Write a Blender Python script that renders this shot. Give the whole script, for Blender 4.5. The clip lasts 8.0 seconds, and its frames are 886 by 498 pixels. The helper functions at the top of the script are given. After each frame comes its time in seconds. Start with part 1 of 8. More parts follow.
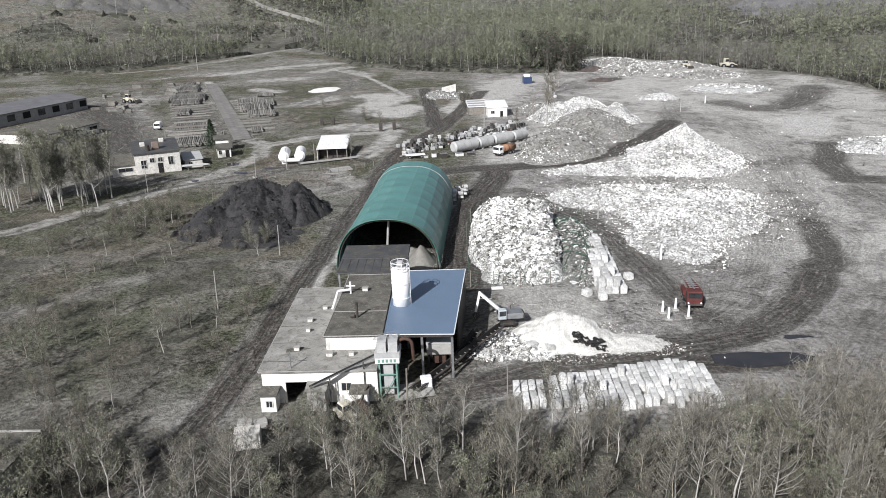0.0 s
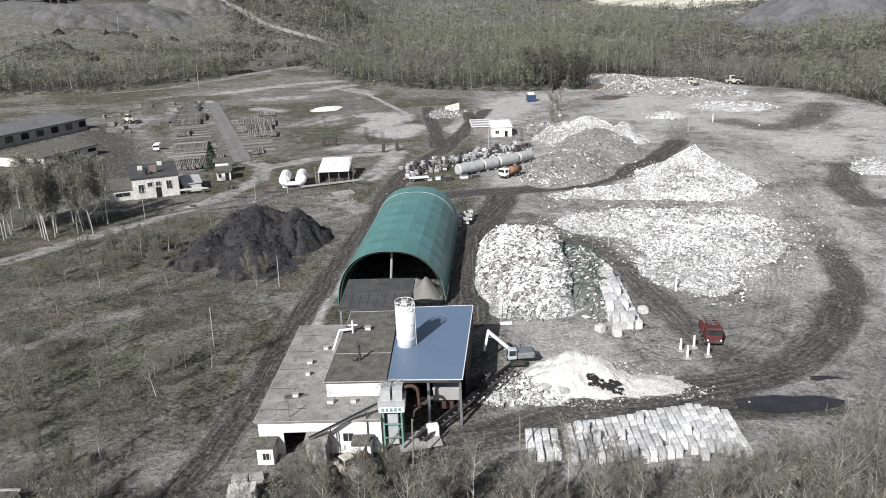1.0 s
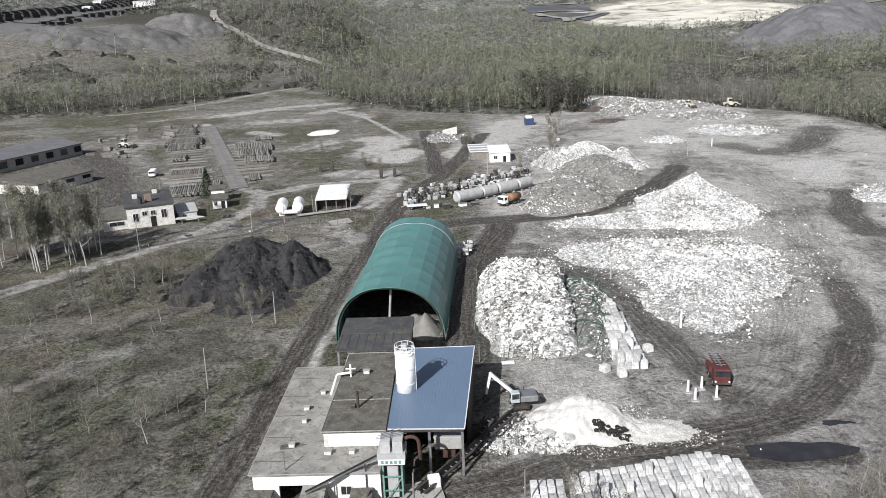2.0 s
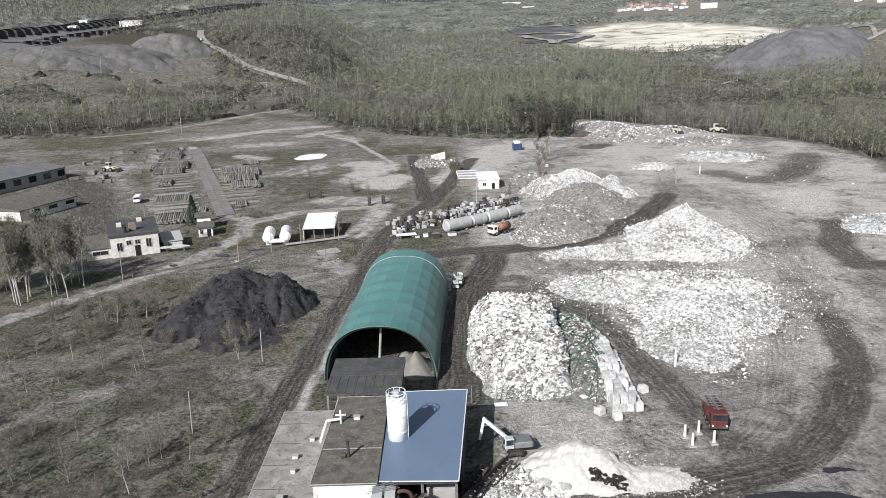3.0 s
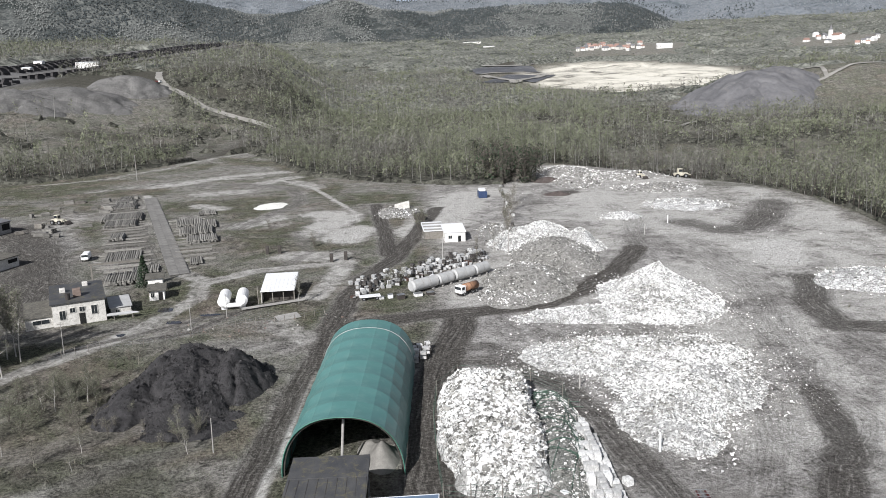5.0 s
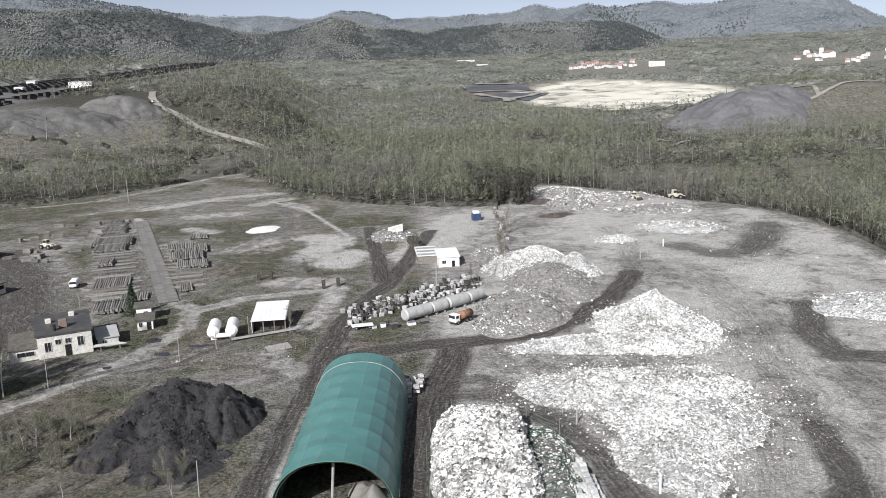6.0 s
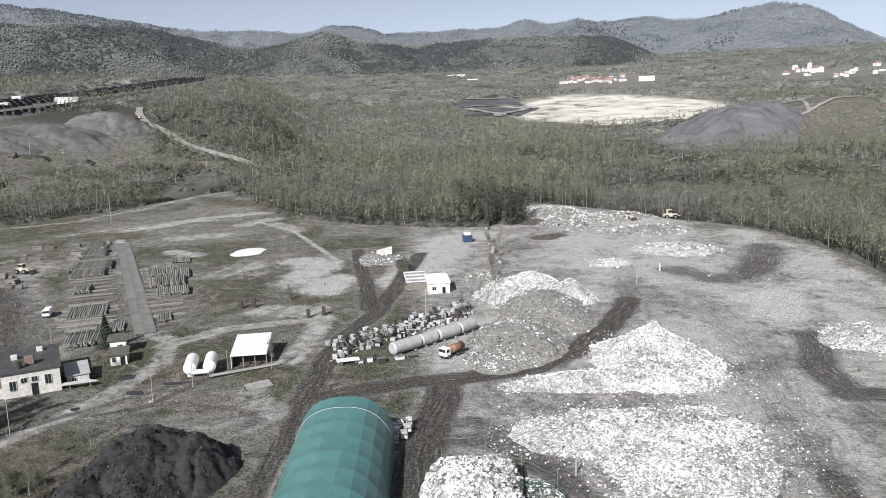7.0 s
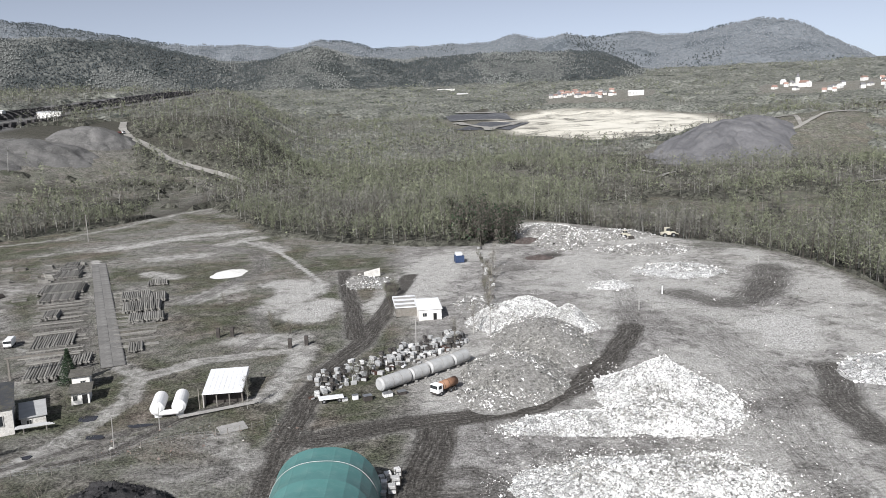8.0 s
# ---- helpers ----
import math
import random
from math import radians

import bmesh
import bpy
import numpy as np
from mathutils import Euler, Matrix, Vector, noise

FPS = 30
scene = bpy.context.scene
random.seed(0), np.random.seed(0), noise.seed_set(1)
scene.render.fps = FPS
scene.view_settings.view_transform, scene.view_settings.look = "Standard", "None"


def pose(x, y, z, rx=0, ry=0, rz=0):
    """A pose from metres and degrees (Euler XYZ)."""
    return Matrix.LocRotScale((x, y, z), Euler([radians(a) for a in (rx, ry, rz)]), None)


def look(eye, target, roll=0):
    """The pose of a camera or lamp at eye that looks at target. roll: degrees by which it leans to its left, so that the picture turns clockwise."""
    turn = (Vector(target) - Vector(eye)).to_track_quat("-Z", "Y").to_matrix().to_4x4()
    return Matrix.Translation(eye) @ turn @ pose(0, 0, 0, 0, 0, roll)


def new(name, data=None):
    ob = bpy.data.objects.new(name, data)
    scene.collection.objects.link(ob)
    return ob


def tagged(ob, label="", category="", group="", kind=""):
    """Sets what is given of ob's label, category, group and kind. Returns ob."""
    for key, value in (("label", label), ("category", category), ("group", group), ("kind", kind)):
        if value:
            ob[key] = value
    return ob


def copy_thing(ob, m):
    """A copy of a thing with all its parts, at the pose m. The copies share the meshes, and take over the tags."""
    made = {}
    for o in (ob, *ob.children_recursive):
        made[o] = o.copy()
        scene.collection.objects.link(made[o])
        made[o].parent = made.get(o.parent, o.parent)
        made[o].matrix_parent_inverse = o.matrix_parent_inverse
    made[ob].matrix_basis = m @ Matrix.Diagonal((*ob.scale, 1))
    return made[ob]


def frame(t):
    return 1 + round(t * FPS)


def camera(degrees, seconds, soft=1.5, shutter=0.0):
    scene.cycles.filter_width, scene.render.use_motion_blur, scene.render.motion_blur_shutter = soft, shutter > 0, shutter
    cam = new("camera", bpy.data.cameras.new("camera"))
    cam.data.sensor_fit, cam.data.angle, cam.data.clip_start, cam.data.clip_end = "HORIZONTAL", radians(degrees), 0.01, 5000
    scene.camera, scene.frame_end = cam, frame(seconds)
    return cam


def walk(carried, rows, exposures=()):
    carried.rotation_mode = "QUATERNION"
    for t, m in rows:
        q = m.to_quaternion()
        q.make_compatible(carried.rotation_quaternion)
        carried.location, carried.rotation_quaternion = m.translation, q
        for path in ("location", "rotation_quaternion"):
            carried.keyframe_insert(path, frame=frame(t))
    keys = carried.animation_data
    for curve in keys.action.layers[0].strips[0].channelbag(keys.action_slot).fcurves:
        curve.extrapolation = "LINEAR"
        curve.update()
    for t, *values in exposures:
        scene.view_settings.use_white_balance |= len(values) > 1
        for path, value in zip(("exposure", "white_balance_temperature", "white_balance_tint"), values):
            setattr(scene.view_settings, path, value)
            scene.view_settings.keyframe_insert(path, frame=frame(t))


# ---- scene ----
# ---- camera ----
cam = camera(60.0, 8.0, soft=0.9)
PATH = [
    (0, (13.26, -124.27, 44.15), (10.39, -29.87, 11.29), -1.97),
    (0.5, (12.96, -121.16, 44.52), (10.09, -26.47, 12.49), -2.10),
    (1, (12.68, -118.75, 45.27), (9.53, -23.78, 14.13), -2.22),
    (1.5, (12.49, -116.85, 46.12), (9.35, -21.53, 16.04), -2.33),
    (3, (11.46, -112.89, 49.37), (10.68, -16.52, 22.68), -1.84),
    (3.5, (11.11, -110.67, 50.17), (11.22, -13.99, 24.62), -1.71),
    (4, (11.14, -108.29, 51.19), (11.91, -11.33, 26.74), -1.74),
    (4.5, (11.23, -105.40, 52.38), (13.99, -8.23, 28.94), -1.79),
    (6, (11.71, -100.33, 55.44), (16.60, -2.53, 35.16), -1.93),
    (6.5, (12.24, -96.63, 56.80), (17.75, 1.30, 37.33), -1.93),
    (7, (12.64, -91.21, 57.52), (18.76, 6.85, 38.90), -1.91),
    (7.5, (13.15, -84.60, 57.83), (19.93, 13.58, 40.07), -1.91),
    (8, (13.27, -77.35, 57.82), (20.80, 20.93, 40.92), -1.92),
]
walk(cam, [(t, look(eye, target, roll)) for t, eye, target, roll in PATH], [(0.0, 0.38)])


# ---- daylight ----
SUN_TO = Vector((-0.46, -0.89, 0.72)).normalized()
world = bpy.data.worlds.new("sky")
scene.world = world
world.use_nodes = True
wn = world.node_tree
wn.nodes.clear()
sky = wn.nodes.new("ShaderNodeTexSky")
sky.sky_type, sky.sun_disc = "NISHITA", False
sky.sun_elevation = math.asin(SUN_TO.z)
sky.sun_rotation = math.atan2(SUN_TO.x, SUN_TO.y)
sky.altitude, sky.air_density, sky.dust_density, sky.ozone_density = 300, 0.45, 1.3, 2.0
bg = wn.nodes.new("ShaderNodeBackground")
bg.inputs["Strength"].default_value = 0.1
wo = wn.nodes.new("ShaderNodeOutputWorld")
haze = wn.nodes.new("ShaderNodeHueSaturation")  # thin high cloud takes the blue out of the sky
haze.inputs["Saturation"].default_value = 0.5
wn.links.new(sky.outputs[0], haze.inputs["Color"])
wn.links.new(haze.outputs[0], bg.inputs["Color"])
wn.links.new(bg.outputs[0], wo.inputs["Surface"])
sun = new("sun", bpy.data.lights.new("sun", "SUN"))
sun.data.energy, sun.data.angle, sun.data.color = 5.0, radians(0.53), (1.0, 0.985, 0.985)
sun.matrix_world = look(SUN_TO * 100, (0, 0, 0))


# ---- materials ----
def nodes_of(name):
    m = bpy.data.materials.new(name)
    m.use_nodes = True
    return m, m.node_tree.nodes, m.node_tree.links, m.node_tree.nodes["Principled BSDF"]


def noise_node(n, l, coord, scale, detail=6.0, rough=0.6, warp=0.0):
    t = n.new("ShaderNodeTexNoise")
    t.inputs["Scale"].default_value, t.inputs["Detail"].default_value = scale, detail
    t.inputs["Roughness"].default_value, t.inputs["Distortion"].default_value = rough, warp
    l.new(coord, t.inputs["Vector"])
    return t.outputs["Fac"]


def ramp(n, l, fac, stops):
    r = n.new("ShaderNodeValToRGB")
    e = r.color_ramp.elements
    while len(e) < len(stops):
        e.new(0.5)
    for k, (p, c) in zip(e, stops):
        k.position, k.color = p, (*c, 1) if len(c) == 3 else c
    l.new(fac, r.inputs[0])
    return r.outputs[0]


def g(v):
    return (v, v, v)


def blend(n, l, fac, a, b, mode="MIX"):
    m = n.new("ShaderNodeMix")
    m.data_type, m.blend_type = "RGBA", mode
    if isinstance(fac, float):
        m.inputs[0].default_value = fac
    else:
        l.new(fac, m.inputs[0])
    for sock, v in ((m.inputs[6], a), (m.inputs[7], b)):
        if isinstance(v, tuple):
            sock.default_value = (*v, 1)
        else:
            l.new(v, sock)
    return m.outputs[2]


def calc(n, l, op, a, b=0.0, c=0.0):
    m = n.new("ShaderNodeMath")
    m.operation = op
    for sock, v in zip(m.inputs, (a, b, c)):
        if isinstance(v, (int, float)):
            sock.default_value = v
        else:
            l.new(v, sock)
    return m.outputs[0]


def bumped(n, l, bsdf, height, strength, dist):
    b = n.new("ShaderNodeBump")
    b.inputs["Strength"].default_value, b.inputs["Distance"].default_value = strength, dist
    l.new(height, b.inputs["Height"])
    l.new(b.outputs[0], bsdf.inputs["Normal"])


def mat(name, dark, light, scale=0.6, fine=8.0, rough=0.85, metal=0.0, bump=0.4, dist=0.05, vary=0.0, stain=None, island=0.0, spec=0.3):
    """A worn surface: two colours over coarse and fine grain, stains, and a difference from piece to piece."""
    m, n, l, p = nodes_of(name)
    co = n.new("ShaderNodeTexCoord").outputs["Object"]
    a = noise_node(n, l, co, scale, 5, 0.6, 0.4)
    b = noise_node(n, l, co, fine, 4, 0.65)
    mix = calc(n, l, "ADD", calc(n, l, "MULTIPLY", a, 0.65), calc(n, l, "MULTIPLY", b, 0.35))
    col = ramp(n, l, mix, [(0.32, dark), (0.68, light)])
    if stain:
        s = ramp(n, l, noise_node(n, l, co, scale * 2.3, 6, 0.7, 1.0), [(0.52, g(0)), (0.66, g(1))])
        col = blend(n, l, calc(n, l, "MULTIPLY", s, 0.8), col, stain)
    if vary or island:
        if island:
            rnd = n.new("ShaderNodeNewGeometry").outputs["Random Per Island"]
        else:
            rnd = n.new("ShaderNodeObjectInfo").outputs["Random"]
        k = vary or island
        v = calc(n, l, "MULTIPLY_ADD", rnd, 2 * k, 1 - k)
        cm = n.new("ShaderNodeVectorMath")
        cm.operation = "SCALE"
        l.new(col, cm.inputs[0])
        l.new(v, cm.inputs["Scale"])
        col = cm.outputs[0]
    l.new(col, p.inputs["Base Color"])
    p.inputs["Metallic"].default_value = metal
    p.inputs["Specular IOR Level"].default_value = spec
    rr = ramp(n, l, b, [(0.3, g(max(rough - 0.1, 0.05))), (0.7, g(min(rough + 0.08, 1)))])
    l.new(rr, p.inputs["Roughness"])
    if bump:
        bumped(n, l, p, b, bump, dist)
    return m


M_TARP = mat("green_tarpaulin", (0.055, 0.155, 0.147), (0.1, 0.232, 0.218), 0.25, 3, 0.42, vary=0.07, bump=0.25, dist=0.04, stain=(0.115, 0.225, 0.21), spec=0.5)
M_TARPEDGE = mat("tarpaulin_edge", (0.03, 0.12, 0.09), (0.07, 0.2, 0.15), 1, 6, 0.6)
M_STEEL = mat("galvanised_steel", (0.25, 0.26, 0.27), (0.42, 0.43, 0.44), 1, 9, 0.45, 0.7, 0.15)
M_DARKSTEEL = mat("dark_rusty_steel", (0.03, 0.028, 0.027), (0.09, 0.078, 0.07), 1, 8, 0.7, 0.2)
M_RUST = mat("rust_red_paint", (0.04, 0.025, 0.02), (0.1, 0.056, 0.044), 1, 8, 0.7)
M_CONC = mat("concrete", (0.24, 0.235, 0.225), (0.4, 0.39, 0.37), 0.5, 7, 0.9, stain=(0.2, 0.195, 0.185))
M_FELT = mat("grey_roofing_felt", (0.15, 0.146, 0.135), (0.36, 0.352, 0.33), 0.45, 5, 0.9, stain=(0.105, 0.102, 0.085), bump=0.6)
M_DARKFELT = mat("old_dark_roofing_felt", (0.045, 0.043, 0.038), (0.15, 0.143, 0.125), 0.7, 6, 0.92, stain=(0.2, 0.19, 0.155), bump=0.8)
M_BITUMEN = mat("bitumen_sheet_roof", (0.035, 0.037, 0.042), (0.085, 0.085, 0.085), 0.35, 5, 0.55, stain=(0.12, 0.11, 0.07), bump=0.4)
M_BLUE = mat("blue_sheet_steel_roof", (0.11, 0.16, 0.235), (0.14, 0.2, 0.285), 0.15, 4, 0.5, 0.1, 0.1, stain=(0.125, 0.17, 0.24), spec=0.5)
M_WHITE = mat("white_rendered_wall", (0.62, 0.61, 0.58), (0.82, 0.81, 0.78), 0.6, 5, 0.85, stain=(0.55, 0.53, 0.49))
M_OLDWHITE = mat("stained_white_render", (0.42, 0.41, 0.38), (0.72, 0.7, 0.66), 0.8, 5, 0.9, stain=(0.3, 0.28, 0.25))
M_SILO = mat("white_silo_paint", (0.7, 0.7, 0.69), (0.85, 0.85, 0.84), 0.8, 5, 0.4, spec=0.5, bump=0.1)
M_DARK = mat("dark_opening", (0.008, 0.008, 0.008), (0.02, 0.02, 0.02), 1, 4, 0.95, bump=0)
M_GREEN = mat("green_machine_paint", (0.1, 0.2, 0.17), (0.2, 0.34, 0.29), 1, 6, 0.5, stain=(0.2, 0.27, 0.24))
M_RED = mat("red_lorry_paint", (0.06, 0.017, 0.016), (0.13, 0.036, 0.034), 1, 6, 0.6, stain=(0.1, 0.055, 0.045))
M_ORANGE = mat("orange_paint", (0.2, 0.105, 0.06), (0.34, 0.195, 0.125), 1, 6, 0.6)
M_YELLOW = mat("faded_cream_paint", (0.4, 0.375, 0.3), (0.6, 0.57, 0.48), 1, 6, 0.6, stain=(0.24, 0.21, 0.16))
M_BLUEBOX = mat("dark_blue_container_paint", (0.022, 0.04, 0.09), (0.045, 0.07, 0.14), 0.8, 6, 0.5)
M_GLASS = mat("dark_window_glass", (0.015, 0.018, 0.02), (0.04, 0.045, 0.05), 1, 4, 0.08, spec=0.8, bump=0)
M_TYRE = mat("black_rubber", (0.012, 0.012, 0.012), (0.035, 0.034, 0.033), 3, 12, 0.9)
M_TANK = mat("grey_painted_tank", (0.3, 0.305, 0.305), (0.47, 0.475, 0.47), 0.5, 5, 0.5, stain=(0.34, 0.33, 0.31))
M_WOOD = mat("weathered_timber", (0.11, 0.1, 0.088), (0.25, 0.235, 0.21), 1.5, 12, 0.9, vary=0.2)
M_LOG = mat("peeled_logs", (0.1, 0.096, 0.088), (0.26, 0.252, 0.232), 1.2, 10, 0.9, vary=0.35)
M_SHEET = mat("pale_sheet_roof", (0.62, 0.63, 0.64), (0.78, 0.79, 0.8), 0.4, 4, 0.5, stain=(0.55, 0.55, 0.55))
M_SLATE = mat("dark_sheet_roof", (0.1, 0.1, 0.105), (0.19, 0.19, 0.195), 0.3, 4, 0.6)
M_BRICK = mat("old_brick", (0.13, 0.1, 0.085), (0.26, 0.2, 0.17), 1, 8, 0.9)
M_BALE = mat("white_film_bales", (0.3, 0.3, 0.295), (0.8, 0.8, 0.785), 2.0, 6, 0.55, vary=0.32, stain=(0.16, 0.16, 0.155), bump=0.6, dist=0.1)
M_LITTER = mat("white_plastic_scrap", (0.5, 0.5, 0.49), (0.88, 0.88, 0.865), 0.8, 6, 0.8, island=0.4, bump=0)
M_GREYLITTER = mat("grey_mixed_scrap", (0.075, 0.074, 0.068), (0.4, 0.394, 0.37), 0.6, 6, 0.85, island=0.55, bump=0)
M_HEAPGREY = mat("grey_waste", (0.11, 0.106, 0.098), (0.46, 0.45, 0.43), 1.3, 5, 0.9, stain=(0.11, 0.107, 0.09), bump=1.0, dist=0.4)
M_CHIP = mat("pale_wood_chip", (0.56, 0.55, 0.52), (0.84, 0.83, 0.8), 0.9, 9, 0.95, bump=1.0, dist=0.25, stain=(0.52, 0.505, 0.465))
M_COAL = mat("coal_black_spoil", (0.018, 0.0175, 0.0185), (0.085, 0.082, 0.085), 0.9, 6.0, 0.95, stain=(0.07, 0.068, 0.067), bump=1.0, dist=0.5)
M_BARK = mat("dark_bark", (0.05, 0.045, 0.038), (0.13, 0.115, 0.1), 2, 12, 0.95, bump=0)
M_BIRCH = mat("birch_bark", (0.2, 0.193, 0.18), (0.42, 0.412, 0.39), 1.5, 6, 0.9, bump=0, island=0.25)
M_TWIG = mat("bare_twigs", (0.055, 0.053, 0.047), (0.225, 0.22, 0.198), 0.09, 0.3, 0.95, bump=0, island=0.15)
M_LEAF = mat("young_leaves", (0.06, 0.068, 0.044), (0.215, 0.23, 0.155), 0.09, 0.3, 0.8, bump=0, island=0.15)
M_NEEDLE = mat("dark_needles", (0.018, 0.032, 0.018), (0.045, 0.07, 0.038), 0.5, 3, 0.9, bump=0, island=0.3)
M_TILE = mat("red_roof_tiles", (0.22, 0.14, 0.115), (0.36, 0.24, 0.2), 0.5, 4, 0.85, vary=0.25)
M_NET = mat("green_netting", (0.03, 0.06, 0.045), (0.07, 0.12, 0.09), 2, 8, 0.9, bump=0)
M_WATER = mat("dark_puddle_water", (0.014, 0.014, 0.017), (0.04, 0.039, 0.04), 0.5, 2, 0.12, bump=0, spec=0.5)
M_NEARTWIG = mat("brown_bare_twigs", (0.065, 0.06, 0.05), (0.27, 0.255, 0.215), 0.3, 2.0, 0.95, bump=0, island=0.75)
M_GRAVEL = mat("grey_gravel", (0.06, 0.059, 0.057), (0.17, 0.166, 0.161), 0.06, 0.6, 0.95, bump=0.8, dist=0.8, stain=(0.17, 0.167, 0.16))
M_PALESTEEL = mat("pale_blue_machine_paint", (0.3, 0.34, 0.36), (0.5, 0.54, 0.56), 1, 6, 0.5, stain=(0.25, 0.26, 0.26))
M_NETDARK = mat("dark_netting_over_waste", (0.03, 0.033, 0.03), (0.23, 0.235, 0.22), 1.1, 5, 0.9, stain=(0.4, 0.4, 0.385), bump=1.0, dist=0.25)
M_SAND = mat("bright_white_sand", (0.6, 0.59, 0.56), (0.78, 0.77, 0.74), 0.8, 6, 0.9, bump=0.4, dist=0.1)


def waste(name, light, dark, amount):
    """Heaped film and sacks: pale pieces, dark gaps between them and broad dirty patches."""
    m, n, l, p = nodes_of(name)
    co = n.new("ShaderNodeTexCoord").outputs["Object"]
    vor = n.new("ShaderNodeTexVoronoi")
    vor.inputs["Scale"].default_value = 3.4
    bent = n.new("ShaderNodeVectorMath")
    bent.operation = "MULTIPLY_ADD"
    wob = n.new("ShaderNodeTexNoise")
    wob.inputs["Scale"].default_value, wob.inputs["Detail"].default_value = 0.8, 4.0
    l.new(co, wob.inputs["Vector"])
    l.new(wob.outputs["Color"], bent.inputs[0])
    bent.inputs[1].default_value = (2.2, 2.2, 2.2)
    l.new(co, bent.inputs[2])
    l.new(bent.outputs[0], vor.inputs["Vector"])
    piece = vor.outputs["Color"]
    sep = n.new("ShaderNodeSeparateColor")
    l.new(piece, sep.inputs[0])
    fine = noise_node(n, l, co, 5.0, 5, 0.7, 0.5)
    patch = noise_node(n, l, co, 0.16, 5, 0.62, 1.2)
    col = ramp(n, l, calc(n, l, "ADD", calc(n, l, "MULTIPLY", sep.outputs[0], 0.55), calc(n, l, "MULTIPLY", fine, 0.45)), [(0.24, dark), (0.45, tuple((a + b) / 2 for a, b in zip(dark, light))), (0.62, light)])
    dirt = ramp(n, l, calc(n, l, "ADD", patch, calc(n, l, "MULTIPLY_ADD", fine, 0.3, -0.15)), [(0.47, g(0.0)), (0.6, g(amount))])
    col = blend(n, l, dirt, col, ramp(n, l, fine, [(0.35, (0.09, 0.087, 0.08)), (0.65, (0.33, 0.325, 0.305))]))
    l.new(col, p.inputs["Base Color"])
    p.inputs["Roughness"].default_value = 0.85
    h = calc(n, l, "ADD", calc(n, l, "MULTIPLY", sep.outputs[1], 0.6), fine)
    bumped(n, l, p, h, 1.0, 0.35)
    return m


M_HEAPWHITE = waste("white_waste", (0.86, 0.86, 0.845), (0.17, 0.17, 0.165), 0.6)


def woodland(name, dark, light, ever, crown, patch, share):
    """Crowns seen from far off: small light and dark dots, broad patches, and stands of evergreens."""
    m, n, l, p = nodes_of(name)
    co = n.new("ShaderNodeTexCoord").outputs["Object"]
    dots = noise_node(n, l, co, crown, 3, 0.7, 0.3)
    broad = noise_node(n, l, co, patch, 4, 0.6, 0.6)
    col = ramp(n, l, calc(n, l, "ADD", calc(n, l, "MULTIPLY", dots, 0.75), calc(n, l, "MULTIPLY", broad, 0.25)), [(0.38, dark), (0.64, light)])
    stand = ramp(n, l, calc(n, l, "ADD", noise_node(n, l, co, patch * 1.7, 5, 0.65, 0.8), calc(n, l, "MULTIPLY_ADD", dots, 0.35, -0.17)), [(share, g(0.0)), (share + 0.05, g(0.9))])
    col = blend(n, l, stand, col, ever)
    l.new(col, p.inputs["Base Color"])
    p.inputs["Roughness"].default_value, p.inputs["Specular IOR Level"].default_value = 0.95, 0.1
    bumped(n, l, p, dots, 1.0, 0.35 / crown)
    return m


# undergrowth darkened to stand for the shaded gaps between the trees
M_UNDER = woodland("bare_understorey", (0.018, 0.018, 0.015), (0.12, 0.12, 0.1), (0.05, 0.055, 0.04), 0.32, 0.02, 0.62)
# far crowns are paled: haze is put into their base colour
M_FARCROWN = woodland("haze_paled_crowns", (0.04, 0.043, 0.037), (0.245, 0.25, 0.222), (0.04, 0.047, 0.04), 0.14, 0.009, 0.6)
M_SLAB = mat("weathered_concrete_slab", (0.1, 0.097, 0.091), (0.24, 0.234, 0.222), 0.5, 5, 0.92, vary=0.14, stain=(0.13, 0.126, 0.118))
# grey sand for the hall, toned darker than the white meadow sand
M_SANDGREY = mat("dull_grey_sand", (0.14, 0.135, 0.125), (0.26, 0.25, 0.23), 0.7, 7, 0.95, bump=0.6, dist=0.12)
M_SPOIL = mat("dark_grey_shale", (0.07, 0.07, 0.075), (0.17, 0.169, 0.175), 0.03, 0.3, 0.95, bump=0.8, dist=1.5, stain=(0.15, 0.147, 0.145))
M_DEBRIS = mat("dark_reddish_debris", (0.03, 0.025, 0.023), (0.14, 0.11, 0.1), 0.7, 4, 0.95, bump=1.0, dist=0.4, stain=(0.2, 0.19, 0.18))
M_COALBIT = mat("coal_lumps", (0.012, 0.0118, 0.0124), (0.07, 0.068, 0.07), 0.9, 5.0, 0.9, bump=0, island=0.7)


# ---- helpers for shapes ----
def vnoise(x, y, seed=0):
    """Smooth value noise, 0 to 1."""
    xi, yi = np.floor(x).astype(np.int64), np.floor(y).astype(np.int64)
    fx, fy = x - xi, y - yi
    fx, fy = fx * fx * (3 - 2 * fx), fy * fy * (3 - 2 * fy)

    def h(a, b):
        v = (a * 374761393 + b * 668265263 + seed * 974634777) & 0xFFFFFFFF
        v = ((v ^ (v >> 13)) * 1274126177) & 0xFFFFFFFF
        return ((v ^ (v >> 16)) & 0xFFFF) / 65535.0

    return (h(xi, yi) * (1 - fx) + h(xi + 1, yi) * fx) * (1 - fy) + (h(xi, yi + 1) * (1 - fx) + h(xi + 1, yi + 1) * fx) * fy


def fbm(x, y, size, octaves=4, seed=0):
    x, y = np.asarray(x, float) / size, np.asarray(y, float) / size
    total, amp = 0.0, 0.5
    for k in range(octaves):
        total, amp, x, y = total + amp * vnoise(x, y, seed + 17 * k), amp * 0.5, x * 2.03 + 5.1, y * 2.03 - 3.7
    return total / (1 - 0.5**octaves)


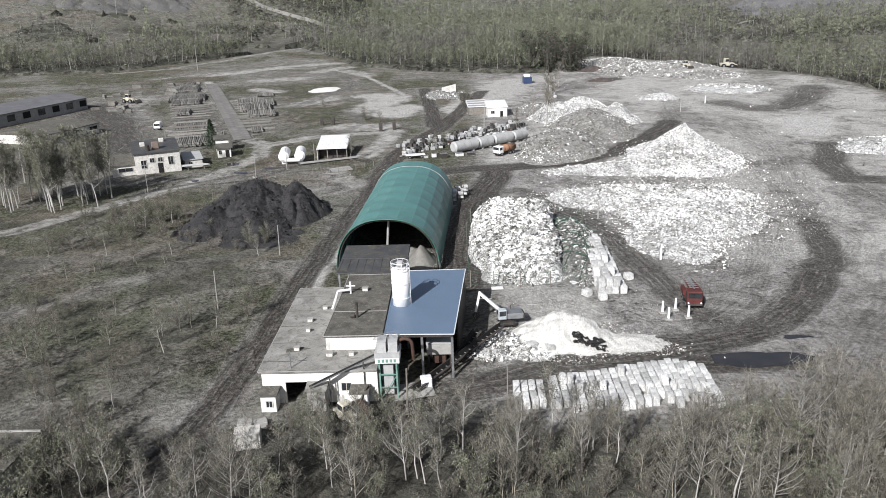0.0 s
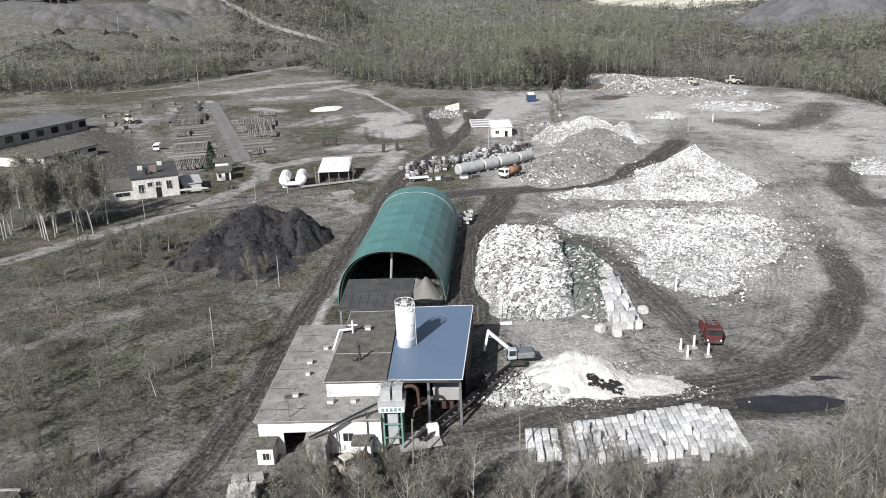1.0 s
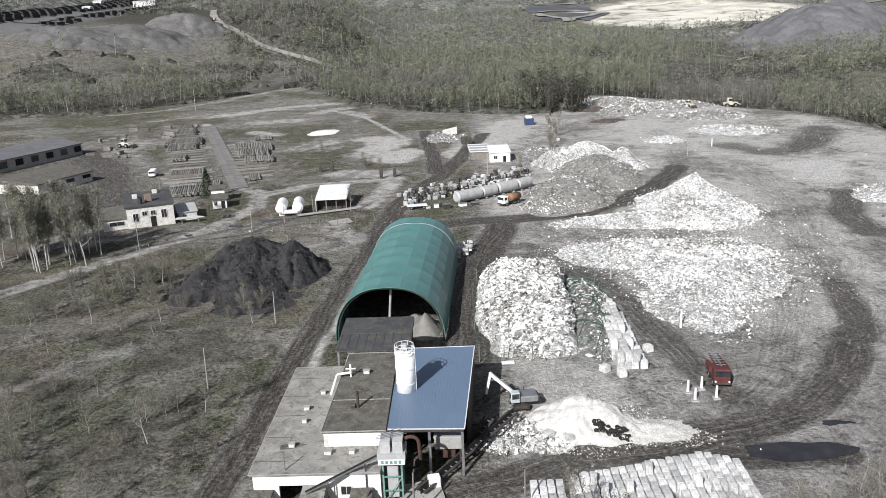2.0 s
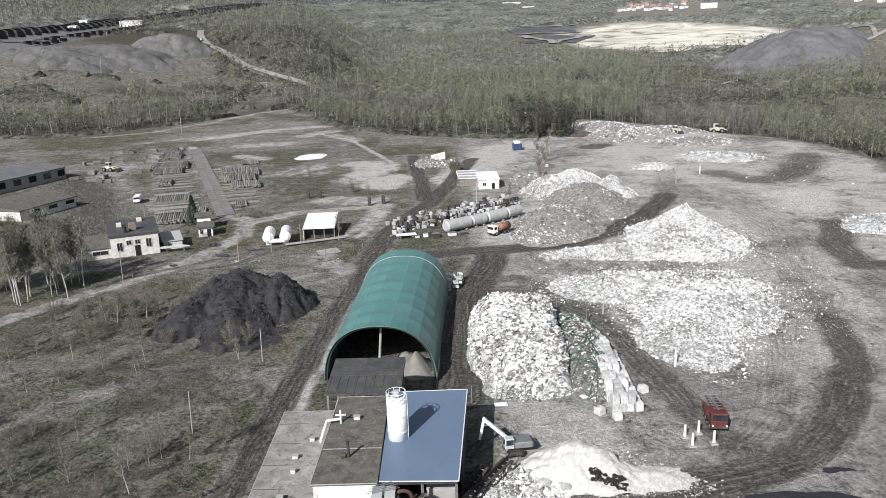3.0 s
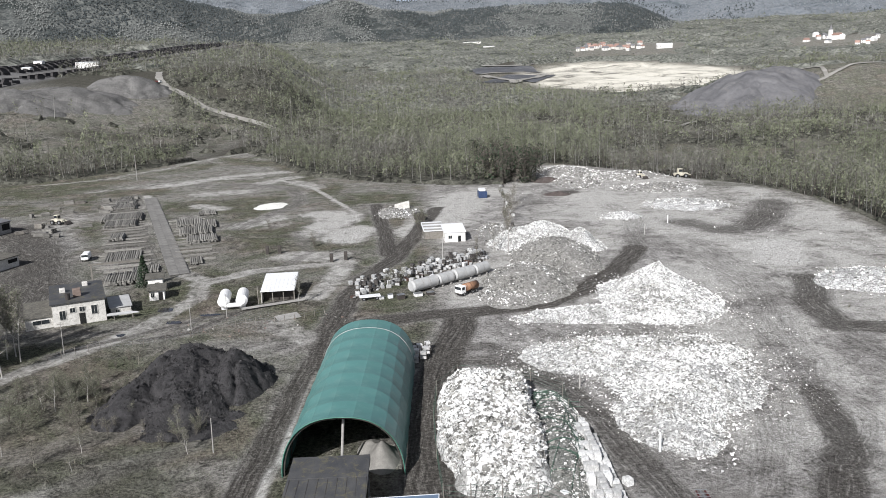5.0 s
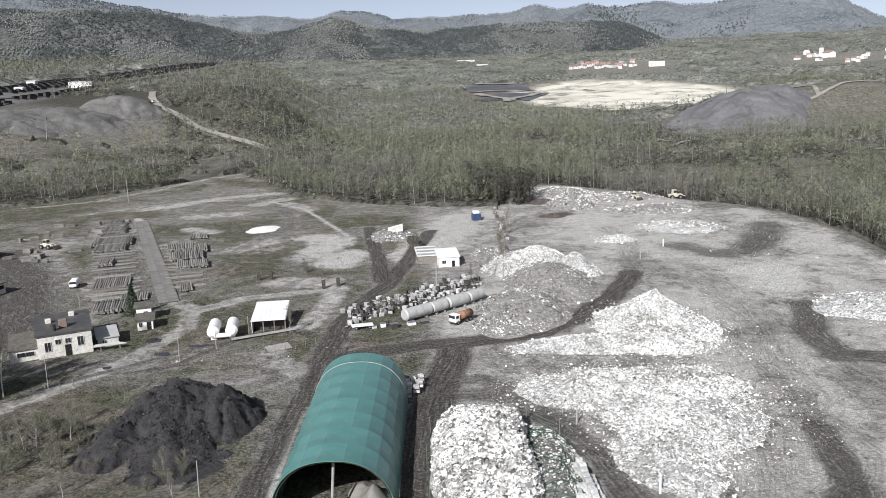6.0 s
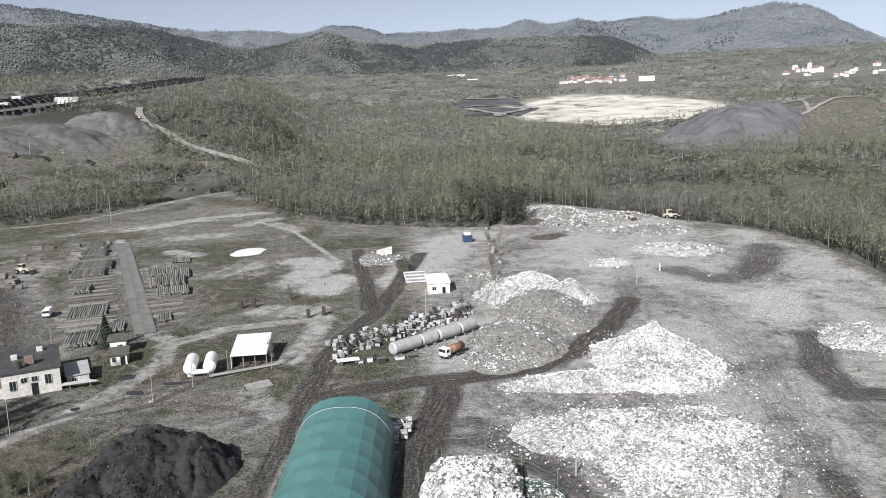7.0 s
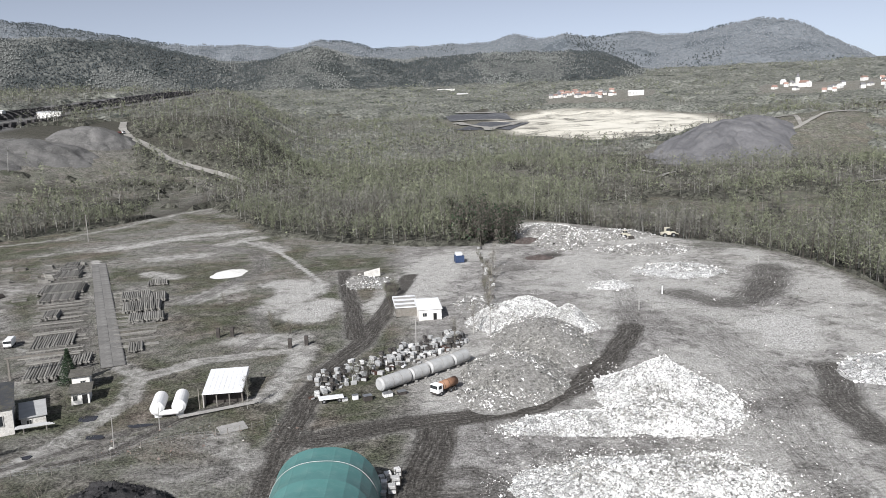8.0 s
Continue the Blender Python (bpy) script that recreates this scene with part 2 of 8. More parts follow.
def smooth(a, b, v):
    s = np.clip((np.asarray(v, float) - a) / (b - a), 0, 1)
    return s * s * (3 - 2 * s)


def line_far(x, y, pts):
    """How far points lie from a line of straight pieces."""
    best = np.full(np.shape(x), 1e9)
    for (ax, ay), (bx, by) in zip(pts, pts[1:]):
        dx, dy = bx - ax, by - ay
        s = np.clip(((x - ax) * dx + (y - ay) * dy) / (dx * dx + dy * dy), 0, 1)
        best = np.minimum(best, np.hypot(x - ax - s * dx, y - ay - s * dy))
    return best


def edge_x(y):
    """The east rim of the site's plateau at each y."""
    return np.interp(y, [-120, 60, 127, 169, 203, 237, 265, 304, 338, 380], [185, 175, 163, 172, 173, 165, 142, 123, 99, 60])


# the railway yard's middle line, far in the north-west
RAILS = [(-440, 640), (-338, 1516)]


def wood_front(x):
    """Where the wood begins behind the site, y at each x."""
    return np.interp(x, [-600, -200, -150, -105, -75, -45, 0, 30, 58, 75, 100], [300, 335, 385, 470, 400, 322, 285, 268, 262, 330, 350])


def ground_z(x, y):
    x, y = np.asarray(x, float), np.asarray(y, float)
    d = np.hypot(x, y + 80)
    z = (fbm(x, y, 14, 3, 3) - 0.5) * 0.5
    z = z + (fbm(x, y, 120, 3, 4) - 0.5) * np.clip((d - 350) / 60, 0, 14)
    z = z + np.interp(d, [0, 900, 1400, 1900, 2600, 3300, 5200], [0, 0, 20, 52, 132, 215, 225])
    # spoil bank with a wooded face in the north-west
    bank = smooth(395, 640, y - 0.25 * (x + 200)) * smooth(-105, -330, x + 0.12 * (y - 400)) * smooth(1500, 900, y)
    z = z + bank * (40 + 9 * (fbm(x, y, 90, 3, 8) - 0.5))
    # east of the plateau the land drops to the wood
    drop = smooth(0, 16, x - edge_x(y)) * smooth(420, 300, y) * smooth(500, 350, x)
    z = z - 7.0 * drop
    # grey spoil heap beyond the wood
    z = z + 40 * np.exp(-(((x - 570) / 165) ** 2) - ((y - 870) / 125) ** 2)
    # railway plateau in the north-west
    a = np.degrees(np.arctan2(x - 12, y + 80))
    yard = smooth(-4.0, -11.5, a) * smooth(640, 850, d) * smooth(2100, 1750, d)
    z = z + yard * (np.interp(d, [800, 1300, 1600], [55, 95, 121]) - z)
    return z


# tracks and roads of the site and one strip of shade, as lines on the plan: points, half width and depth of the muddy
# tone
TRACKS_AND_SHADE = [
    ([(-7, 56), (-5, 77), (-1, 99), (6, 120), (11, 144), (16, 173), (22, 204)], 3.4, 1.0),
    ([(4, 124), (2, 158), (-1, 198), (-3, 217)], 3.0, 1.0),
    ([(-1, 58), (13, 63), (27, 64), (42, 68), (56, 81), (65, 93), (74, 110), (79, 121)], 4.0, 1.0),
    ([(79, 121), (85, 142), (92, 166), (92, 196)], 5.0, 0.6),
    ([(12.5, -14), (13, 7), (15, 28), (19, 46), (22, 60)], 4.4, 1.0),
    ([(16, 34), (28, 33), (37, 18), (40, 2), (42, -10), (44, -22), (47, -29)], 3.4, 0.8),
    ([(77, 12), (72, -6), (63, -21), (53, -31), (45, -35), (35, -39), (25, -40.5), (14, -46), (4, -51)], 3.4, 0.9),
    ([(27, 49), (38, 46), (50, 45), (60, 45), (67, 43)], 2.2, 0.62),
    ([(91, 121), (96, 90), (91, 59), (85, 40), (80, 21), (77, 2), (70, -10)], 6.5, 0.62),
    ([(-7, 55), (-10, 25), (-12, 0), (-13.5, -18), (-14, -32), (-15, -50), (-19, -66), (-24, -82)], 2.3, 1.0),
    ([(106, 156), (112, 141), (122, 142), (140, 162), (153, 190)], 8.5, 0.85),
    ([(112, 80), (102, 60), (99, 44), (108, 41)], 4.8, 0.9),
    ([(60, 310), (70, 330)], 9.0, 0.9),
    ([(-63, 47), (-53, 55), (-42, 65), (-29, 73)], 1.4, 0.8),
    ([(-98, 298), (-71, 299), (-45, 272), (-36, 233), (-45, 200), (-52, 176)], 3.4, 0.7),
    ([(-29, 165), (-21, 133), (-25, 117)], 2.2, 0.6),
    ([(100, 125), (99, 75), (98, 51), (97, 28), (99, -5)], 4.5, 0.58),
    ([(80, 83), (83, 52), (79, 29), (77, 12)], 2.8, 0.6),
    ([(70, 14), (62, -6), (54, -20), (45, -30)], 3.4, 0.6),
    ([(60, 2), (52, -12), (47, -26)], 2.2, 0.55),
    ([(84, -6), (76, -22), (66, -34), (58, -44)], 4.0, 0.6),
    ([(41, -41.5), (47, -41), (52.5, -41)], 2.6, 1.0),
    ([(18, 40), (26, 41), (34, 30), (37, 22)], 2.6, 0.75),
    ([(-30, 48), (-20, 48), (-10, 44)], 3.0, 0.5),
    ([(-70, 0), (-44, 4), (-30, 14)], 3.0, 0.5),
    ([(-78, -40), (-50, -18), (-32, -2), (-22, 4)], 2.4, 0.55),
    ([(18, 236), (40, 262), (62, 280)], 6.0, 0.6),
    ([(45, 175), (62, 182), (72, 176)], 5.0, 0.6),
    # shade along the embankment, painted on the ground in the muddy tone
    ([(-47, 54), (-38, 58), (-29, 73), (-18, 82)], 1.6, 0.85),
    ([(76, 228), (82, 232)], 5.0, 0.95),
    ([(-124, 258), (-98, 192), (-78, 140), (-64, 106)], 8.0, 0.8),
    ([(-140, 190), (-112, 150), (-96, 110), (-82, 82)], 13.0, 0.9),
    ([(-72, 204), (-58, 150), (-52, 128)], 7.0, 0.5),
    ([(-80, 62), (-66, 60), (-56, 64)], 5.0, 0.6),
    ([(78, 270), (86, 270)], 6.0, 0.95),
    ([(111, 238), (115, 238)], 3.5, 0.9),
    ([(56, 208), (66, 208)], 6.0, 0.7),
]
PALE = [
    ([(-115, 269), (-95, 219), (-80, 177), (-66, 140), (-54, 112)], 2.0, 0.95),
    ([(-54, 112), (-46, 102), (-43, 84), (-48, 67), (-54, 53), (-61, 43), (-76, 20), (-95, 0)], 2.5, 0.7),
    ([(-46, 99), (-34, 111), (-10, 117)], 2.8, 0.75),
    ([(-9, 118), (-9, 104), (-12, 82)], 4.0, 0.6),
    ([(-58, 309), (-37, 279), (-13, 207), (-9, 196)], 1.1, 0.95),
    ([(-192, 324), (-164, 339), (-143, 372), (-122, 430), (-96, 468)], 3.5, 0.6),
    ([(16, 158), (30, 200), (38, 235)], 13.0, 0.75),
    ([(113, 115), (122, 118), (112, 98)], 9.0, 0.9),
    ([(87, 42), (86, 30), (86, 16)], 4.0, 0.75),
    ([(112, 250), (135, 215), (120, 190)], 16.0, 0.5),
    ([(76, 190), (100, 220), (104, 262), (84, 300)], 18.0, 0.6),
    ([(68, 24), (73, 38), (74, 50)], 7.0, 0.75),
    ([(-9, 46), (-9.5, 20), (-10, -5), (-11.5, -22)], 1.3, 0.6),
    ([(-47, 192), (-40, 180)], 8.0, 0.5),
    ([(-22, 160), (-18, 182), (-20, 196)], 8.0, 0.6),
    ([(-88, 268), (-70, 272)], 8.0, 0.75),
    ([(-50, 182), (-42, 196)], 7.0, 0.75),
    ([(-20, 172), (-14, 192), (-24, 200)], 9.0, 0.75),
    ([(-12, 150), (-8, 166)], 8.0, 0.8),
    ([(-80, 232), (-70, 222)], 6.0, 0.8),
    ([(-118, 300), (-90, 330), (-62, 342)], 7.0, 0.85),
    ([(-48, 300), (-34, 276)], 6.0, 0.7),
    ([(-66, 300), (-50, 318)], 6.0, 0.7),
    ([(-20, 60), (-12, 52)], 5.0, 0.45),
    ([(-26, 128), (-14, 126)], 7.0, 0.55),
    ([(-130, 220), (-122, 190), (-105, 150)], 6.0, 0.5),
    ([(-90, 140), (-76, 120), (-70, 96)], 6.0, 0.4),
    ([(-150, 290), (-110, 320), (-70, 322)], 4.0, 0.55),
    ([(22, -24), (30, -25)], 3.5, 0.45),
    ([(84, 175), (94, 178)], 7.0, 0.9),
    ([(88, 205), (112, 205), (130, 232)], 15.0, 0.7),
    ([(98, 128), (108, 134)], 7.0, 0.55),
    ([(46, -22), (52, -24)], 3.0, 0.4),
]


def track_at(x, y, pts):
    """Signed distance from a line of straight pieces and the length run along it."""
    best, side, run = np.full(np.shape(x), 1e9), np.zeros(np.shape(x)), np.zeros(np.shape(x))
    done = 0.0
    for (ax, ay), (bx, by) in zip(pts, pts[1:]):
        dx, dy = bx - ax, by - ay
        ln = math.hypot(dx, dy)
        s = np.clip(((x - ax) * dx + (y - ay) * dy) / (ln * ln), 0, 1)
        d = np.hypot(x - ax - s * dx, y - ay - s * dy)
        near = d < best
        best = np.where(near, d, best)
        side = np.where(near, np.sign((x - ax) * dy - (y - ay) * dx), side)
        run = np.where(near, done + s * ln, run)
        done += ln
    return best, best * side, run


def rows_of(lo, hi, step, far_lo, far_hi, grow=1.055, cap=45.0):
    mid = list(np.arange(lo, hi + step / 2, step))
    left, right, s = [lo], [hi], step
    while left[-1] > far_lo:
        s = min(s * grow, cap)
        left.append(left[-1] - s)
    s = step
    while right[-1] < far_hi:
        s = min(s * grow, cap)
        right.append(right[-1] + s)
    return np.array(left[:0:-1] + mid + right[1:])


def mesh_from(name, verts, faces, mats=(), index=None, smooth_shade=True):
    """A mesh from arrays: verts (n, 3), faces (m, k) of one size k."""
    me = bpy.data.meshes.new(name)
    verts, faces = np.asarray(verts, np.float32), np.asarray(faces, np.int32)
    me.vertices.add(len(verts))
    me.vertices.foreach_set("co", verts.ravel())
    m, k = faces.shape
    me.loops.add(m * k)
    me.loops.foreach_set("vertex_index", faces.ravel())
    me.polygons.add(m)
    me.polygons.foreach_set("loop_start", np.arange(0, m * k, k, dtype=np.int32))
    me.polygons.foreach_set("loop_total", np.full(m, k, np.int32))
    for mt in mats:
        me.materials.append(mt)
    if index is not None:
        me.polygons.foreach_set("material_index", np.asarray(index, np.int32))
    me.polygons.foreach_set("use_smooth", np.full(m, smooth_shade, bool))
    me.update(calc_edges=True)
    return me


def grid_faces(nx, ny):
    i = np.arange(nx * ny).reshape(ny, nx)
    return np.stack([i[:-1, :-1], i[:-1, 1:], i[1:, 1:], i[1:, :-1]], -1).reshape(-1, 4)


# ---- ground ----
def ground_material():
    m, n, l, p = nodes_of("ground")
    co = n.new("ShaderNodeTexCoord").outputs["Object"]
    a1, a2 = n.new("ShaderNodeAttribute"), n.new("ShaderNodeAttribute")
    a1.attribute_name, a2.attribute_name = "cover", "cover_far"
    s1, s2 = n.new("ShaderNodeSeparateColor"), n.new("ShaderNodeSeparateColor")
    l.new(a1.outputs["Color"], s1.inputs[0])
    l.new(a2.outputs["Color"], s2.inputs[0])
    mud_and_shade, pale, grass = s1.outputs
    sand, wood, spoil = s2.outputs
    big = noise_node(n, l, co, 0.035, 6, 0.6, 0.6)
    mid = noise_node(n, l, co, 0.28, 7, 0.68, 0.8)
    fine = noise_node(n, l, co, 1.7, 6, 0.72, 0.3)
    grit = noise_node(n, l, co, 6.0, 4, 0.75)
    # streaks drawn out along the tracks by wheels
    cv = n.new("ShaderNodeCombineXYZ")
    l.new(calc(n, l, "ADD", calc(n, l, "MULTIPLY", a1.outputs["Alpha"], 2.6), calc(n, l, "MULTIPLY", mid, 1.2)), cv.inputs[0])
    l.new(calc(n, l, "MULTIPLY", a2.outputs["Alpha"], 0.16), cv.inputs[1])
    streak = noise_node(n, l, cv.outputs[0], 0.8, 4, 0.55, 0.5)
    mix = calc(n, l, "ADD", calc(n, l, "MULTIPLY", mid, 0.48), calc(n, l, "MULTIPLY", fine, 0.52))
    base = ramp(n, l, mix, [(0.38, (0.06, 0.057, 0.053)), (0.48, (0.25, 0.241, 0.23)), (0.6, (0.5, 0.487, 0.467))])
    base = blend(n, l, ramp(n, l, big, [(0.38, g(0.0)), (0.66, g(0.55))]), base, (0.16, 0.152, 0.141))
    straw = ramp(n, l, mix, [(0.39, (0.013, 0.012, 0.01)), (0.48, (0.085, 0.08, 0.067)), (0.6, (0.28, 0.265, 0.225))])
    green = ramp(n, l, fine, [(0.39, (0.016, 0.019, 0.011)), (0.61, (0.135, 0.15, 0.09))])
    turf = blend(n, l, ramp(n, l, noise_node(n, l, co, 0.09, 5, 0.6, 0.5), [(0.4, g(0.0)), (0.56, g(0.8))]), straw, green)
    col = blend(n, l, grass, base, turf)
    warm = ramp(n, l, noise_node(n, l, co, 0.045, 4, 0.6, 0.4), [(0.5, g(0.0)), (0.62, g(0.5))])
    col = blend(n, l, calc(n, l, "MULTIPLY", warm, grass), col, ramp(n, l, mix, [(0.38, (0.05, 0.037, 0.031)), (0.62, (0.3, 0.248, 0.214))]))
    # woodland floor: leaf litter, darkened to stand for shade under the trees
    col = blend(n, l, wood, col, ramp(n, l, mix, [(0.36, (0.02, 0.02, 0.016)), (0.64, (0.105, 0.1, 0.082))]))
    drift = noise_node(n, l, co, 0.011, 7, 0.68, 1.5)
    col = blend(n, l, sand, col, ramp(n, l, calc(n, l, "ADD", calc(n, l, "MULTIPLY", drift, 0.8), calc(n, l, "MULTIPLY", mid, 0.2)), [(0.36, (0.09, 0.088, 0.078)), (0.43, (0.33, 0.315, 0.27)), (0.52, (0.6, 0.575, 0.5)), (0.64, (0.68, 0.655, 0.585))]))
    col = blend(n, l, spoil, col, ramp(n, l, mix, [(0.3, (0.085, 0.084, 0.086)), (0.7, (0.21, 0.208, 0.21))]))
    white = calc(n, l, "GREATER_THAN", calc(n, l, "ADD", fine, calc(n, l, "MULTIPLY", pale, 0.3)), 0.78)
    dusty = ramp(n, l, calc(n, l, "ADD", pale, calc(n, l, "MULTIPLY_ADD", mid, 1.1, -0.55)), [(0.25, g(0.0)), (0.7, g(0.95))])
    col = blend(n, l, dusty, col, ramp(n, l, mix, [(0.36, (0.26, 0.252, 0.235)), (0.6, (0.5, 0.49, 0.465))]))
    col = blend(n, l, calc(n, l, "MULTIPLY", white, calc(n, l, "MULTIPLY", pale, 0.9)), col, (0.62, 0.615, 0.6))
    rut = ramp(n, l, calc(n, l, "ADD", calc(n, l, "MULTIPLY", streak, 0.42), calc(n, l, "MULTIPLY", fine, 0.58)), [(0.4, (0.03, 0.027, 0.024)), (0.51, (0.075, 0.069, 0.062)), (0.64, (0.22, 0.21, 0.192))])
    mk = ramp(n, l, calc(n, l, "ADD", calc(n, l, "MULTIPLY", mud_and_shade, 0.8), calc(n, l, "MULTIPLY_ADD", streak, -1.1, 0.55)), [(0.3, g(0.0)), (0.62, g(0.95))])
    mk = calc(n, l, "MULTIPLY", mk, ramp(n, l, mud_and_shade, [(0.05, g(0.0)), (0.25, g(0.22)), (0.65, g(0.5)), (0.95, g(1.0))]))
    col = blend(n, l, mk, col, rut)
    l.new(col, p.inputs["Base Color"])
    p.inputs["Roughness"].default_value, p.inputs["Specular IOR Level"].default_value = 0.95, 0.15
    h = calc(n, l, "ADD", calc(n, l, "MULTIPLY", fine, 0.75), calc(n, l, "MULTIPLY", grit, 0.25))
    h = calc(n, l, "ADD", h, calc(n, l, "MULTIPLY", mid, 1.2))
    h = calc(n, l, "ADD", h, calc(n, l, "MULTIPLY", calc(n, l, "MULTIPLY", streak, mud_and_shade), 0.5))
    bumped(n, l, p, h, 1.0, 0.55)
    return m


M_GROUND = ground_material()
gx = rows_of(-112, 126, 1.15, -3300, 3300)
gy = rows_of(-68, 318, 1.15, -900, 4300)
GX, GY = np.meshgrid(gx, gy)
GZ = ground_z(GX, GY)
warp_x, warp_y = (fbm(GX, GY, 9, 3, 21) - 0.5) * 5, (fbm(GX, GY, 9, 3, 22) - 0.5) * 5
WX, WY = GX + warp_x, GY + warp_y
mud_and_shade, across, along = np.zeros_like(GX), np.zeros_like(GX), np.zeros_like(GX)
closest = np.full_like(GX, 1e9)
for pts, half, much in TRACKS_AND_SHADE:
    soft = smooth(4.0, 6.0, half)  # broad swathes fray out, narrow ruts keep their edge
    off, signed, run = track_at(GX + (0.3 + 0.7 * soft) * warp_x, GY + (0.3 + 0.7 * soft) * warp_y, pts)
    take = off / half < closest
    closest = np.where(take, off / half, closest)
    across, along = np.where(take, signed, across), np.where(take, run, along)
    mud_and_shade = np.maximum(mud_and_shade, much * smooth(half * (1.5 + 0.3 * soft), half * (0.6 - 0.3 * soft), off))
GZ = GZ - 0.12 * mud_and_shade
pale = np.zeros_like(GX)
for pts, half, much in PALE:
    k = 0.2 if half < 3.5 else 1.0
    much = much * (0.7 if pts[0][0] < -40 else 1.0)
    pale = np.maximum(pale, much * smooth(half * 1.35, half * (0.85 if half < 3.5 else 0.5), line_far(GX + k * warp_x, GY + k * warp_y, pts)))
inside = smooth(4, -8, GX - edge_x(GY)) * smooth(340, 320, GY)
east = smooth(12, 24, GX) * inside * smooth(-62, -48, GY)
pale = np.maximum(pale, east * np.clip(0.15 + 0.75 * (fbm(GX, GY, 22, 4, 31) - 0.42) * 3 + 0.28 * smooth(55, 90, GX) * smooth(30, 80, GY), 0.05, 0.75))
grass = np.clip(1 - east, 0, 1) * smooth(520, 480, GY) * np.clip(0.35 + 0.35 * smooth(45, 80, GY) + 0.65 * smooth(0.3, 0.6, fbm(GX, GY, 30, 3, 33)), 0, 1)
grass = grass * (1 - 0.5 * smooth(110, 190, GY) * smooth(0.45, 0.6, fbm(GX, GY, 26, 3, 34)))
grass = np.maximum(grass, east * smooth(112, 150, GX) * smooth(330, 250, GY) * 0.55)
grass = np.maximum(grass, 0.9 * smooth(-18, -34, GX) * smooth(75, 40, GY) * smooth(-60, -40, GY))
grass = grass * (1 - 0.8 * np.minimum(mud_and_shade + pale, 1))
D = np.hypot(GX, GY + 80)
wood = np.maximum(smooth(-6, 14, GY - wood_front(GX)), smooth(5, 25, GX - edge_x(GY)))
# ground of the south thicket and west meadow scrub is darkened likewise
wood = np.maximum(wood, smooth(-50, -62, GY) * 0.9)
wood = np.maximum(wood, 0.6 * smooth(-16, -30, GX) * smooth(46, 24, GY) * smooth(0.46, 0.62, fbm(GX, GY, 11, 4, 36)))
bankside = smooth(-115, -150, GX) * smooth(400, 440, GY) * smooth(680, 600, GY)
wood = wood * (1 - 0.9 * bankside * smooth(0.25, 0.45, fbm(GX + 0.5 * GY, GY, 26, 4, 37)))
grass = np.maximum(grass, 0.7 * bankside)
sand = smooth(1.1, 0.9, np.hypot((WX - 482) / 228, (WY - 1500) / 400))
spoil = smooth(1.2, 0.9, np.hypot((WX - 385) / 66, (WY - 745) / 62))
far_az = np.degrees(np.arctan2(GX - 12, GY + 80))
built = smooth(2080, 2140, D) * smooth(2560, 2520, D) * np.maximum(smooth(11.5, 12.3, far_az) * smooth(20.5, 19.8, far_az), smooth(26.0, 27.0, far_az))
wood = wood * (1 - built)
glade = smooth(1.15, 0.9, np.hypot((GX - 570) / 230, (GY - 850) / 190)) + smooth(120, 140, GX) * smooth(320, 340, GY) * smooth(740, 700, GY) * smooth(0.46, 0.38, fbm(GX, GY, 46, 3, 68))
glade = np.clip(glade + smooth(1.1, 0.95, np.hypot((GX - 440) / 320, (GY - 1470) / 500)), 0, 1)
wood = wood * (1 - 0.85 * glade)
grass = np.maximum(grass, 0.8 * glade)
grass = np.maximum(grass, built * 0.6)
spoil = np.maximum(spoil, 0.9 * smooth(95, 80, line_far(GX, GY, RAILS)))
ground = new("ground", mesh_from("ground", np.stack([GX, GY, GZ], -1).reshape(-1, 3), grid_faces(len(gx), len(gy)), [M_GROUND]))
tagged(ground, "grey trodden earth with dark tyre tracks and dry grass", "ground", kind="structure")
for key, cols in (("cover", (mud_and_shade, pale, grass, across)), ("cover_far", (sand, wood, spoil, along))):
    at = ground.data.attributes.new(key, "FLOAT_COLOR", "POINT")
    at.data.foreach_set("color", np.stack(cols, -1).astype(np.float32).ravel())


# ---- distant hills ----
# the hills' lighter blue-grey base colour stands for haze
M_HILL = woodland("haze_tinted_hills", (0.12, 0.135, 0.15), (0.19, 0.205, 0.22), (0.085, 0.1, 0.112), 0.05, 0.004, 0.58)
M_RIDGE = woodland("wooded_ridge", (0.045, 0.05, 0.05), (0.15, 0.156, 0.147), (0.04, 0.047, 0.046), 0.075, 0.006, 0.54)


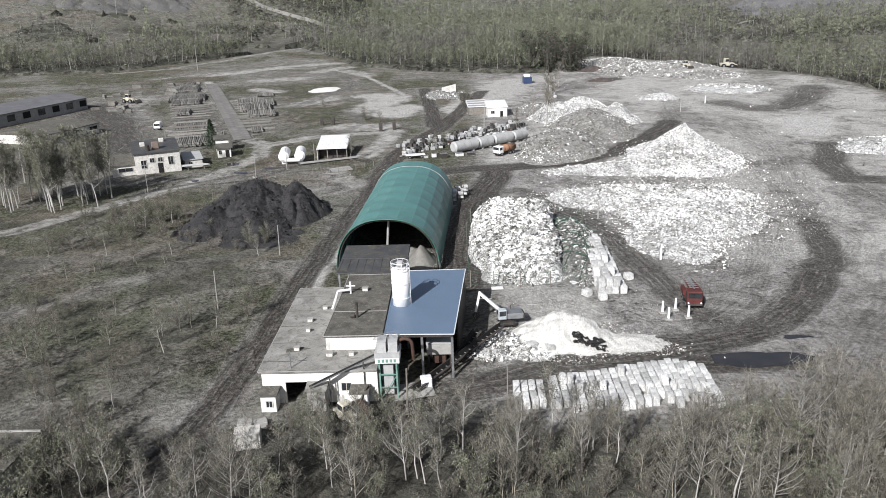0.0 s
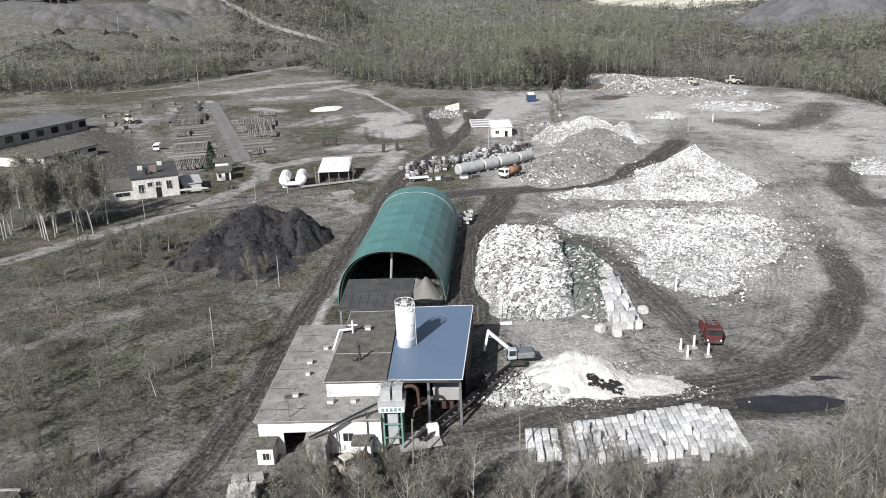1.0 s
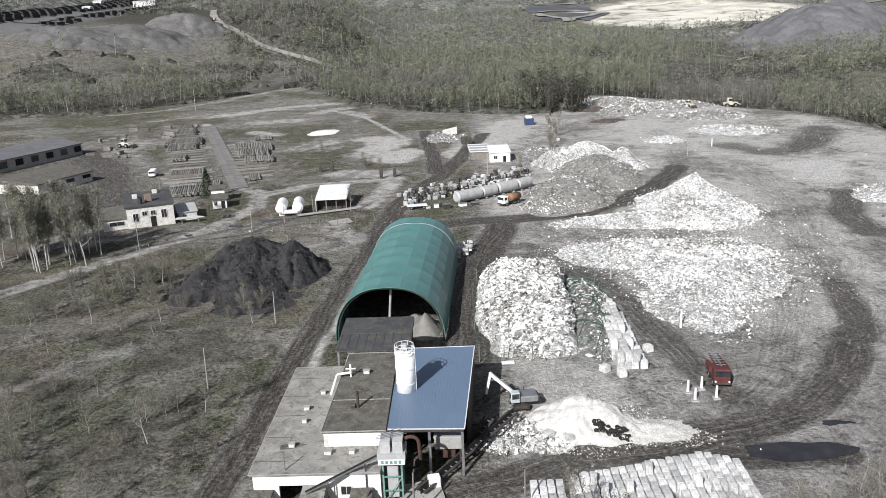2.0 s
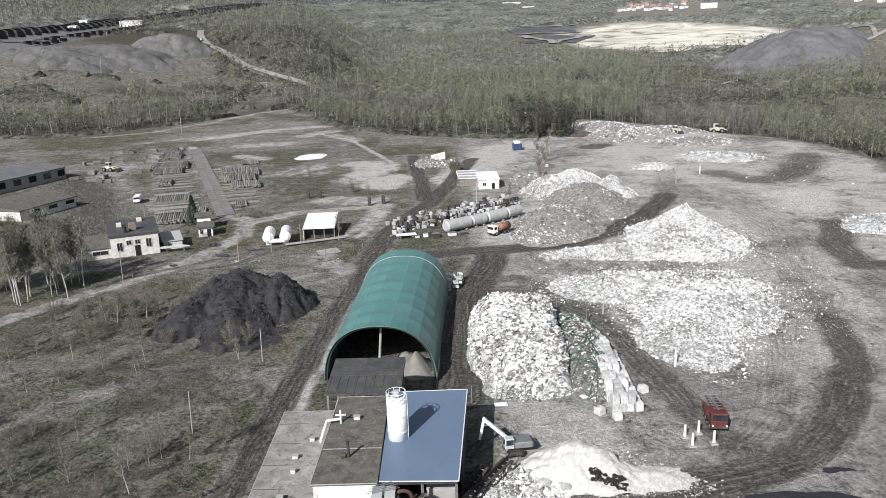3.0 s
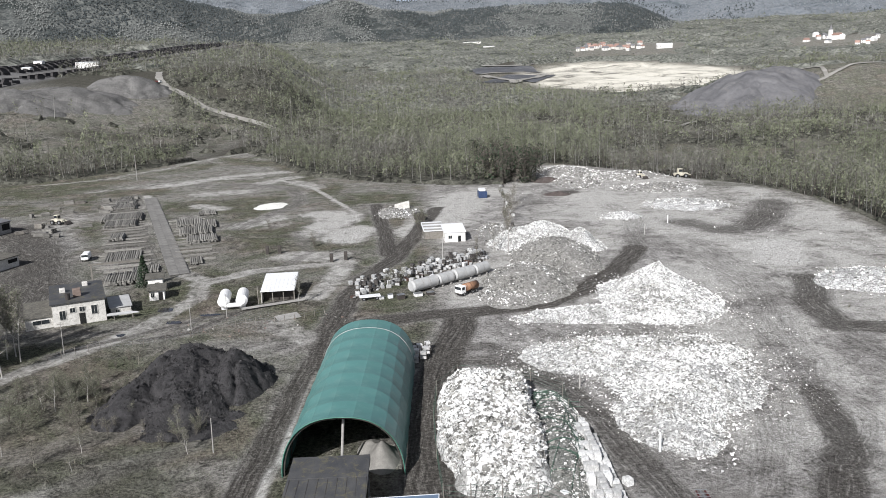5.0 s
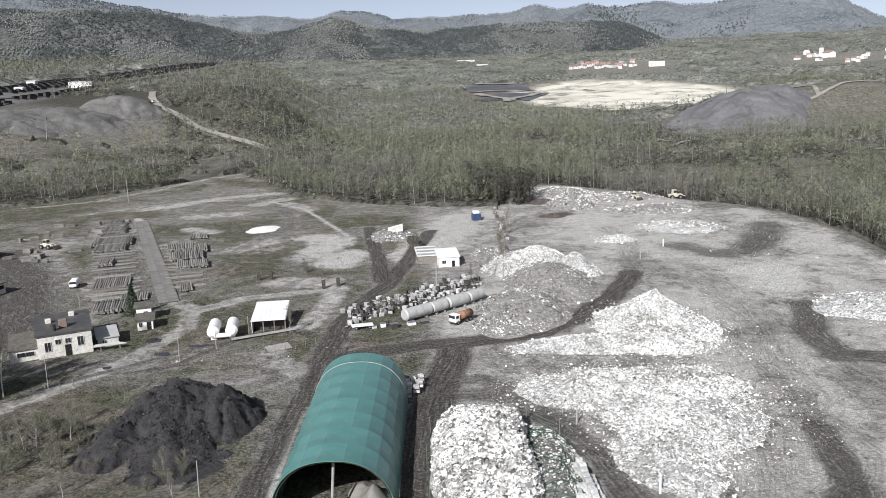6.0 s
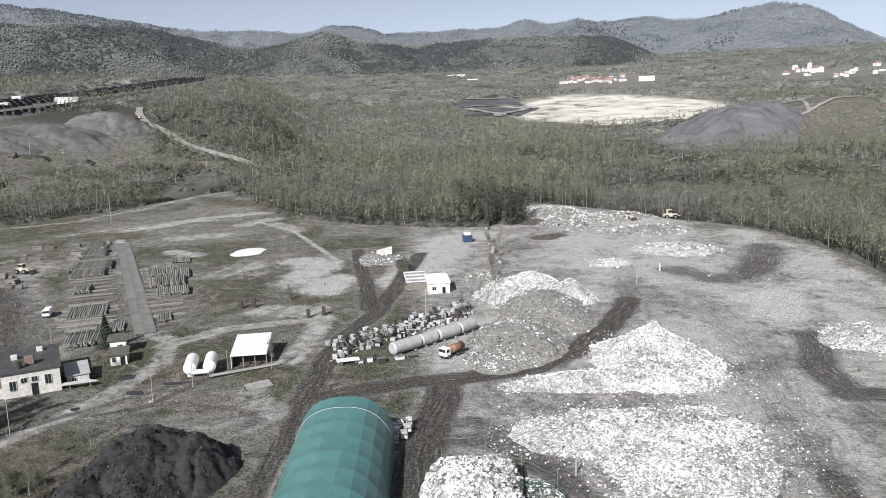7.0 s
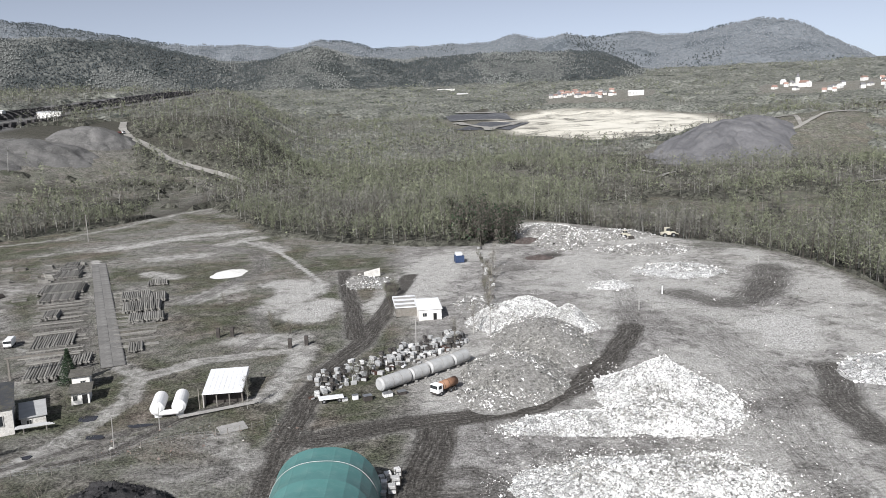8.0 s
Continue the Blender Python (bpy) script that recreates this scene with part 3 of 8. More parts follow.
def hill_chain(name, label, material, crest, near, far, low, seed, rough_z, trees, size, dark, leafed):
    """A chain of hills: its skyline's elevation in degrees at each bearing is given by crest. Crowns stand all over it."""
    mid = near + 0.72 * (far - near)

    def height(AZ, RD):
        deg = np.degrees(AZ)
        el = crest(deg) + (fbm(deg, RD / 300, 1.1, 4, seed) - 0.5) * 0.35
        top = 57 + np.tan(np.radians(el)) * mid
        return low + (top - low) * smooth(near, mid, RD) * smooth(far + 350, mid, RD) + (fbm(AZ * 3500, RD, 240, 4, seed + 1) - 0.5) * rough_z * smooth(near, mid, RD) * smooth(mid + 20, mid - 150, RD)

    az, rad = np.radians(np.linspace(-46, 46, 640)), np.linspace(near, far, 40)
    AZ, RD = np.meshgrid(az, rad)
    ob = new(name, mesh_from(name, np.stack([RD * np.sin(AZ) + 12, RD * np.cos(AZ) - 80, height(AZ, RD)], -1).reshape(-1, 3), grid_faces(len(az), len(rad)), [material]))
    tagged(ob, label, "hills", kind="structure")
    rs = np.random.RandomState(seed)
    a, r = np.radians(rs.uniform(-34, 37, trees)), rs.uniform(near + 20, mid + 40, trees)
    keep = fbm(a * 3500, r, 160, 3, seed + 3) + rs.uniform(-0.1, 0.1, trees) > 0.3
    a, r = a[keep], r[keep]
    n = len(a)
    c = np.stack([r * np.sin(a) + 12, r * np.cos(a) - 80, height(a, r)], -1)
    hh, ww = size * rs.uniform(0.7, 1.4, n), size * rs.uniform(0.3, 0.5, n)
    turn = rs.uniform(0, 2 * np.pi, (n, 1)) + np.arange(4) * np.pi / 2
    ring = c[:, None] + np.stack([np.cos(turn) * ww[:, None], np.sin(turn) * ww[:, None], np.repeat((hh * 0.35)[:, None], 4, 1)], -1)
    tip = (c + np.stack([0 * hh, 0 * hh, hh], -1))[:, None]
    F = (np.arange(n) * 5)[:, None, None] + np.array([(0, 1, 4), (1, 2, 4), (2, 3, 4), (3, 0, 4)])
    # evergreens stand together in dark woods
    ever = (fbm(a * 3500, r, 330, 3, seed + 5) + rs.uniform(-0.06, 0.06, n) + 0.16 * smooth(-8, -13, np.degrees(a)) * smooth(near + 250, near + 420, r) > dark).astype(int)
    wood = new("hill_wood", mesh_from("hill_wood", np.concatenate([ring, tip], 1).reshape(-1, 3), F.reshape(-1, 3), [leafed, M_HILLFIR], np.repeat(ever, 4), True))
    tagged(wood, "crowns of the woods on the far hills", "trees", kind="stuff")
    return ob


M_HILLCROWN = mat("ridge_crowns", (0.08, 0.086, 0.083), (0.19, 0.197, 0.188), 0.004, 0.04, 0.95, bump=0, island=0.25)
# crowns of the hazed hills carry the same pale blue tint
M_FARHILL = mat("haze_tinted_crowns", (0.12, 0.134, 0.148), (0.21, 0.226, 0.24), 0.003, 0.03, 0.95, bump=0, island=0.2)
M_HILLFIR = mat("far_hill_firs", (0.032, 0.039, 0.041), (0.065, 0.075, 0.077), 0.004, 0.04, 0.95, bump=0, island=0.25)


def bumps(a, hills):
    return sum(h * np.exp(-(((a - c) / w) ** 2)) for c, h, w in hills)


hill_chain("backdrop_hills", "wooded hills on the horizon, tinted blue-grey for haze", M_HILL, lambda a: 5.0 + 1.9 * smooth(-8, -26, a) - 2.6 * smooth(28.3, 35.5, a) + bumps(a, [(-9.2, 0.35, 2.0), (-3.3, 0.65, 2.2), (10.2, 0.5, 1.3), (13.6, 0.4, 1.3), (18.5, 0.35, 1.6), (26.0, 0.65, 2.8)]), 3250, 4600, 170, 51, 70, 26000, 8.5, 0.68, M_FARHILL)
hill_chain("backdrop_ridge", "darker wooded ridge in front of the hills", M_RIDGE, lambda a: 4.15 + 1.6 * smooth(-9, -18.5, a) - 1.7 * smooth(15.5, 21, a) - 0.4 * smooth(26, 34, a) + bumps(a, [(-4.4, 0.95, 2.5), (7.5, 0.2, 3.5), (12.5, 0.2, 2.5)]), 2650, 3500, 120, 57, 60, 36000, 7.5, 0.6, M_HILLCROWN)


# ---- kit for things ----
def part(name, bm, material, parent=None, label="", smooth_shade=False):
    me = bpy.data.meshes.new(name)
    bm.to_mesh(me)
    bm.free()
    me.materials.append(material)
    if smooth_shade:
        me.polygons.foreach_set("use_smooth", np.ones(len(me.polygons), bool))
    ob = new(name, me)
    ob.parent = parent
    return tagged(ob, label)


def thing(name, label, category, m=None, group=""):
    ob = new(name)
    ob.empty_display_size = 0.5
    if m is not None:
        ob.matrix_basis = m
    return tagged(ob, label, category, group)


def box(bm, x0, y0, z0, x1, y1, z1, bevel=0.0, turn=None):
    made = bmesh.ops.create_cube(bm, size=1.0)["verts"]
    for v in made:
        v.co = ((x0 + x1) / 2 + v.co.x * (x1 - x0), (y0 + y1) / 2 + v.co.y * (y1 - y0), (z0 + z1) / 2 + v.co.z * (z1 - z0))
    if bevel:
        edges = list({e for v in made for e in v.link_edges})
        made = bmesh.ops.bevel(bm, geom=edges, offset=bevel, segments=1, affect="EDGES")["verts"]
    if turn is not None:
        for v in made:
            v.co = turn @ v.co
    return made


def tube(bm, a, b, r0, r1=None, seg=10, caps=True):
    """A round bar from a to b."""
    a, b = Vector(a), Vector(b)
    d = b - a
    turn = d.to_track_quat("Z", "Y").to_matrix().to_4x4()
    made = bmesh.ops.create_cone(bm, cap_ends=caps, segments=seg, radius1=r0, radius2=r0 if r1 is None else r1, depth=d.length)["verts"]
    m = Matrix.Translation((a + b) / 2) @ turn
    for v in made:
        v.co = m @ v.co
    return made


def bar(bm, a, b, w, h=None):
    """A square bar from a to b."""
    a, b = Vector(a), Vector(b)
    d = b - a
    turn = Matrix.Translation((a + b) / 2) @ d.to_track_quat("Z", "X").to_matrix().to_4x4()
    h = w if h is None else h
    return box(bm, -w / 2, -h / 2, -d.length / 2, w / 2, h / 2, d.length / 2, 0, turn)


def solid(bm, pts, z0, z1):
    """An upright block over a plan outline; z1 may be a height for each corner."""
    tops = z1 if isinstance(z1, (list, tuple)) else [z1] * len(pts)
    lo = [bm.verts.new((x, y, z0)) for x, y in pts]
    hi = [bm.verts.new((x, y, z)) for (x, y), z in zip(pts, tops)]
    k = len(pts)
    bm.faces.new(hi)
    bm.faces.new(lo[::-1])
    for i in range(k):
        bm.faces.new((lo[i], lo[(i + 1) % k], hi[(i + 1) % k], hi[i]))


def BM():
    return bmesh.new()


def gz(x, y):
    return float(ground_z(np.array([x]), np.array([y]))[0])


def sweep(bm, pts, r, seg=6):
    """One bent round bar through points."""
    pts = [Vector(p) for p in pts]
    rings = []
    for i, p in enumerate(pts):
        d = (pts[min(i + 1, len(pts) - 1)] - pts[max(i - 1, 0)]).normalized()
        u = d.orthogonal().normalized() if abs(d.y) > 0.5 else Vector((0, 1, 0))
        u = (u - d * u.dot(d)).normalized()
        w = d.cross(u)
        rings.append([bm.verts.new(p + (u * math.cos(2 * math.pi * j / seg) + w * math.sin(2 * math.pi * j / seg)) * r) for j in range(seg)])
    for a, b in zip(rings, rings[1:]):
        for j in range(seg):
            bm.faces.new((a[j], a[(j + 1) % seg], b[(j + 1) % seg], b[j]))
    bm.faces.new(rings[0][::-1])
    bm.faces.new(rings[-1])


# ---- woods ----
def tree_cloud(name, xs, ys, hs, leafy, twigs, leaves, seed, mats, spread=0.2, trunk_r=0.012, leaf=0.5, twig_w=0.012, base=0.25, lean=0.05):
    """Many thin trees in one mesh: a tapered trunk each, rising limbs and scattered young leaves."""
    rs = np.random.RandomState(seed)
    n = len(xs)
    zs = ground_z(xs, ys) - 0.2
    foot = np.stack([xs, ys, zs], -1)
    tilt = rs.normal(0, lean, (n, 2)) * hs[:, None]
    V, Fc, I = [], [], []
    off = 0
    # trunks: three-sided spikes in two lengths
    r = hs * trunk_r * rs.uniform(0.7, 1.3, n)
    ang = np.arange(3) * 2 * np.pi / 3
    ring = np.stack([np.cos(ang), np.sin(ang), 0 * ang], -1)
    lo = foot[:, None] + r[:, None, None] * ring
    mid = foot[:, None] + np.concatenate([tilt * 0.5, (hs * 0.5)[:, None]], 1)[:, None] + 0.62 * r[:, None, None] * ring
    hi = foot + np.concatenate([tilt, (hs * 0.98)[:, None]], 1)
    tv = np.concatenate([lo, mid, hi[:, None]], 1)
    V.append(tv.reshape(-1, 3))
    b = (np.arange(n) * 7)[:, None, None]
    tri = []
    for k in range(3):
        j = (k + 1) % 3
        tri += [(k, j, 3 + j), (k, 3 + j, 3 + k), (3 + k, 3 + j, 6)]
    Fc.append((b + np.array(tri)[None]).reshape(-1, 3))
    I.append(np.repeat(rs.choice([0, 1], n, p=[0.78, 0.22]), 9))
    off = n * 7
    # limbs and twigs
    if twigs:
        m = n * twigs
        t = np.repeat(np.arange(n), twigs)
        s = base + (0.95 - base) * rs.uniform(0, 1, m) ** 0.8
        a = rs.uniform(0, 2 * np.pi, m)
        H = hs[t]
        ln = H * spread * (1.15 - s) * rs.uniform(0.7, 1.5, m) * 1.5
        up = rs.uniform(0.5, 1.5, m)
        dirv = np.stack([np.cos(a), np.sin(a), up], -1)
        dirv /= np.linalg.norm(dirv, axis=1)[:, None]
        st = foot[t] + np.concatenate([tilt[t] * s[:, None], (H * s)[:, None]], 1)
        en = st + dirv * ln[:, None]
        w = H * twig_w * rs.uniform(0.5, 1.3, m)
        side = np.stack([-np.sin(a), np.cos(a), 0 * a], -1) * w[:, None] * 0.5
        V.append(np.stack([st - side, st + side, en], 1).reshape(-1, 3))
        Fc.append(off + np.arange(3 * m).reshape(-1, 3))
        I.append(np.full(m, 2))
        off += 3 * m
    if leaves:
        cnt = np.maximum(3, (leaves * np.clip(0.6 + 0.5 * leafy, 0, 1.2) * rs.uniform(0.6, 1.4, n))).astype(int)
        t = np.repeat(np.arange(n), cnt)
        m = len(t)
        H = hs[t]
        # a rounded crown of a few clumps, widest a little below its middle
        bunch = 8
        cs = base + (1.0 - base) * rs.uniform(0.05, 0.95, (n, bunch))
        ca = rs.uniform(0, 2 * np.pi, (n, bunch))
        swell = np.sqrt(np.clip(1 - ((cs - base - 0.42 * (1 - base)) / (0.62 * (1 - base))) ** 2, 0.02, 1))
        cr = spread * rs.uniform(0.75, 1.3, n)[:, None] * swell * rs.uniform(0.2, 1, (n, bunch)) ** 0.6
        j = rs.randint(0, bunch, m)
        s = np.clip(cs[t, j] + rs.normal(0, 0.075, m) * (1 - base) * 1.6, base * 0.8, 1.02)
        a, rr = ca[t, j], H * cr[t, j]
        c = foot[t] + np.stack([np.cos(a) * rr, np.sin(a) * rr, H * s], -1) + np.concatenate([tilt[t] * s[:, None] + rs.normal(0, 1, (m, 2)) * (H * spread * 0.3)[:, None], np.zeros((m, 1))], 1)
        # leaves face outward and up, more or less
        face = np.stack([np.cos(a), np.sin(a), 0.55 + 0 * a], -1) + rs.normal(0, 0.55, (m, 3))
        face /= np.linalg.norm(face, axis=1)[:, None]
        u = np.cross(face, rs.normal(0, 1, (m, 3)))
        u /= np.linalg.norm(u, axis=1)[:, None]
        v = np.cross(face, u)
        q = (u[:, None] * rs.normal(0, 1, (m, 3, 1)) + v[:, None] * rs.normal(0, 1, (m, 3, 1))) * (leaf * rs.uniform(0.5, 1.3, m))[:, None, None] * 0.58
        V.append((c[:, None] + q).reshape(-1, 3))
        Fc.append(off + np.arange(3 * m).reshape(-1, 3))
        I.append(np.where(rs.uniform(0, 1, m) < np.clip(leafy[t], 0.05, 0.95), 3, 2))
        off += 3 * m
    return mesh_from(name, np.concatenate(V), np.concatenate(Fc), mats, np.concatenate(I), False)


WOODMATS = [M_BARK, M_BIRCH, M_TWIG, M_LEAF]


def scatter(x0, x1, y0, y1, step, seed):
    rs = np.random.RandomState(seed)
    a, b = np.meshgrid(np.arange(x0, x1, step), np.arange(y0, y1, step))
    a, b = a.ravel() + rs.uniform(-0.5, 0.5, a.size) * step * 1.3, b.ravel() + rs.uniform(-0.5, 0.5, b.size) * step * 1.3
    return a, b, rs


# the track over the wooded bank, and those over the scrubby hill beyond the wood
BANK_TRACK = [(-98, 596), (-124, 613), (-156, 629), (-178, 638), (-199, 662), (-225, 686), (-240, 715), (-262, 790)]
HILL_TRACKS = [[(251, 567), (275, 600), (330, 655), (398, 734), (438, 777), (514, 810), (560, 842), (640, 850)], [(514, 810), (532, 858), (470, 900), (430, 905)], [(350, 452), (392, 470), (440, 462)], [(240, 660), (258, 640), (262, 605)]]


def in_wood(x, y):
    ok = (y > wood_front(x)) & (x < 100)
    ok |= (x >= 95) & (x > edge_x(y) + 4)
    ok &= line_far(x, y, BANK_TRACK) > 8
    ok &= np.hypot((x - 440) / 125, (y - 806) / 112) > 1.0
    ok &= np.hypot((x - 345) / 80, (y - 690) / 62) > 1.0
    ok &= np.hypot((x - 460) / 300, (y - 1470) / 480) > 1.0
    ok &= np.hypot((x - 255) / 110, (y - 1640) / 320) > 1.0
    for pts in HILL_TRACKS:
        ok &= line_far(x, y, pts) > 9
    # glades on the scrubby hill and in the east
    hill = np.hypot((x - 570) / 230, (y - 850) / 190) < 1
    ok &= ~hill | (fbm(x, y, 30, 3, 67) > 0.44)
    ok &= ~((x > 130) & (y > 330) & (y < 720)) | (fbm(x, y, 46, 3, 68) > 0.42)
    bear, dist = np.degrees(np.arctan2(x - 12, y + 80)), np.hypot(x - 12, y + 80)
    ok &= line_far(x, y, RAILS) > 84
    ok &= ~((bear < -17) & (dist > 690) & (dist < 880))
    ok &= ~((bear > 12) & (bear < 20) & (dist > 2120) & (dist < 2520))
    ok &= ~((bear > 26.5) & (dist > 2200) & (dist < 2540))
    # a grassy strip runs through the wood in the east
    ok &= line_far(x, y, [(138, 670), (165, 550), (186, 462), (208, 411), (224, 363), (241, 277), (250, 180)]) > 10
    return ok


def wood_zone(name, label, zone, step, lo, hi, twigs, leaves, seed, keep=1.0, **kw):
    x, y, rs = scatter(*zone, step, seed)
    ok = in_wood(x, y) & (np.abs(x) < 0.62 * (y + 130) + 70)
    d = np.hypot(x, y + 80)
    ok &= (d >= lo) & (d < hi)
    ok &= fbm(x, y, 40, 3, 61) + rs.uniform(-0.12, 0.12, len(x)) > 0.36 if d.size and hi > 520 else fbm(x, y, 40, 3, 61) > 0.3
    bank = (x < -118) & (y > 395) & (y < 610)
    ok &= ~bank | (y < 425) | ((fbm(x, y, 34, 3, 66) > 0.53) & (rs.uniform(0, 1, len(x)) < 0.7))
    x, y = x[ok], y[ok]
    patch = fbm(x, y, 70, 3, 62)
    h = (6.0 + 22.0 * fbm(x, y, 38, 3, 63)) * rs.uniform(0.6, 1.15, len(x))
    leafy = np.clip(0.3 + 2.8 * (patch - 0.4), 0.08, 1.2)
    ob = new(name, tree_cloud(name, x, y, h, leafy, twigs, leaves, seed + 1, WOODMATS, **kw))
    return tagged(ob, label, "trees", kind="stuff")


wood_zone("birch_wood", "thin birch wood with pale trunks and first leaves", (-420, 420, 100, 560), 5.0, 0, 520, 34, 140, 71, leaf=0.6, twig_w=0.009, base=0.3, spread=0.14, trunk_r=0.0085)
wood_zone("mixed_wood", "dense bare birch and alder wood coming into leaf", (-700, 800, 300, 980), 6.8, 520, 950, 4, 66, 72, leaf=1.0, twig_w=0.012, trunk_r=0.009, spread=0.16, base=0.26)
wood_zone("far_wood", "far broadleaf wood in hazy early green", (-1600, 1900, 700, 2300), 10.0, 950, 1900, 0, 25, 73, leaf=1.8, trunk_r=0.015, spread=0.24, base=0.22)
wood_zone("distant_wood", "distant woodland covering the valley", (-2500, 2900, 1500, 3500), 22.0, 1900, 3400, 0, 12, 74, leaf=3.4, trunk_r=0.02, spread=0.55, base=0.1)


def understorey(name, label, zone, step, lo, hi, material, low, high, size, seed):
    """The thick mass of twigs and young growth that closes the wood between its trees."""
    xs, ys = np.arange(zone[0], zone[1], step), np.arange(zone[2], zone[3], step)
    X, Y = np.meshgrid(xs, ys)
    rs = np.random.RandomState(seed)
    X, Y = X + rs.uniform(-0.35, 0.35, X.shape) * step, Y + rs.uniform(-0.35, 0.35, X.shape) * step
    d = np.hypot(X, Y + 80)
    ok = in_wood(X, Y) & (d > lo) & (d < hi) & (fbm(X, Y, 40, 3, 61) > 0.34)
    bank = (X < -118) & (Y > 395) & (Y < 610)
    ok &= ~bank | (Y < 425) | (fbm(X, Y, 34, 3, 66) > 0.6)
    Z = ground_z(X, Y) + np.where(ok, low + (high - low) * fbm(X, Y, size, 3, seed) * rs.uniform(0.6, 1.3, X.shape), -1.0)
    Fq = grid_faces(len(xs), len(ys))
    Fq = Fq[ok.ravel()[Fq].any(1)]
    used, inv = np.unique(Fq, return_inverse=True)
    ob = new(name, mesh_from(name, np.stack([X, Y, Z], -1).reshape(-1, 3)[used], inv.reshape(-1, 4), [material], None, False))
    return tagged(ob, label, "undergrowth", kind="stuff")


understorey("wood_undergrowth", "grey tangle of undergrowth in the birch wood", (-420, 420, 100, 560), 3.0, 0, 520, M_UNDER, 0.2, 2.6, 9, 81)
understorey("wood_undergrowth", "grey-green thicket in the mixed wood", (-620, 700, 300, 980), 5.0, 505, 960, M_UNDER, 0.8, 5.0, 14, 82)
understorey("wood_undergrowth", "grey-green young growth of the far wood, paled for haze", (-1500, 1700, 700, 2000), 12.0, 940, 1920, M_FARCROWN, 2.0, 8.0, 26, 83)
understorey("wood_undergrowth", "crowns of the distant wood, paled in colour for haze", (-2500, 2900, 1500, 3500), 28.0, 1880, 3400, M_FARCROWN, 5.0, 14.0, 50, 84)
# dense tree clump at the wood's corner; bark-dark foliage stands for its shade
rs_ = np.random.RandomState(77)
ex, ey = rs_.uniform(46, 76, 46), rs_.uniform(262, 312, 46)
ever = new("evergreen_clump", tree_cloud("evergreen_clump", ex, ey, rs_.uniform(11, 19, 46), np.full(46, 0.4), 60, 900, 78, [M_BARK, M_BARK, M_BARK, M_NEEDLE], leaf=0.7, spread=0.22, base=0.08))
tagged(ever, "dense dark tree clump at the wood's corner", "trees", kind="stuff")


# ---- arched hall ----
def arched_hall():
    hall = thing("arched_hall", "green tarpaulin arched hall with an open dark front", "hall", pose(0.7, -7.5, 0, 0, 0, -2.8))
    half, top, length, facets, bays = 8.4, 8.7, 42.0, 11, 8

    def arc(k):
        a = math.pi * k / facets
        c = math.cos(a)
        return half * math.copysign(abs(c) ** 0.82, c), top * math.sin(a) ** 0.9 if 0 < k < facets else 0.0

    meshes = {}
    for k in range(facets):
        (x0, z0), (x1, z1) = arc(k), arc(k + 1)
        cover = BM()
        step = length / bays
        nx, ny = 3, 4
        nrm = Vector((z1 - z0, 0, x0 - x1)).normalized()
        if nrm.z < 0 and 0 < k < facets - 1:
            nrm.negate()
        rows = []
        for j in range(ny + 1):
            v = j / ny
            row = []
            for i in range(nx + 1):
                u = i / nx
                sag = -0.2 * (4 * v * (1 - v)) * (0.5 + 0.5 * 4 * u * (1 - u))
                px, pz = arc(k + u)
                row.append(cover.verts.new((px + nrm.x * sag, step * v, pz + nrm.z * sag)))
            rows.append(row)
        for j in range(ny):
            for i in range(nx):
                cover.faces.new((rows[j][i], rows[j][i + 1], rows[j + 1][i + 1], rows[j + 1][i]))
        first = part("panel", cover, M_TARP, hall, smooth_shade=True)
        meshes[k] = first
        for b in range(1, bays):
            o = new("panel", first.data)
            o.parent = hall
            o.location = (0, b * step, 0)
    for b in range(bays + 1):
        rib = BM()
        sweep(rib, [(arc(k / 3)[0] * 0.97, b * length / bays + 0.25 * (b == 0), max(arc(k / 3)[1] - 0.24, 0)) for k in range(3 * facets + 1)], 0.1)
        part("rib", rib, M_DARKSTEEL, hall)
    for y, r, mt, nm in ((-0.08, 0.07, M_TARPEDGE, "front_hem"), (length * 0.885, 0.045, M_TANK, "pale_seam")):
        hem = BM()
        sweep(hem, [(arc(k / 3)[0] * 1.003, y, arc(k / 3)[1] + 0.02) for k in range(3 * facets + 1)], r)
        part(nm, hem, mt, hall)
    back = BM()
    ring = [back.verts.new((*arc(k)[:1], length - 0.06, arc(k)[1])) for k in range(facets + 1)]
    ring2 = [back.verts.new((v.co.x, length + 0.06, v.co.z)) for v in ring]
    back.faces.new(ring)
    back.faces.new(ring2[::-1])
    for a in range(facets):
        back.faces.new((ring[a], ring[a + 1], ring2[a + 1], ring2[a]))
    part("end_wall", back, M_TARP, hall)
    post = BM()
    tube(post, (-0.6, 2.5, 0), (0.1, 2.5, 8.0), 0.2)
    part("prop", post, M_CONC, hall, "pale leaning prop in the opening")
    return hall


arched_hall()


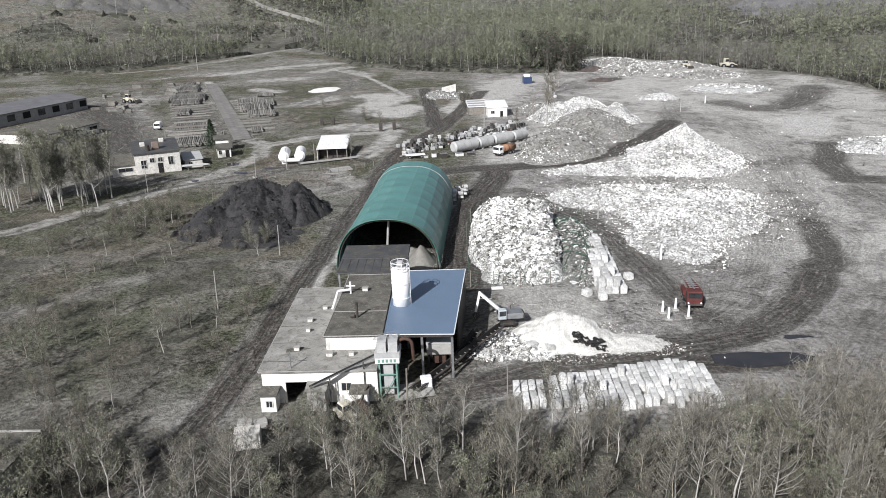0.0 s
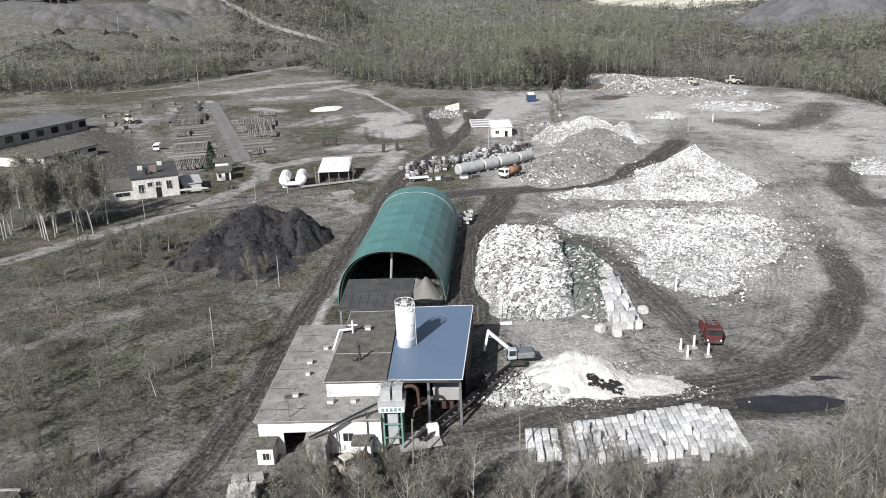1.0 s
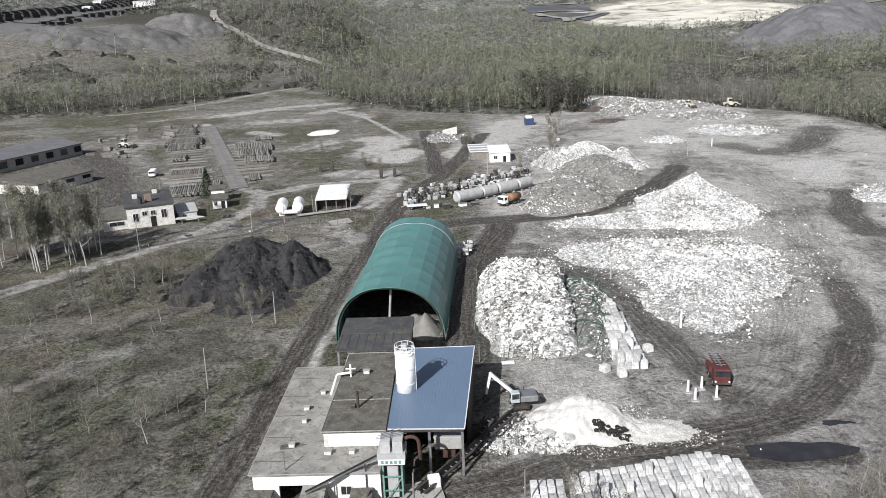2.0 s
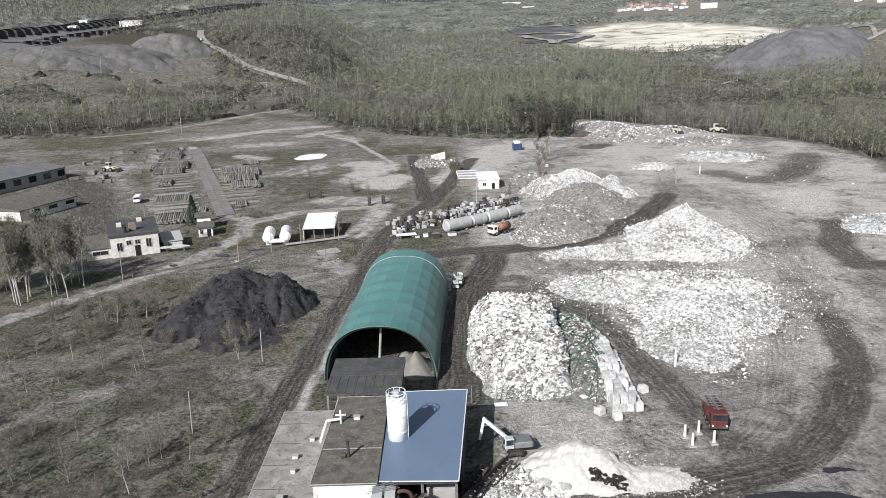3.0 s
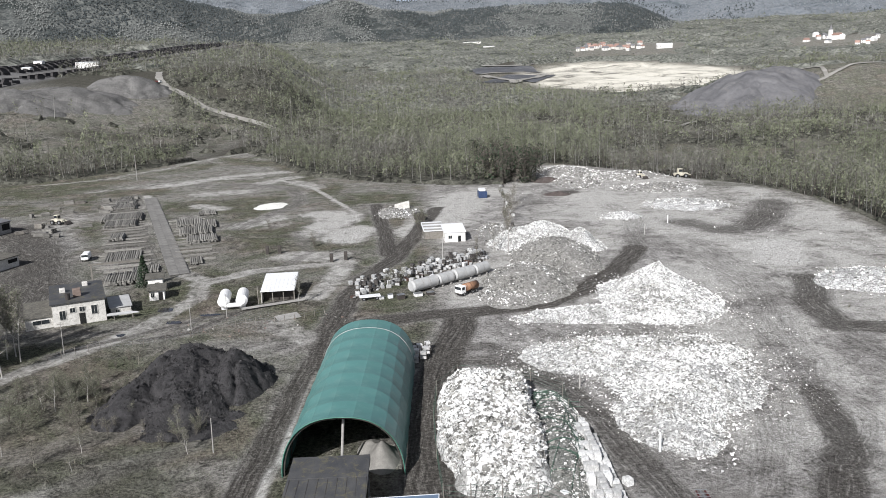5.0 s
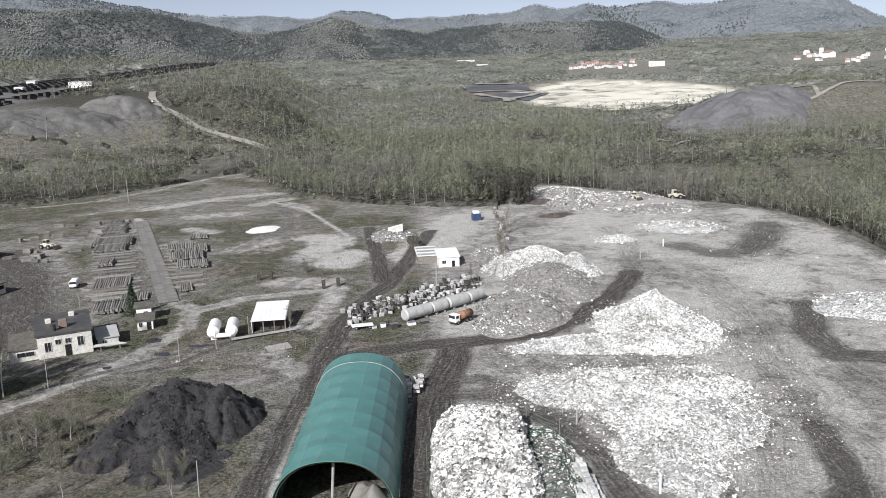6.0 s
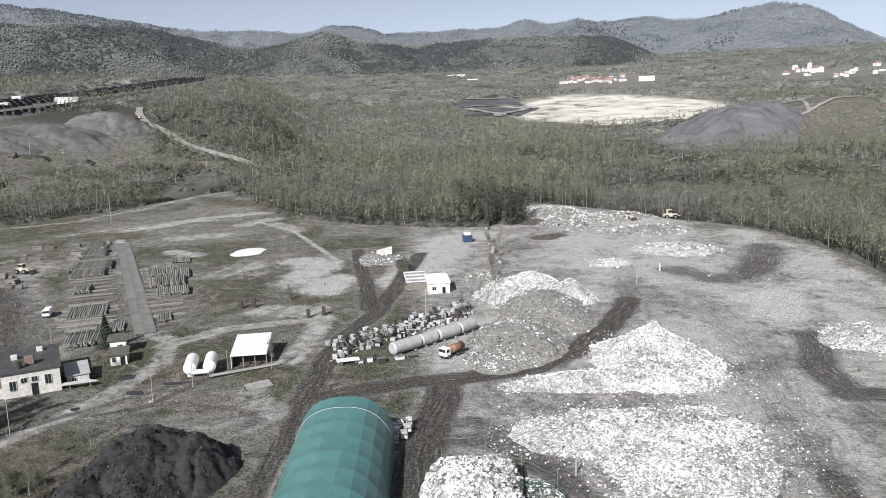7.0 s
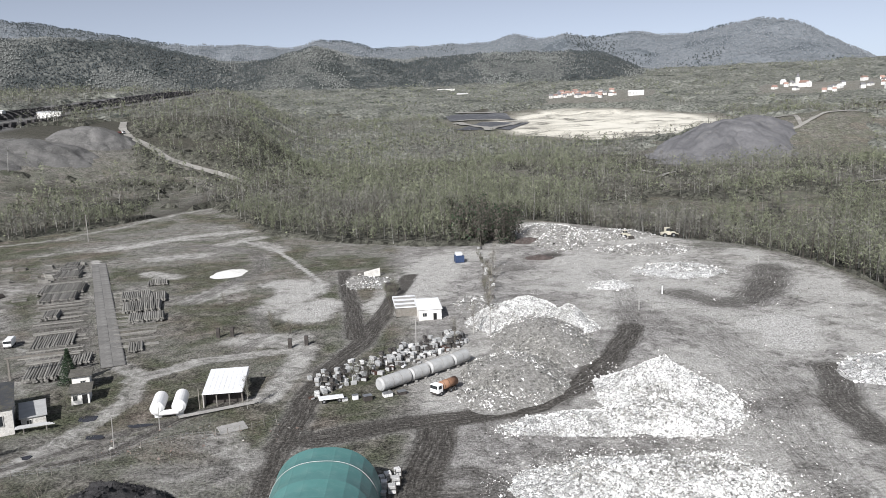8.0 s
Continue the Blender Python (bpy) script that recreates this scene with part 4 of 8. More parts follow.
def canopy():
    c = thing("lean_to_canopy", "dark bitumen-sheet canopy on steel posts before the hall", "canopy", pose(0.0, -19.5, 0))
    roof = BM()
    solid(roof, [(-5.0, -4.2), (4.8, -4.5), (4.9, 0.2), (-4.8, 0.3)], 5.75, [5.95, 5.95, 6.4, 6.4])
    part("lower_sheet", roof, M_BITUMEN, c)
    roof = BM()
    solid(roof, [(-4.8, 0.2), (4.9, 0.1), (5.0, 4.5), (-4.6, 4.6)], 6.25, [6.5, 6.5, 7.0, 7.0])
    part("upper_sheet", roof, M_BITUMEN, c)
    for k in range(9):
        b = BM()
        bar(b, (-4.7 + k * 1.18, -4.2, 5.96), (-4.5 + k * 1.15, 0.2, 6.42), 0.05, 0.03)
        part("batten", b, M_DARKSTEEL, c)
    for x in (-4.6, -1.6, 1.5, 4.6):
        for y in (-3.9, 4.2):
            b = BM()
            bar(b, (x, y, 0), (x, y, 5.9 if y < 0 else 6.4), 0.25)
            part("post", b, M_STEEL, c)
    w = BM()
    box(w, -4.6, -3.4, 0, 4.4, -3.2, 2.6)
    part("back_panel", w, M_CONC, c)
    return c


canopy()


# ---- factory ----
def window_in(parent, x, y, z, w, h, material=None, rails=1):
    f = BM()
    box(f, x - w / 2 - 0.08, y - 0.05, z - 0.08, x + w / 2 + 0.08, y + 0.06, z + h + 0.08)
    fr = part("window", f, M_OLDWHITE, parent)
    for k in range(rails + 1):
        b = BM()
        x0 = x - w / 2 + k * w / (rails + 1)
        box(b, x0 + 0.03, y - 0.075, z, x0 + w / (rails + 1) - 0.03, y - 0.055, z + h)
        part("pane", b, M_GLASS, fr)
    return fr


def factory():
    f = thing("factory_building", "flat-roofed white factory with grey felt roofs", "factory", pose(-3.2, -37, 0))
    L, R, F, B = -6.5, 6.4, -11.8, 12.1
    w = BM()
    # front wall with a gateway, then the sides and the back
    box(w, L, F, 0, L + 2.6, F + 0.3, 3.9)
    box(w, L + 2.6, F, 2.6, L + 5.6, F + 0.3, 3.9)
    box(w, L + 5.6, F, 0, R, F + 0.3, 3.9)
    part("front_wall", w, M_WHITE, f)
    for nm, b in (("side_wall", (L, F + 0.3, 0, L + 0.3, B, 3.9)), ("side_wall", (R - 0.3, F + 0.3, 0, R, B, 3.9)), ("back_wall", (L + 0.3, B - 0.3, 0, R - 0.3, B, 3.9))):
        w = BM()
        box(w, *b)
        part(nm, w, M_OLDWHITE, f)
    # near-black sheet inside the gateway stands in for its unlit depth
    w = BM()
    box(w, L + 2.6, F + 3.5, 0, L + 5.6, F + 3.7, 2.6)
    part("gateway_shade", w, M_DARK, f)
    r = BM()
    solid(r, [(L - 0.25, F - 0.3), (R + 0.05, F - 0.3), (R + 0.05, B + 0.2), (L - 0.25, B + 0.2)], 3.9, 4.14)
    part("low_roof", r, M_FELT, f)
    for k in range(5):
        s = BM()
        y = F + 2 + k * 4.7
        box(s, L - 0.2, y, 4.142, L + 3.2, y + 0.12, 4.165)
        part("felt_seam", s, M_DARKFELT, f)
    for a, b in (((L - 0.3, F - 0.35), (R, F - 0.35)), ((L - 0.3, F - 0.35), (L - 0.3, B + 0.25)), ((L - 0.3, B + 0.25), (0.2, B + 0.25))):
        t = BM()
        bar(t, (*a, 4.12), (*b, 4.12), 0.07, 0.08)
        part("eaves_trim", t, M_CONC, f)
    # raised part
    h = BM()
    box(h, 0.1, -7.2, 4.16, 6.5, 11.9, 5.85)
    part("raised_wall", h, M_WHITE, f)
    r = BM()
    solid(r, [(-0.1, -7.4), (6.7, -7.4), (6.6, 12.1), (0.3, 12.1)], 5.85, 6.05)
    part("raised_roof", r, M_DARKFELT, f)
    for a, b in (((-0.1, -7.45), (6.7, -7.45)), ((-0.12, -7.4), (0.3, 12.1)), ((0.3, 12.12), (6.6, 12.12)), ((0.1, -0.5), (6.6, -0.5))):
        t = BM()
        bar(t, (*a, 6.06), (*b, 6.06), 0.09, 0.07)
        part("kerb_trim", t, M_CONC, f)
    for x, y, z, s in ((-3.3, 1.0, 4.14, 0.45), (-2.0, 4.8, 4.14, 0.4), (0.7, -8.6, 4.14, 0.5), (3.2, -8.6, 4.14, 0.4), (-3.4, -7.0, 4.14, 0.45), (-3.0, -2.0, 4.14, 0.35), (3.2, 6.2, 6.05, 0.5)):
        v = BM()
        s = s * 0.72
        box(v, x - s, y - s * 0.7, z, x + s, y + s * 0.7, z + 0.42, 0.05)
        vent = part("roof_vent", v, M_OLDWHITE, f)
        v = BM()
        box(v, x - s * 1.15, y - s * 0.85, z + 0.43, x + s * 1.15, y + s * 0.85, z + 0.49)
        part("vent_cap", v, M_CONC, vent)
    p = BM()
    tube(p, (3.2, -2.3, 6.0), (3.2, -2.3, 8.0), 0.16)
    tube(p, (2.9, -2.3, 6.3), (2.4, -2.3, 6.3), 0.3)
    part("flue", p, M_DARKSTEEL, f)
    p = BM()
    tube(p, (-0.9, 3.6, 4.6), (-0.2, 5.0, 6.6), 0.14)
    tube(p, (-0.2, 5.0, 6.6), (1.4, 5.4, 6.6), 0.16)
    tube(p, (1.4, 5.4, 6.0), (1.4, 5.4, 7.7), 0.12)
    tube(p, (0.8, 5.4, 7.1), (2.0, 5.4, 7.1), 0.08)
    part("exhaust_pipe", p, M_SHEET, f)
    window_in(f, 2.9, F - 0.02, 1.5, 1.1, 0.9)
    d = BM()
    box(d, 0.1, -7.24, 4.2, 0.5, -7.2, 5.6)
    part("roof_door", d, M_OLDWHITE, f)
    m = BM()
    tube(m, (-3.2, F + 0.4, 4.1), (-3.2, F + 0.4, 6.2), 0.06)
    bar(m, (-3.7, F + 0.4, 5.6), (-2.7, F + 0.4, 5.6), 0.06)
    part("aerial_mast", m, M_STEEL, f)
    wet = BM()
    solid(wet, [(-4.6, -7.6), (-3.1, -7.3), (-1.8, -6.6), (-2.9, -6.2), (-4.7, -6.6)], 4.142, 4.15)
    part("wet_patch", wet, M_DARKFELT, f, "dark damp patch on the felt")
    return f


factory()


def annex(name, label, x, y, w, d, h, wall, roof, window=True):
    a = thing(name, label, "shed", pose(x, y, 0))
    b = BM()
    box(b, -w / 2, -d / 2, 0, w / 2, d / 2, h, 0.03)
    part("wall", b, wall, a)
    b = BM()
    solid(b, [(-w / 2 - 0.2, -d / 2 - 0.2), (w / 2 + 0.2, -d / 2 - 0.2), (w / 2 + 0.2, d / 2 + 0.1), (-w / 2 - 0.2, d / 2 + 0.1)], h, [h + 0.12, h + 0.12, h + 0.3, h + 0.3])
    part("roof", b, roof, a)
    if window:
        window_in(a, 0.1, -d / 2 - 0.03, h * 0.35, w * 0.4, h * 0.35)
    return a


annex("entrance_annex", "small white annex with a dark flat roof", -8.7, -49.9, 1.7, 1.7, 2.0, M_WHITE, M_DARKFELT)
annex("steel_shed", "grey sheet-metal shed against the factory front", -3.4, -49.9, 2.0, 1.6, 2.5, M_CONC, M_FELT, False)
annex("gate_annex", "small white annex with a low dark roof", 1.3, -49.8, 1.8, 1.5, 2.0, M_WHITE, M_DARKFELT)


# ---- blue-roofed hall and silo ----
def blue_hall():
    h = thing("blue_roofed_hall", "open-fronted hall with a blue sheet-steel roof", "hall", pose(8, -34, 0))
    out = [(-4.4, -9.8), (3.75, -10.1), (5.25, 10.3), (-4.4, 10.1)]
    r = BM()
    solid(r, out, 5.75, [5.85, 5.85, 6.1, 6.1])
    part("roof", r, M_BLUE, h)
    for k in range(22):
        u = (k + 0.5) / 22
        b = BM()
        bar(b, (-4.4 + 8.1 * u, -9.9, 5.852), (-4.4 + 9.6 * u, 10.1, 6.102), 0.02, 0.016)
        part("seam", b, M_BLUE, h)
    for a, b_, mt in ((0, 1, M_SHEET), (1, 2, M_SHEET), (2, 3, M_SHEET)):
        e = BM()
        za, zb = (5.84, 5.84, 6.09, 6.09)[a], (5.84, 5.84, 6.09, 6.09)[b_]
        bar(e, (*out[a], za), (*out[b_], zb), 0.07, 0.1)
        part("eaves_trim", e, mt, h)
    for x, y in ((3.5, -9.7), (0.0, -9.7), (-4.0, -9.5), (4.2, 0.0)):
        b = BM()
        bar(b, (x, y, 0), (x, y, 5.8), 0.28)
        part("post", b, M_STEEL, h)
    beam = BM()
    bar(beam, (-4.3, -9.6, 5.55), (3.6, -9.8, 5.55), 0.25, 0.35)
    part("lintel_beam", beam, M_DARKSTEEL, h)
    # dark tone of the east wall stands for the shade it lies in
    w = BM()
    solid(w, [(4.0, -4.5), (4.2, -4.5), (5.2, 10.1), (5.0, 10.1)], 0, 5.8)
    part("side_wall", w, M_DARKSTEEL, h)
    w = BM()
    box(w, -4.3, 9.8, 0, 5.0, 10.0, 5.9)
    part("back_wall", w, M_CONC, h)
    return h


blue_hall()


def silo():
    s = thing("cement_silo", "tall white steel silo standing through the blue roof", "silo", pose(5.1, -35.1, 0))
    b = BM()
    tube(b, (0, 0, 5.0), (0, 0, 10.6), 1.12, seg=28)
    part("shell", b, M_SILO, s, smooth_shade=True)
    b = BM()
    tube(b, (0, 0, 10.61), (0, 0, 10.9), 1.12, 0.5, seg=28)
    part("top_cone", b, M_SILO, s)
    for z in (6.9, 8.8, 10.5):
        b = BM()
        tube(b, (0, 0, z), (0, 0, z + 0.1), 1.16, seg=28)
        part("ring", b, M_SHEET, s)
    for k in range(10):
        a = 2 * math.pi * k / 10
        b = BM()
        tube(b, (1.1 * math.cos(a), 1.1 * math.sin(a), 10.6), (1.1 * math.cos(a), 1.1 * math.sin(a), 11.6), 0.03, seg=6)
        part("rail_post", b, M_SHEET, s)
    for z in (11.1, 11.6):
        b = BM()
        for k in range(16):
            a, c = 2 * math.pi * k / 16, 2 * math.pi * (k + 1) / 16
            tube(b, (1.1 * math.cos(a), 1.1 * math.sin(a), z), (1.1 * math.cos(c), 1.1 * math.sin(c), z), 0.035, seg=6)
        part("handrail", b, M_SHEET, s)
    b = BM()
    box(b, -0.35, -0.35, 10.9, 0.35, 0.35, 11.7, 0.05)
    part("filter", b, M_TANK, s)
    for x in (-0.22, 0.22):
        b = BM()
        tube(b, (1.2, x, 5.0), (1.2, x, 11.4), 0.03, seg=6)
        part("ladder_rail", b, M_SHEET, s)
    for k in range(14):
        b = BM()
        tube(b, (1.2, -0.22, 6.2 + k * 0.36), (1.2, 0.22, 6.2 + k * 0.36), 0.02, seg=5)
        part("rung", b, M_SHEET, s)
    for a in (45, 135, 225, 315):
        b = BM()
        bar(b, (0.9 * math.cos(radians(a)), 0.9 * math.sin(radians(a)), 0), (0.9 * math.cos(radians(a)), 0.9 * math.sin(radians(a)), 5.1), 0.22)
        part("leg", b, M_STEEL, s)
    return s


silo()


def separator():
    t = thing("separator_tower", "green steel separator tower with a pale hopper", "machine", pose(4.4, -47.6, 0))
    for x in (-0.95, 0.95):
        for y in (-0.8, 0.8):
            b = BM()
            bar(b, (x, y, 0), (x, y, 4.6), 0.18)
            part("leg", b, M_GREEN, t)
    for z in (1.5, 3.1, 4.5):
        for y in (-0.8, 0.8):
            b = BM()
            bar(b, (-0.95, y, z), (0.95, y, z), 0.12)
            part("crossbar", b, M_GREEN, t)
    for y in (-0.82, 0.82):
        b = BM()
        bar(b, (-0.95, y, 0.1), (0.95, y, 3.0), 0.08)
        part("brace", b, M_GREEN, t)
    b = BM()
    box(b, -0.55, -0.5, 0.5, 0.55, 0.5, 4.3, 0.05)
    part("chute", b, M_TANK, t)
    b = BM()
    box(b, -1.35, -1.2, 4.65, 1.35, 1.2, 5.35, 0.04)
    band = part("sign_band", b, M_SHEET, t, "pale band with green lettering bars")
    for k in range(5):
        b = BM()
        box(b, -1.05 + k * 0.44, -1.225, 4.82, -0.78 + k * 0.44, -1.205, 5.2)
        part("letter_bar", b, M_GREEN, band)
    b = BM()
    solid(b, [(-1.4, -1.25), (1.4, -1.25), (1.4, 1.25), (-1.4, 1.25)], 5.36, 5.9)
    solid(b, [(-1.1, -0.9), (-0.1, -0.9), (-0.1, 1.0), (-1.1, 1.0)], 5.9, 7.1)
    solid(b, [(0.15, -0.9), (1.15, -0.9), (1.15, 1.0), (0.15, 1.0)], 5.9, 7.1)
    part("hopper", b, M_TANK, t)
    p = BM()
    bend = [(1.9 - 0.8 * math.cos(math.pi * k / 8), 0.4, 6.2 + 0.7 * math.sin(math.pi * k / 8)) for k in range(9)]
    sweep(p, bend + [(2.8, 0.6, 4.2)], 0.19, 10)
    part("duct", p, M_RUST, t, "rusty red bent duct")
    p = BM()
    for k in range(5):
        bar(p, (-1.6 + 0.1 * k, -0.6 + 0.3 * k, 7.3), (1.6 - 0.2 * k, 0.2 + 0.2 * k, 7.4 + 0.05 * k), 0.04)
    part("pipe_bundle", p, M_STEEL, t)
    return t


separator()


def conveyor(label, a, b, w=0.7, legs=3, material=None, deep=0.3):
    a, b = Vector(a), Vector(b)
    c = thing("belt_conveyor", label, "conveyor", Matrix.Translation((a.x, a.y, 0)), "conveyors")
    d = b - a
    side = Vector((-d.y, d.x, 0)).normalized() * w / 2
    o = Vector((0, 0, a.z))
    for s in (-1, 1):
        m = BM()
        bar(m, o + side * s, o + d + side * s, deep * 0.4, deep)
        part("side_beam", m, material or M_DARKSTEEL, c)
    m = BM()
    bar(m, o + Vector((0, 0, 0.1)), o + d + Vector((0, 0, 0.1)), w * 0.86, 0.06)
    part("belt", m, M_TYRE, c)
    n = int(d.length / 0.9)
    for k in range(n):
        m = BM()
        q = o + d * ((k + 0.5) / n)
        tube(m, q - side * 0.95 + Vector((0, 0, -0.02)), q + side * 0.95 + Vector((0, 0, -0.02)), 0.07, seg=6)
        part("roller", m, M_STEEL, c)
    for k in range(legs):
        q = o + d * ((k + 0.6) / legs)
        for s in (-1, 1):
            m = BM()
            bar(m, Vector((q.x, q.y, 0)) + side * s, q + side * s, 0.1)
            part("leg", m, M_DARKSTEEL, c)
    return c


conveyor("slim grey belt conveyor rising along the factory front", (-4.1, -50.4, 2.8), (3.2, -48.4, 5.6), 0.3, 2, M_STEEL, 0.16)
conveyor("dark inclined belt conveyor beside the blue hall", (7.0, -47.2, 0.5), (17.6, -33.6, 1.9), 1.0, 4)
conveyor("dark feed conveyor leaning at the hall's side", (11.8, -40.2, 0.6), (14.6, -35.8, 2.4), 1.1, 3)


def feed_hopper():
    h = thing("feed_hopper", "boxy grey feed hopper under the blue roof", "machine", pose(9.9, -40.8, 0))
    b = BM()
    box(b, -1.5, -1.3, 2.2, 1.5, 1.3, 3.6, 0.06)
    part("bin", b, M_CONC, h)
    b = BM()
    box(b, -1.55, -1.35, 3.62, 1.55, 1.35, 3.75)
    part("lid", b, M_TANK, h)
    for x in (-1.3, 1.3):
        for y in (-1.1, 1.1):
            b = BM()
            bar(b, (x, y, 0), (x, y, 2.25), 0.16)
            part("leg", b, M_DARKSTEEL, h)
    b = BM()
    box(b, -0.8, -0.8, 0.8, 0.8, 0.8, 2.2, 0.1)
    part("gearbox", b, M_RUST, h)
    return h


feed_hopper()
b = BM()
box(b, -0.65, -0.5, 0, 0.65, 0.5, 1.25, 0.08)
ob = part("white_container", b, M_SHEET, None)
ob.matrix_basis = pose(8.4, -45.6, 0, 0, 0, 12)
tagged(ob, "small white plastic container on the yard", "container")
b = BM()
solid(b, [(-2.4, -1.6), (2.2, -2.0), (2.6, 1.4), (-1.8, 1.8)], 0, 0.14)
ob = part("concrete_slab", b, M_CONC, None)
ob.matrix_basis = pose(6.8, -46.6, 0, 0, 0, 20)
tagged(ob, "pale concrete slab beside the separator", "slab")


# ---- heaps ----
def heap_z(x, y, lobes, seed, knob=0.5, size=3.0):
    """Height of a heap made of cones that run into each other."""
    x, y = np.asarray(x, float), np.asarray(y, float)
    amp = min(4.5, 0.45 * max(c[2] for c in lobes))
    wx, wy = x + (fbm(x, y, 8, 4, seed) - 0.5) * amp, y + (fbm(x, y, 8, 4, seed + 5) - 0.5) * amp
    z = np.full(x.shape, -0.6)
    for cx, cy, rx, ry, h, sharp in lobes:
        power = 4.0 if sharp > 3.5 else 2.0  # steep-sided heaps are squarish in plan
        d = (np.abs((wx - cx) / rx) ** power + np.abs((wy - cy) / ry) ** power) ** (1 / power)
        z = np.maximum(z, h * (1 - d**sharp))
    lump = (fbm(x, y, size, 4, seed + 9) - 0.5) * 2 * knob - (knob > 1) * 1.6 * knob * (0.25 - np.minimum(np.abs(fbm(x, y, size * 2.2, 3, seed + 13) - 0.5) * 2.5, 0.25)) * 3
    return np.where(z > -0.3, z + lump * np.clip(z + 0.3, 0, 1.0), z)


def heap(name, label, material, lobes, seed, step=0.5, knob=0.5, size=3.0, category="mound"):
    x0, x1 = min(c[0] - c[2] for c in lobes) - 2, max(c[0] + c[2] for c in lobes) + 2
    y0, y1 = min(c[1] - c[3] for c in lobes) - 2, max(c[1] + c[3] for c in lobes) + 2
    cx, cy = (x0 + x1) / 2, (y0 + y1) / 2
    xs, ys = np.arange(x0, x1, step), np.arange(y0, y1, step)
    X, Y = np.meshgrid(xs, ys)
    Z = heap_z(X, Y, lobes, seed, knob, size)
    Fq = grid_faces(len(xs), len(ys))
    Fq = Fq[(Z.ravel()[Fq] > -0.45).any(1)]
    used, inv = np.unique(Fq, return_inverse=True)
    base = ground_z(X, Y)
    V = np.stack([X - cx, Y - cy, Z + base], -1).reshape(-1, 3)[used]
    ob = new(name, mesh_from(name, V, inv.reshape(-1, 4), [material]))
    ob.location = (cx, cy, 0)
    return tagged(ob, label, category)


def scraps(name, label, material, lobes, seed, count, size, knob=0.5, lump=3.0, floor_too=0.15, spread=1.15, second=None, share=0.3, crumpled=False):
    """Loose pieces lying on a heap, each a small bent sheet or lump."""
    rs = np.random.RandomState(seed + 100)
    area = np.array([c[2] * c[3] for c in lobes])
    pick = rs.choice(len(lobes), count, p=area / area.sum())
    L = np.array([c[:4] for c in lobes])[pick]
    a, r = rs.uniform(0, 2 * np.pi, count), np.sqrt(rs.uniform(0, 1, count)) * spread
    x, y = L[:, 0] + L[:, 2] * r * np.cos(a), L[:, 1] + L[:, 3] * r * np.sin(a)
    hz = heap_z(x, y, lobes, seed, knob, lump)
    keep = (hz > -0.2) | (rs.uniform(0, 1, count) < floor_too * np.clip(2.2 - 1.4 * r, 0.1, 1))
    keep &= fbm(x, y, 5, 3, seed + 3) + rs.uniform(-0.3, 0.3, count) > 0.36
    x, y, hz = x[keep], y[keep], np.maximum(hz[keep], 0)
    n = len(x)
    c = np.stack([x, y, hz + ground_z(x, y) + 0.05], -1)
    s = size * np.minimum(rs.lognormal(-0.35, 0.7, n), 3.0)
    u = rs.normal(0, 1, (n, 3)) * [1, 1, 0.55]
    u /= np.linalg.norm(u, axis=1)[:, None]
    v = rs.normal(0, 1, (n, 3)) * [1, 1, 0.55]
    v -= (v * u).sum(1)[:, None] * u
    v /= np.linalg.norm(v, axis=1)[:, None]
    w = np.cross(u, v)
    w *= np.sign(w[:, 2:3]) + 1e-9
    e = rs.uniform(0.15, 1.0, (n, 1)) * s[:, None]
    f = s[:, None]
    top = c + u * f * rs.uniform(-0.4, 0.4, (n, 1)) + v * e * rs.uniform(-0.4, 0.4, (n, 1)) + w * f * rs.uniform(0.2, 0.75, (n, 1))
    pts = np.stack([c - u * f - v * e, c + u * f * 0.9 - v * e * 0.8, c + u * f + v * e, c - u * f * 0.8 + v * e + w * 0.3 * f, top], 1)
    tri = np.array([(0, 1, 4), (1, 2, 4), (2, 3, 4), (3, 0, 4)] if crumpled else [(0, 1, 2), (0, 2, 3)])
    faces = (np.arange(n) * 5)[:, None, None] + tri
    dirty = share + 0.4 * smooth(0.52, 0.64, fbm(x, y, 7, 4, seed + 41))
    idx = np.repeat((rs.uniform(0, 1, n) < dirty).astype(int), len(tri)) if second else None
    ob = new(name, mesh_from(name, pts.reshape(-1, 3), faces.reshape(-1, 3), [material] + ([second] if second else []), idx, False))
    return tagged(ob, label, "scrap", kind="stuff")


W1 = [(68.5, 69, 14.0, 18.5, 9.0, 0.8), (54, 57, 20, 6.5, 2.2, 1.3), (67, 59, 13, 11, 3.6, 1.2)]
W2 = [(49, 33, 18, 10.5, 2.0, 1.8), (57, 22, 14, 18, 2.6, 1.6), (51, 5, 8, 13, 2.2, 1.3), (64, 31, 9, 11, 1.3, 1.6)]
GP = [(52, 110, 13.5, 22, 6.4, 1.6), (41, 86, 12, 17, 5.0, 1.6), (34, 74, 7, 8, 1.6, 1.4)]
WT = [(53, 134, 13, 16, 6.6, 1.3), (64, 127, 7, 11, 5.4, 1.2), (45, 132, 9, 12, 5.6, 1.3)]
NP = [(22.2, 3.5, 7.9, 19.0, 5.6, 4.5)]
ND = [(31.6, 0.5, 5.0, 17.0, 2.9, 2.6)]
CH = [(24.9, -33.3, 5.8, 4.9, 3.7, 1.25), (27.6, -33.6, 5.8, 4.6, 3.2, 1.2), (32.4, -35.0, 5.4, 2.6, 0.7, 0.9), (21.5, -35.2, 3.6, 2.6, 1.4, 1.1)]
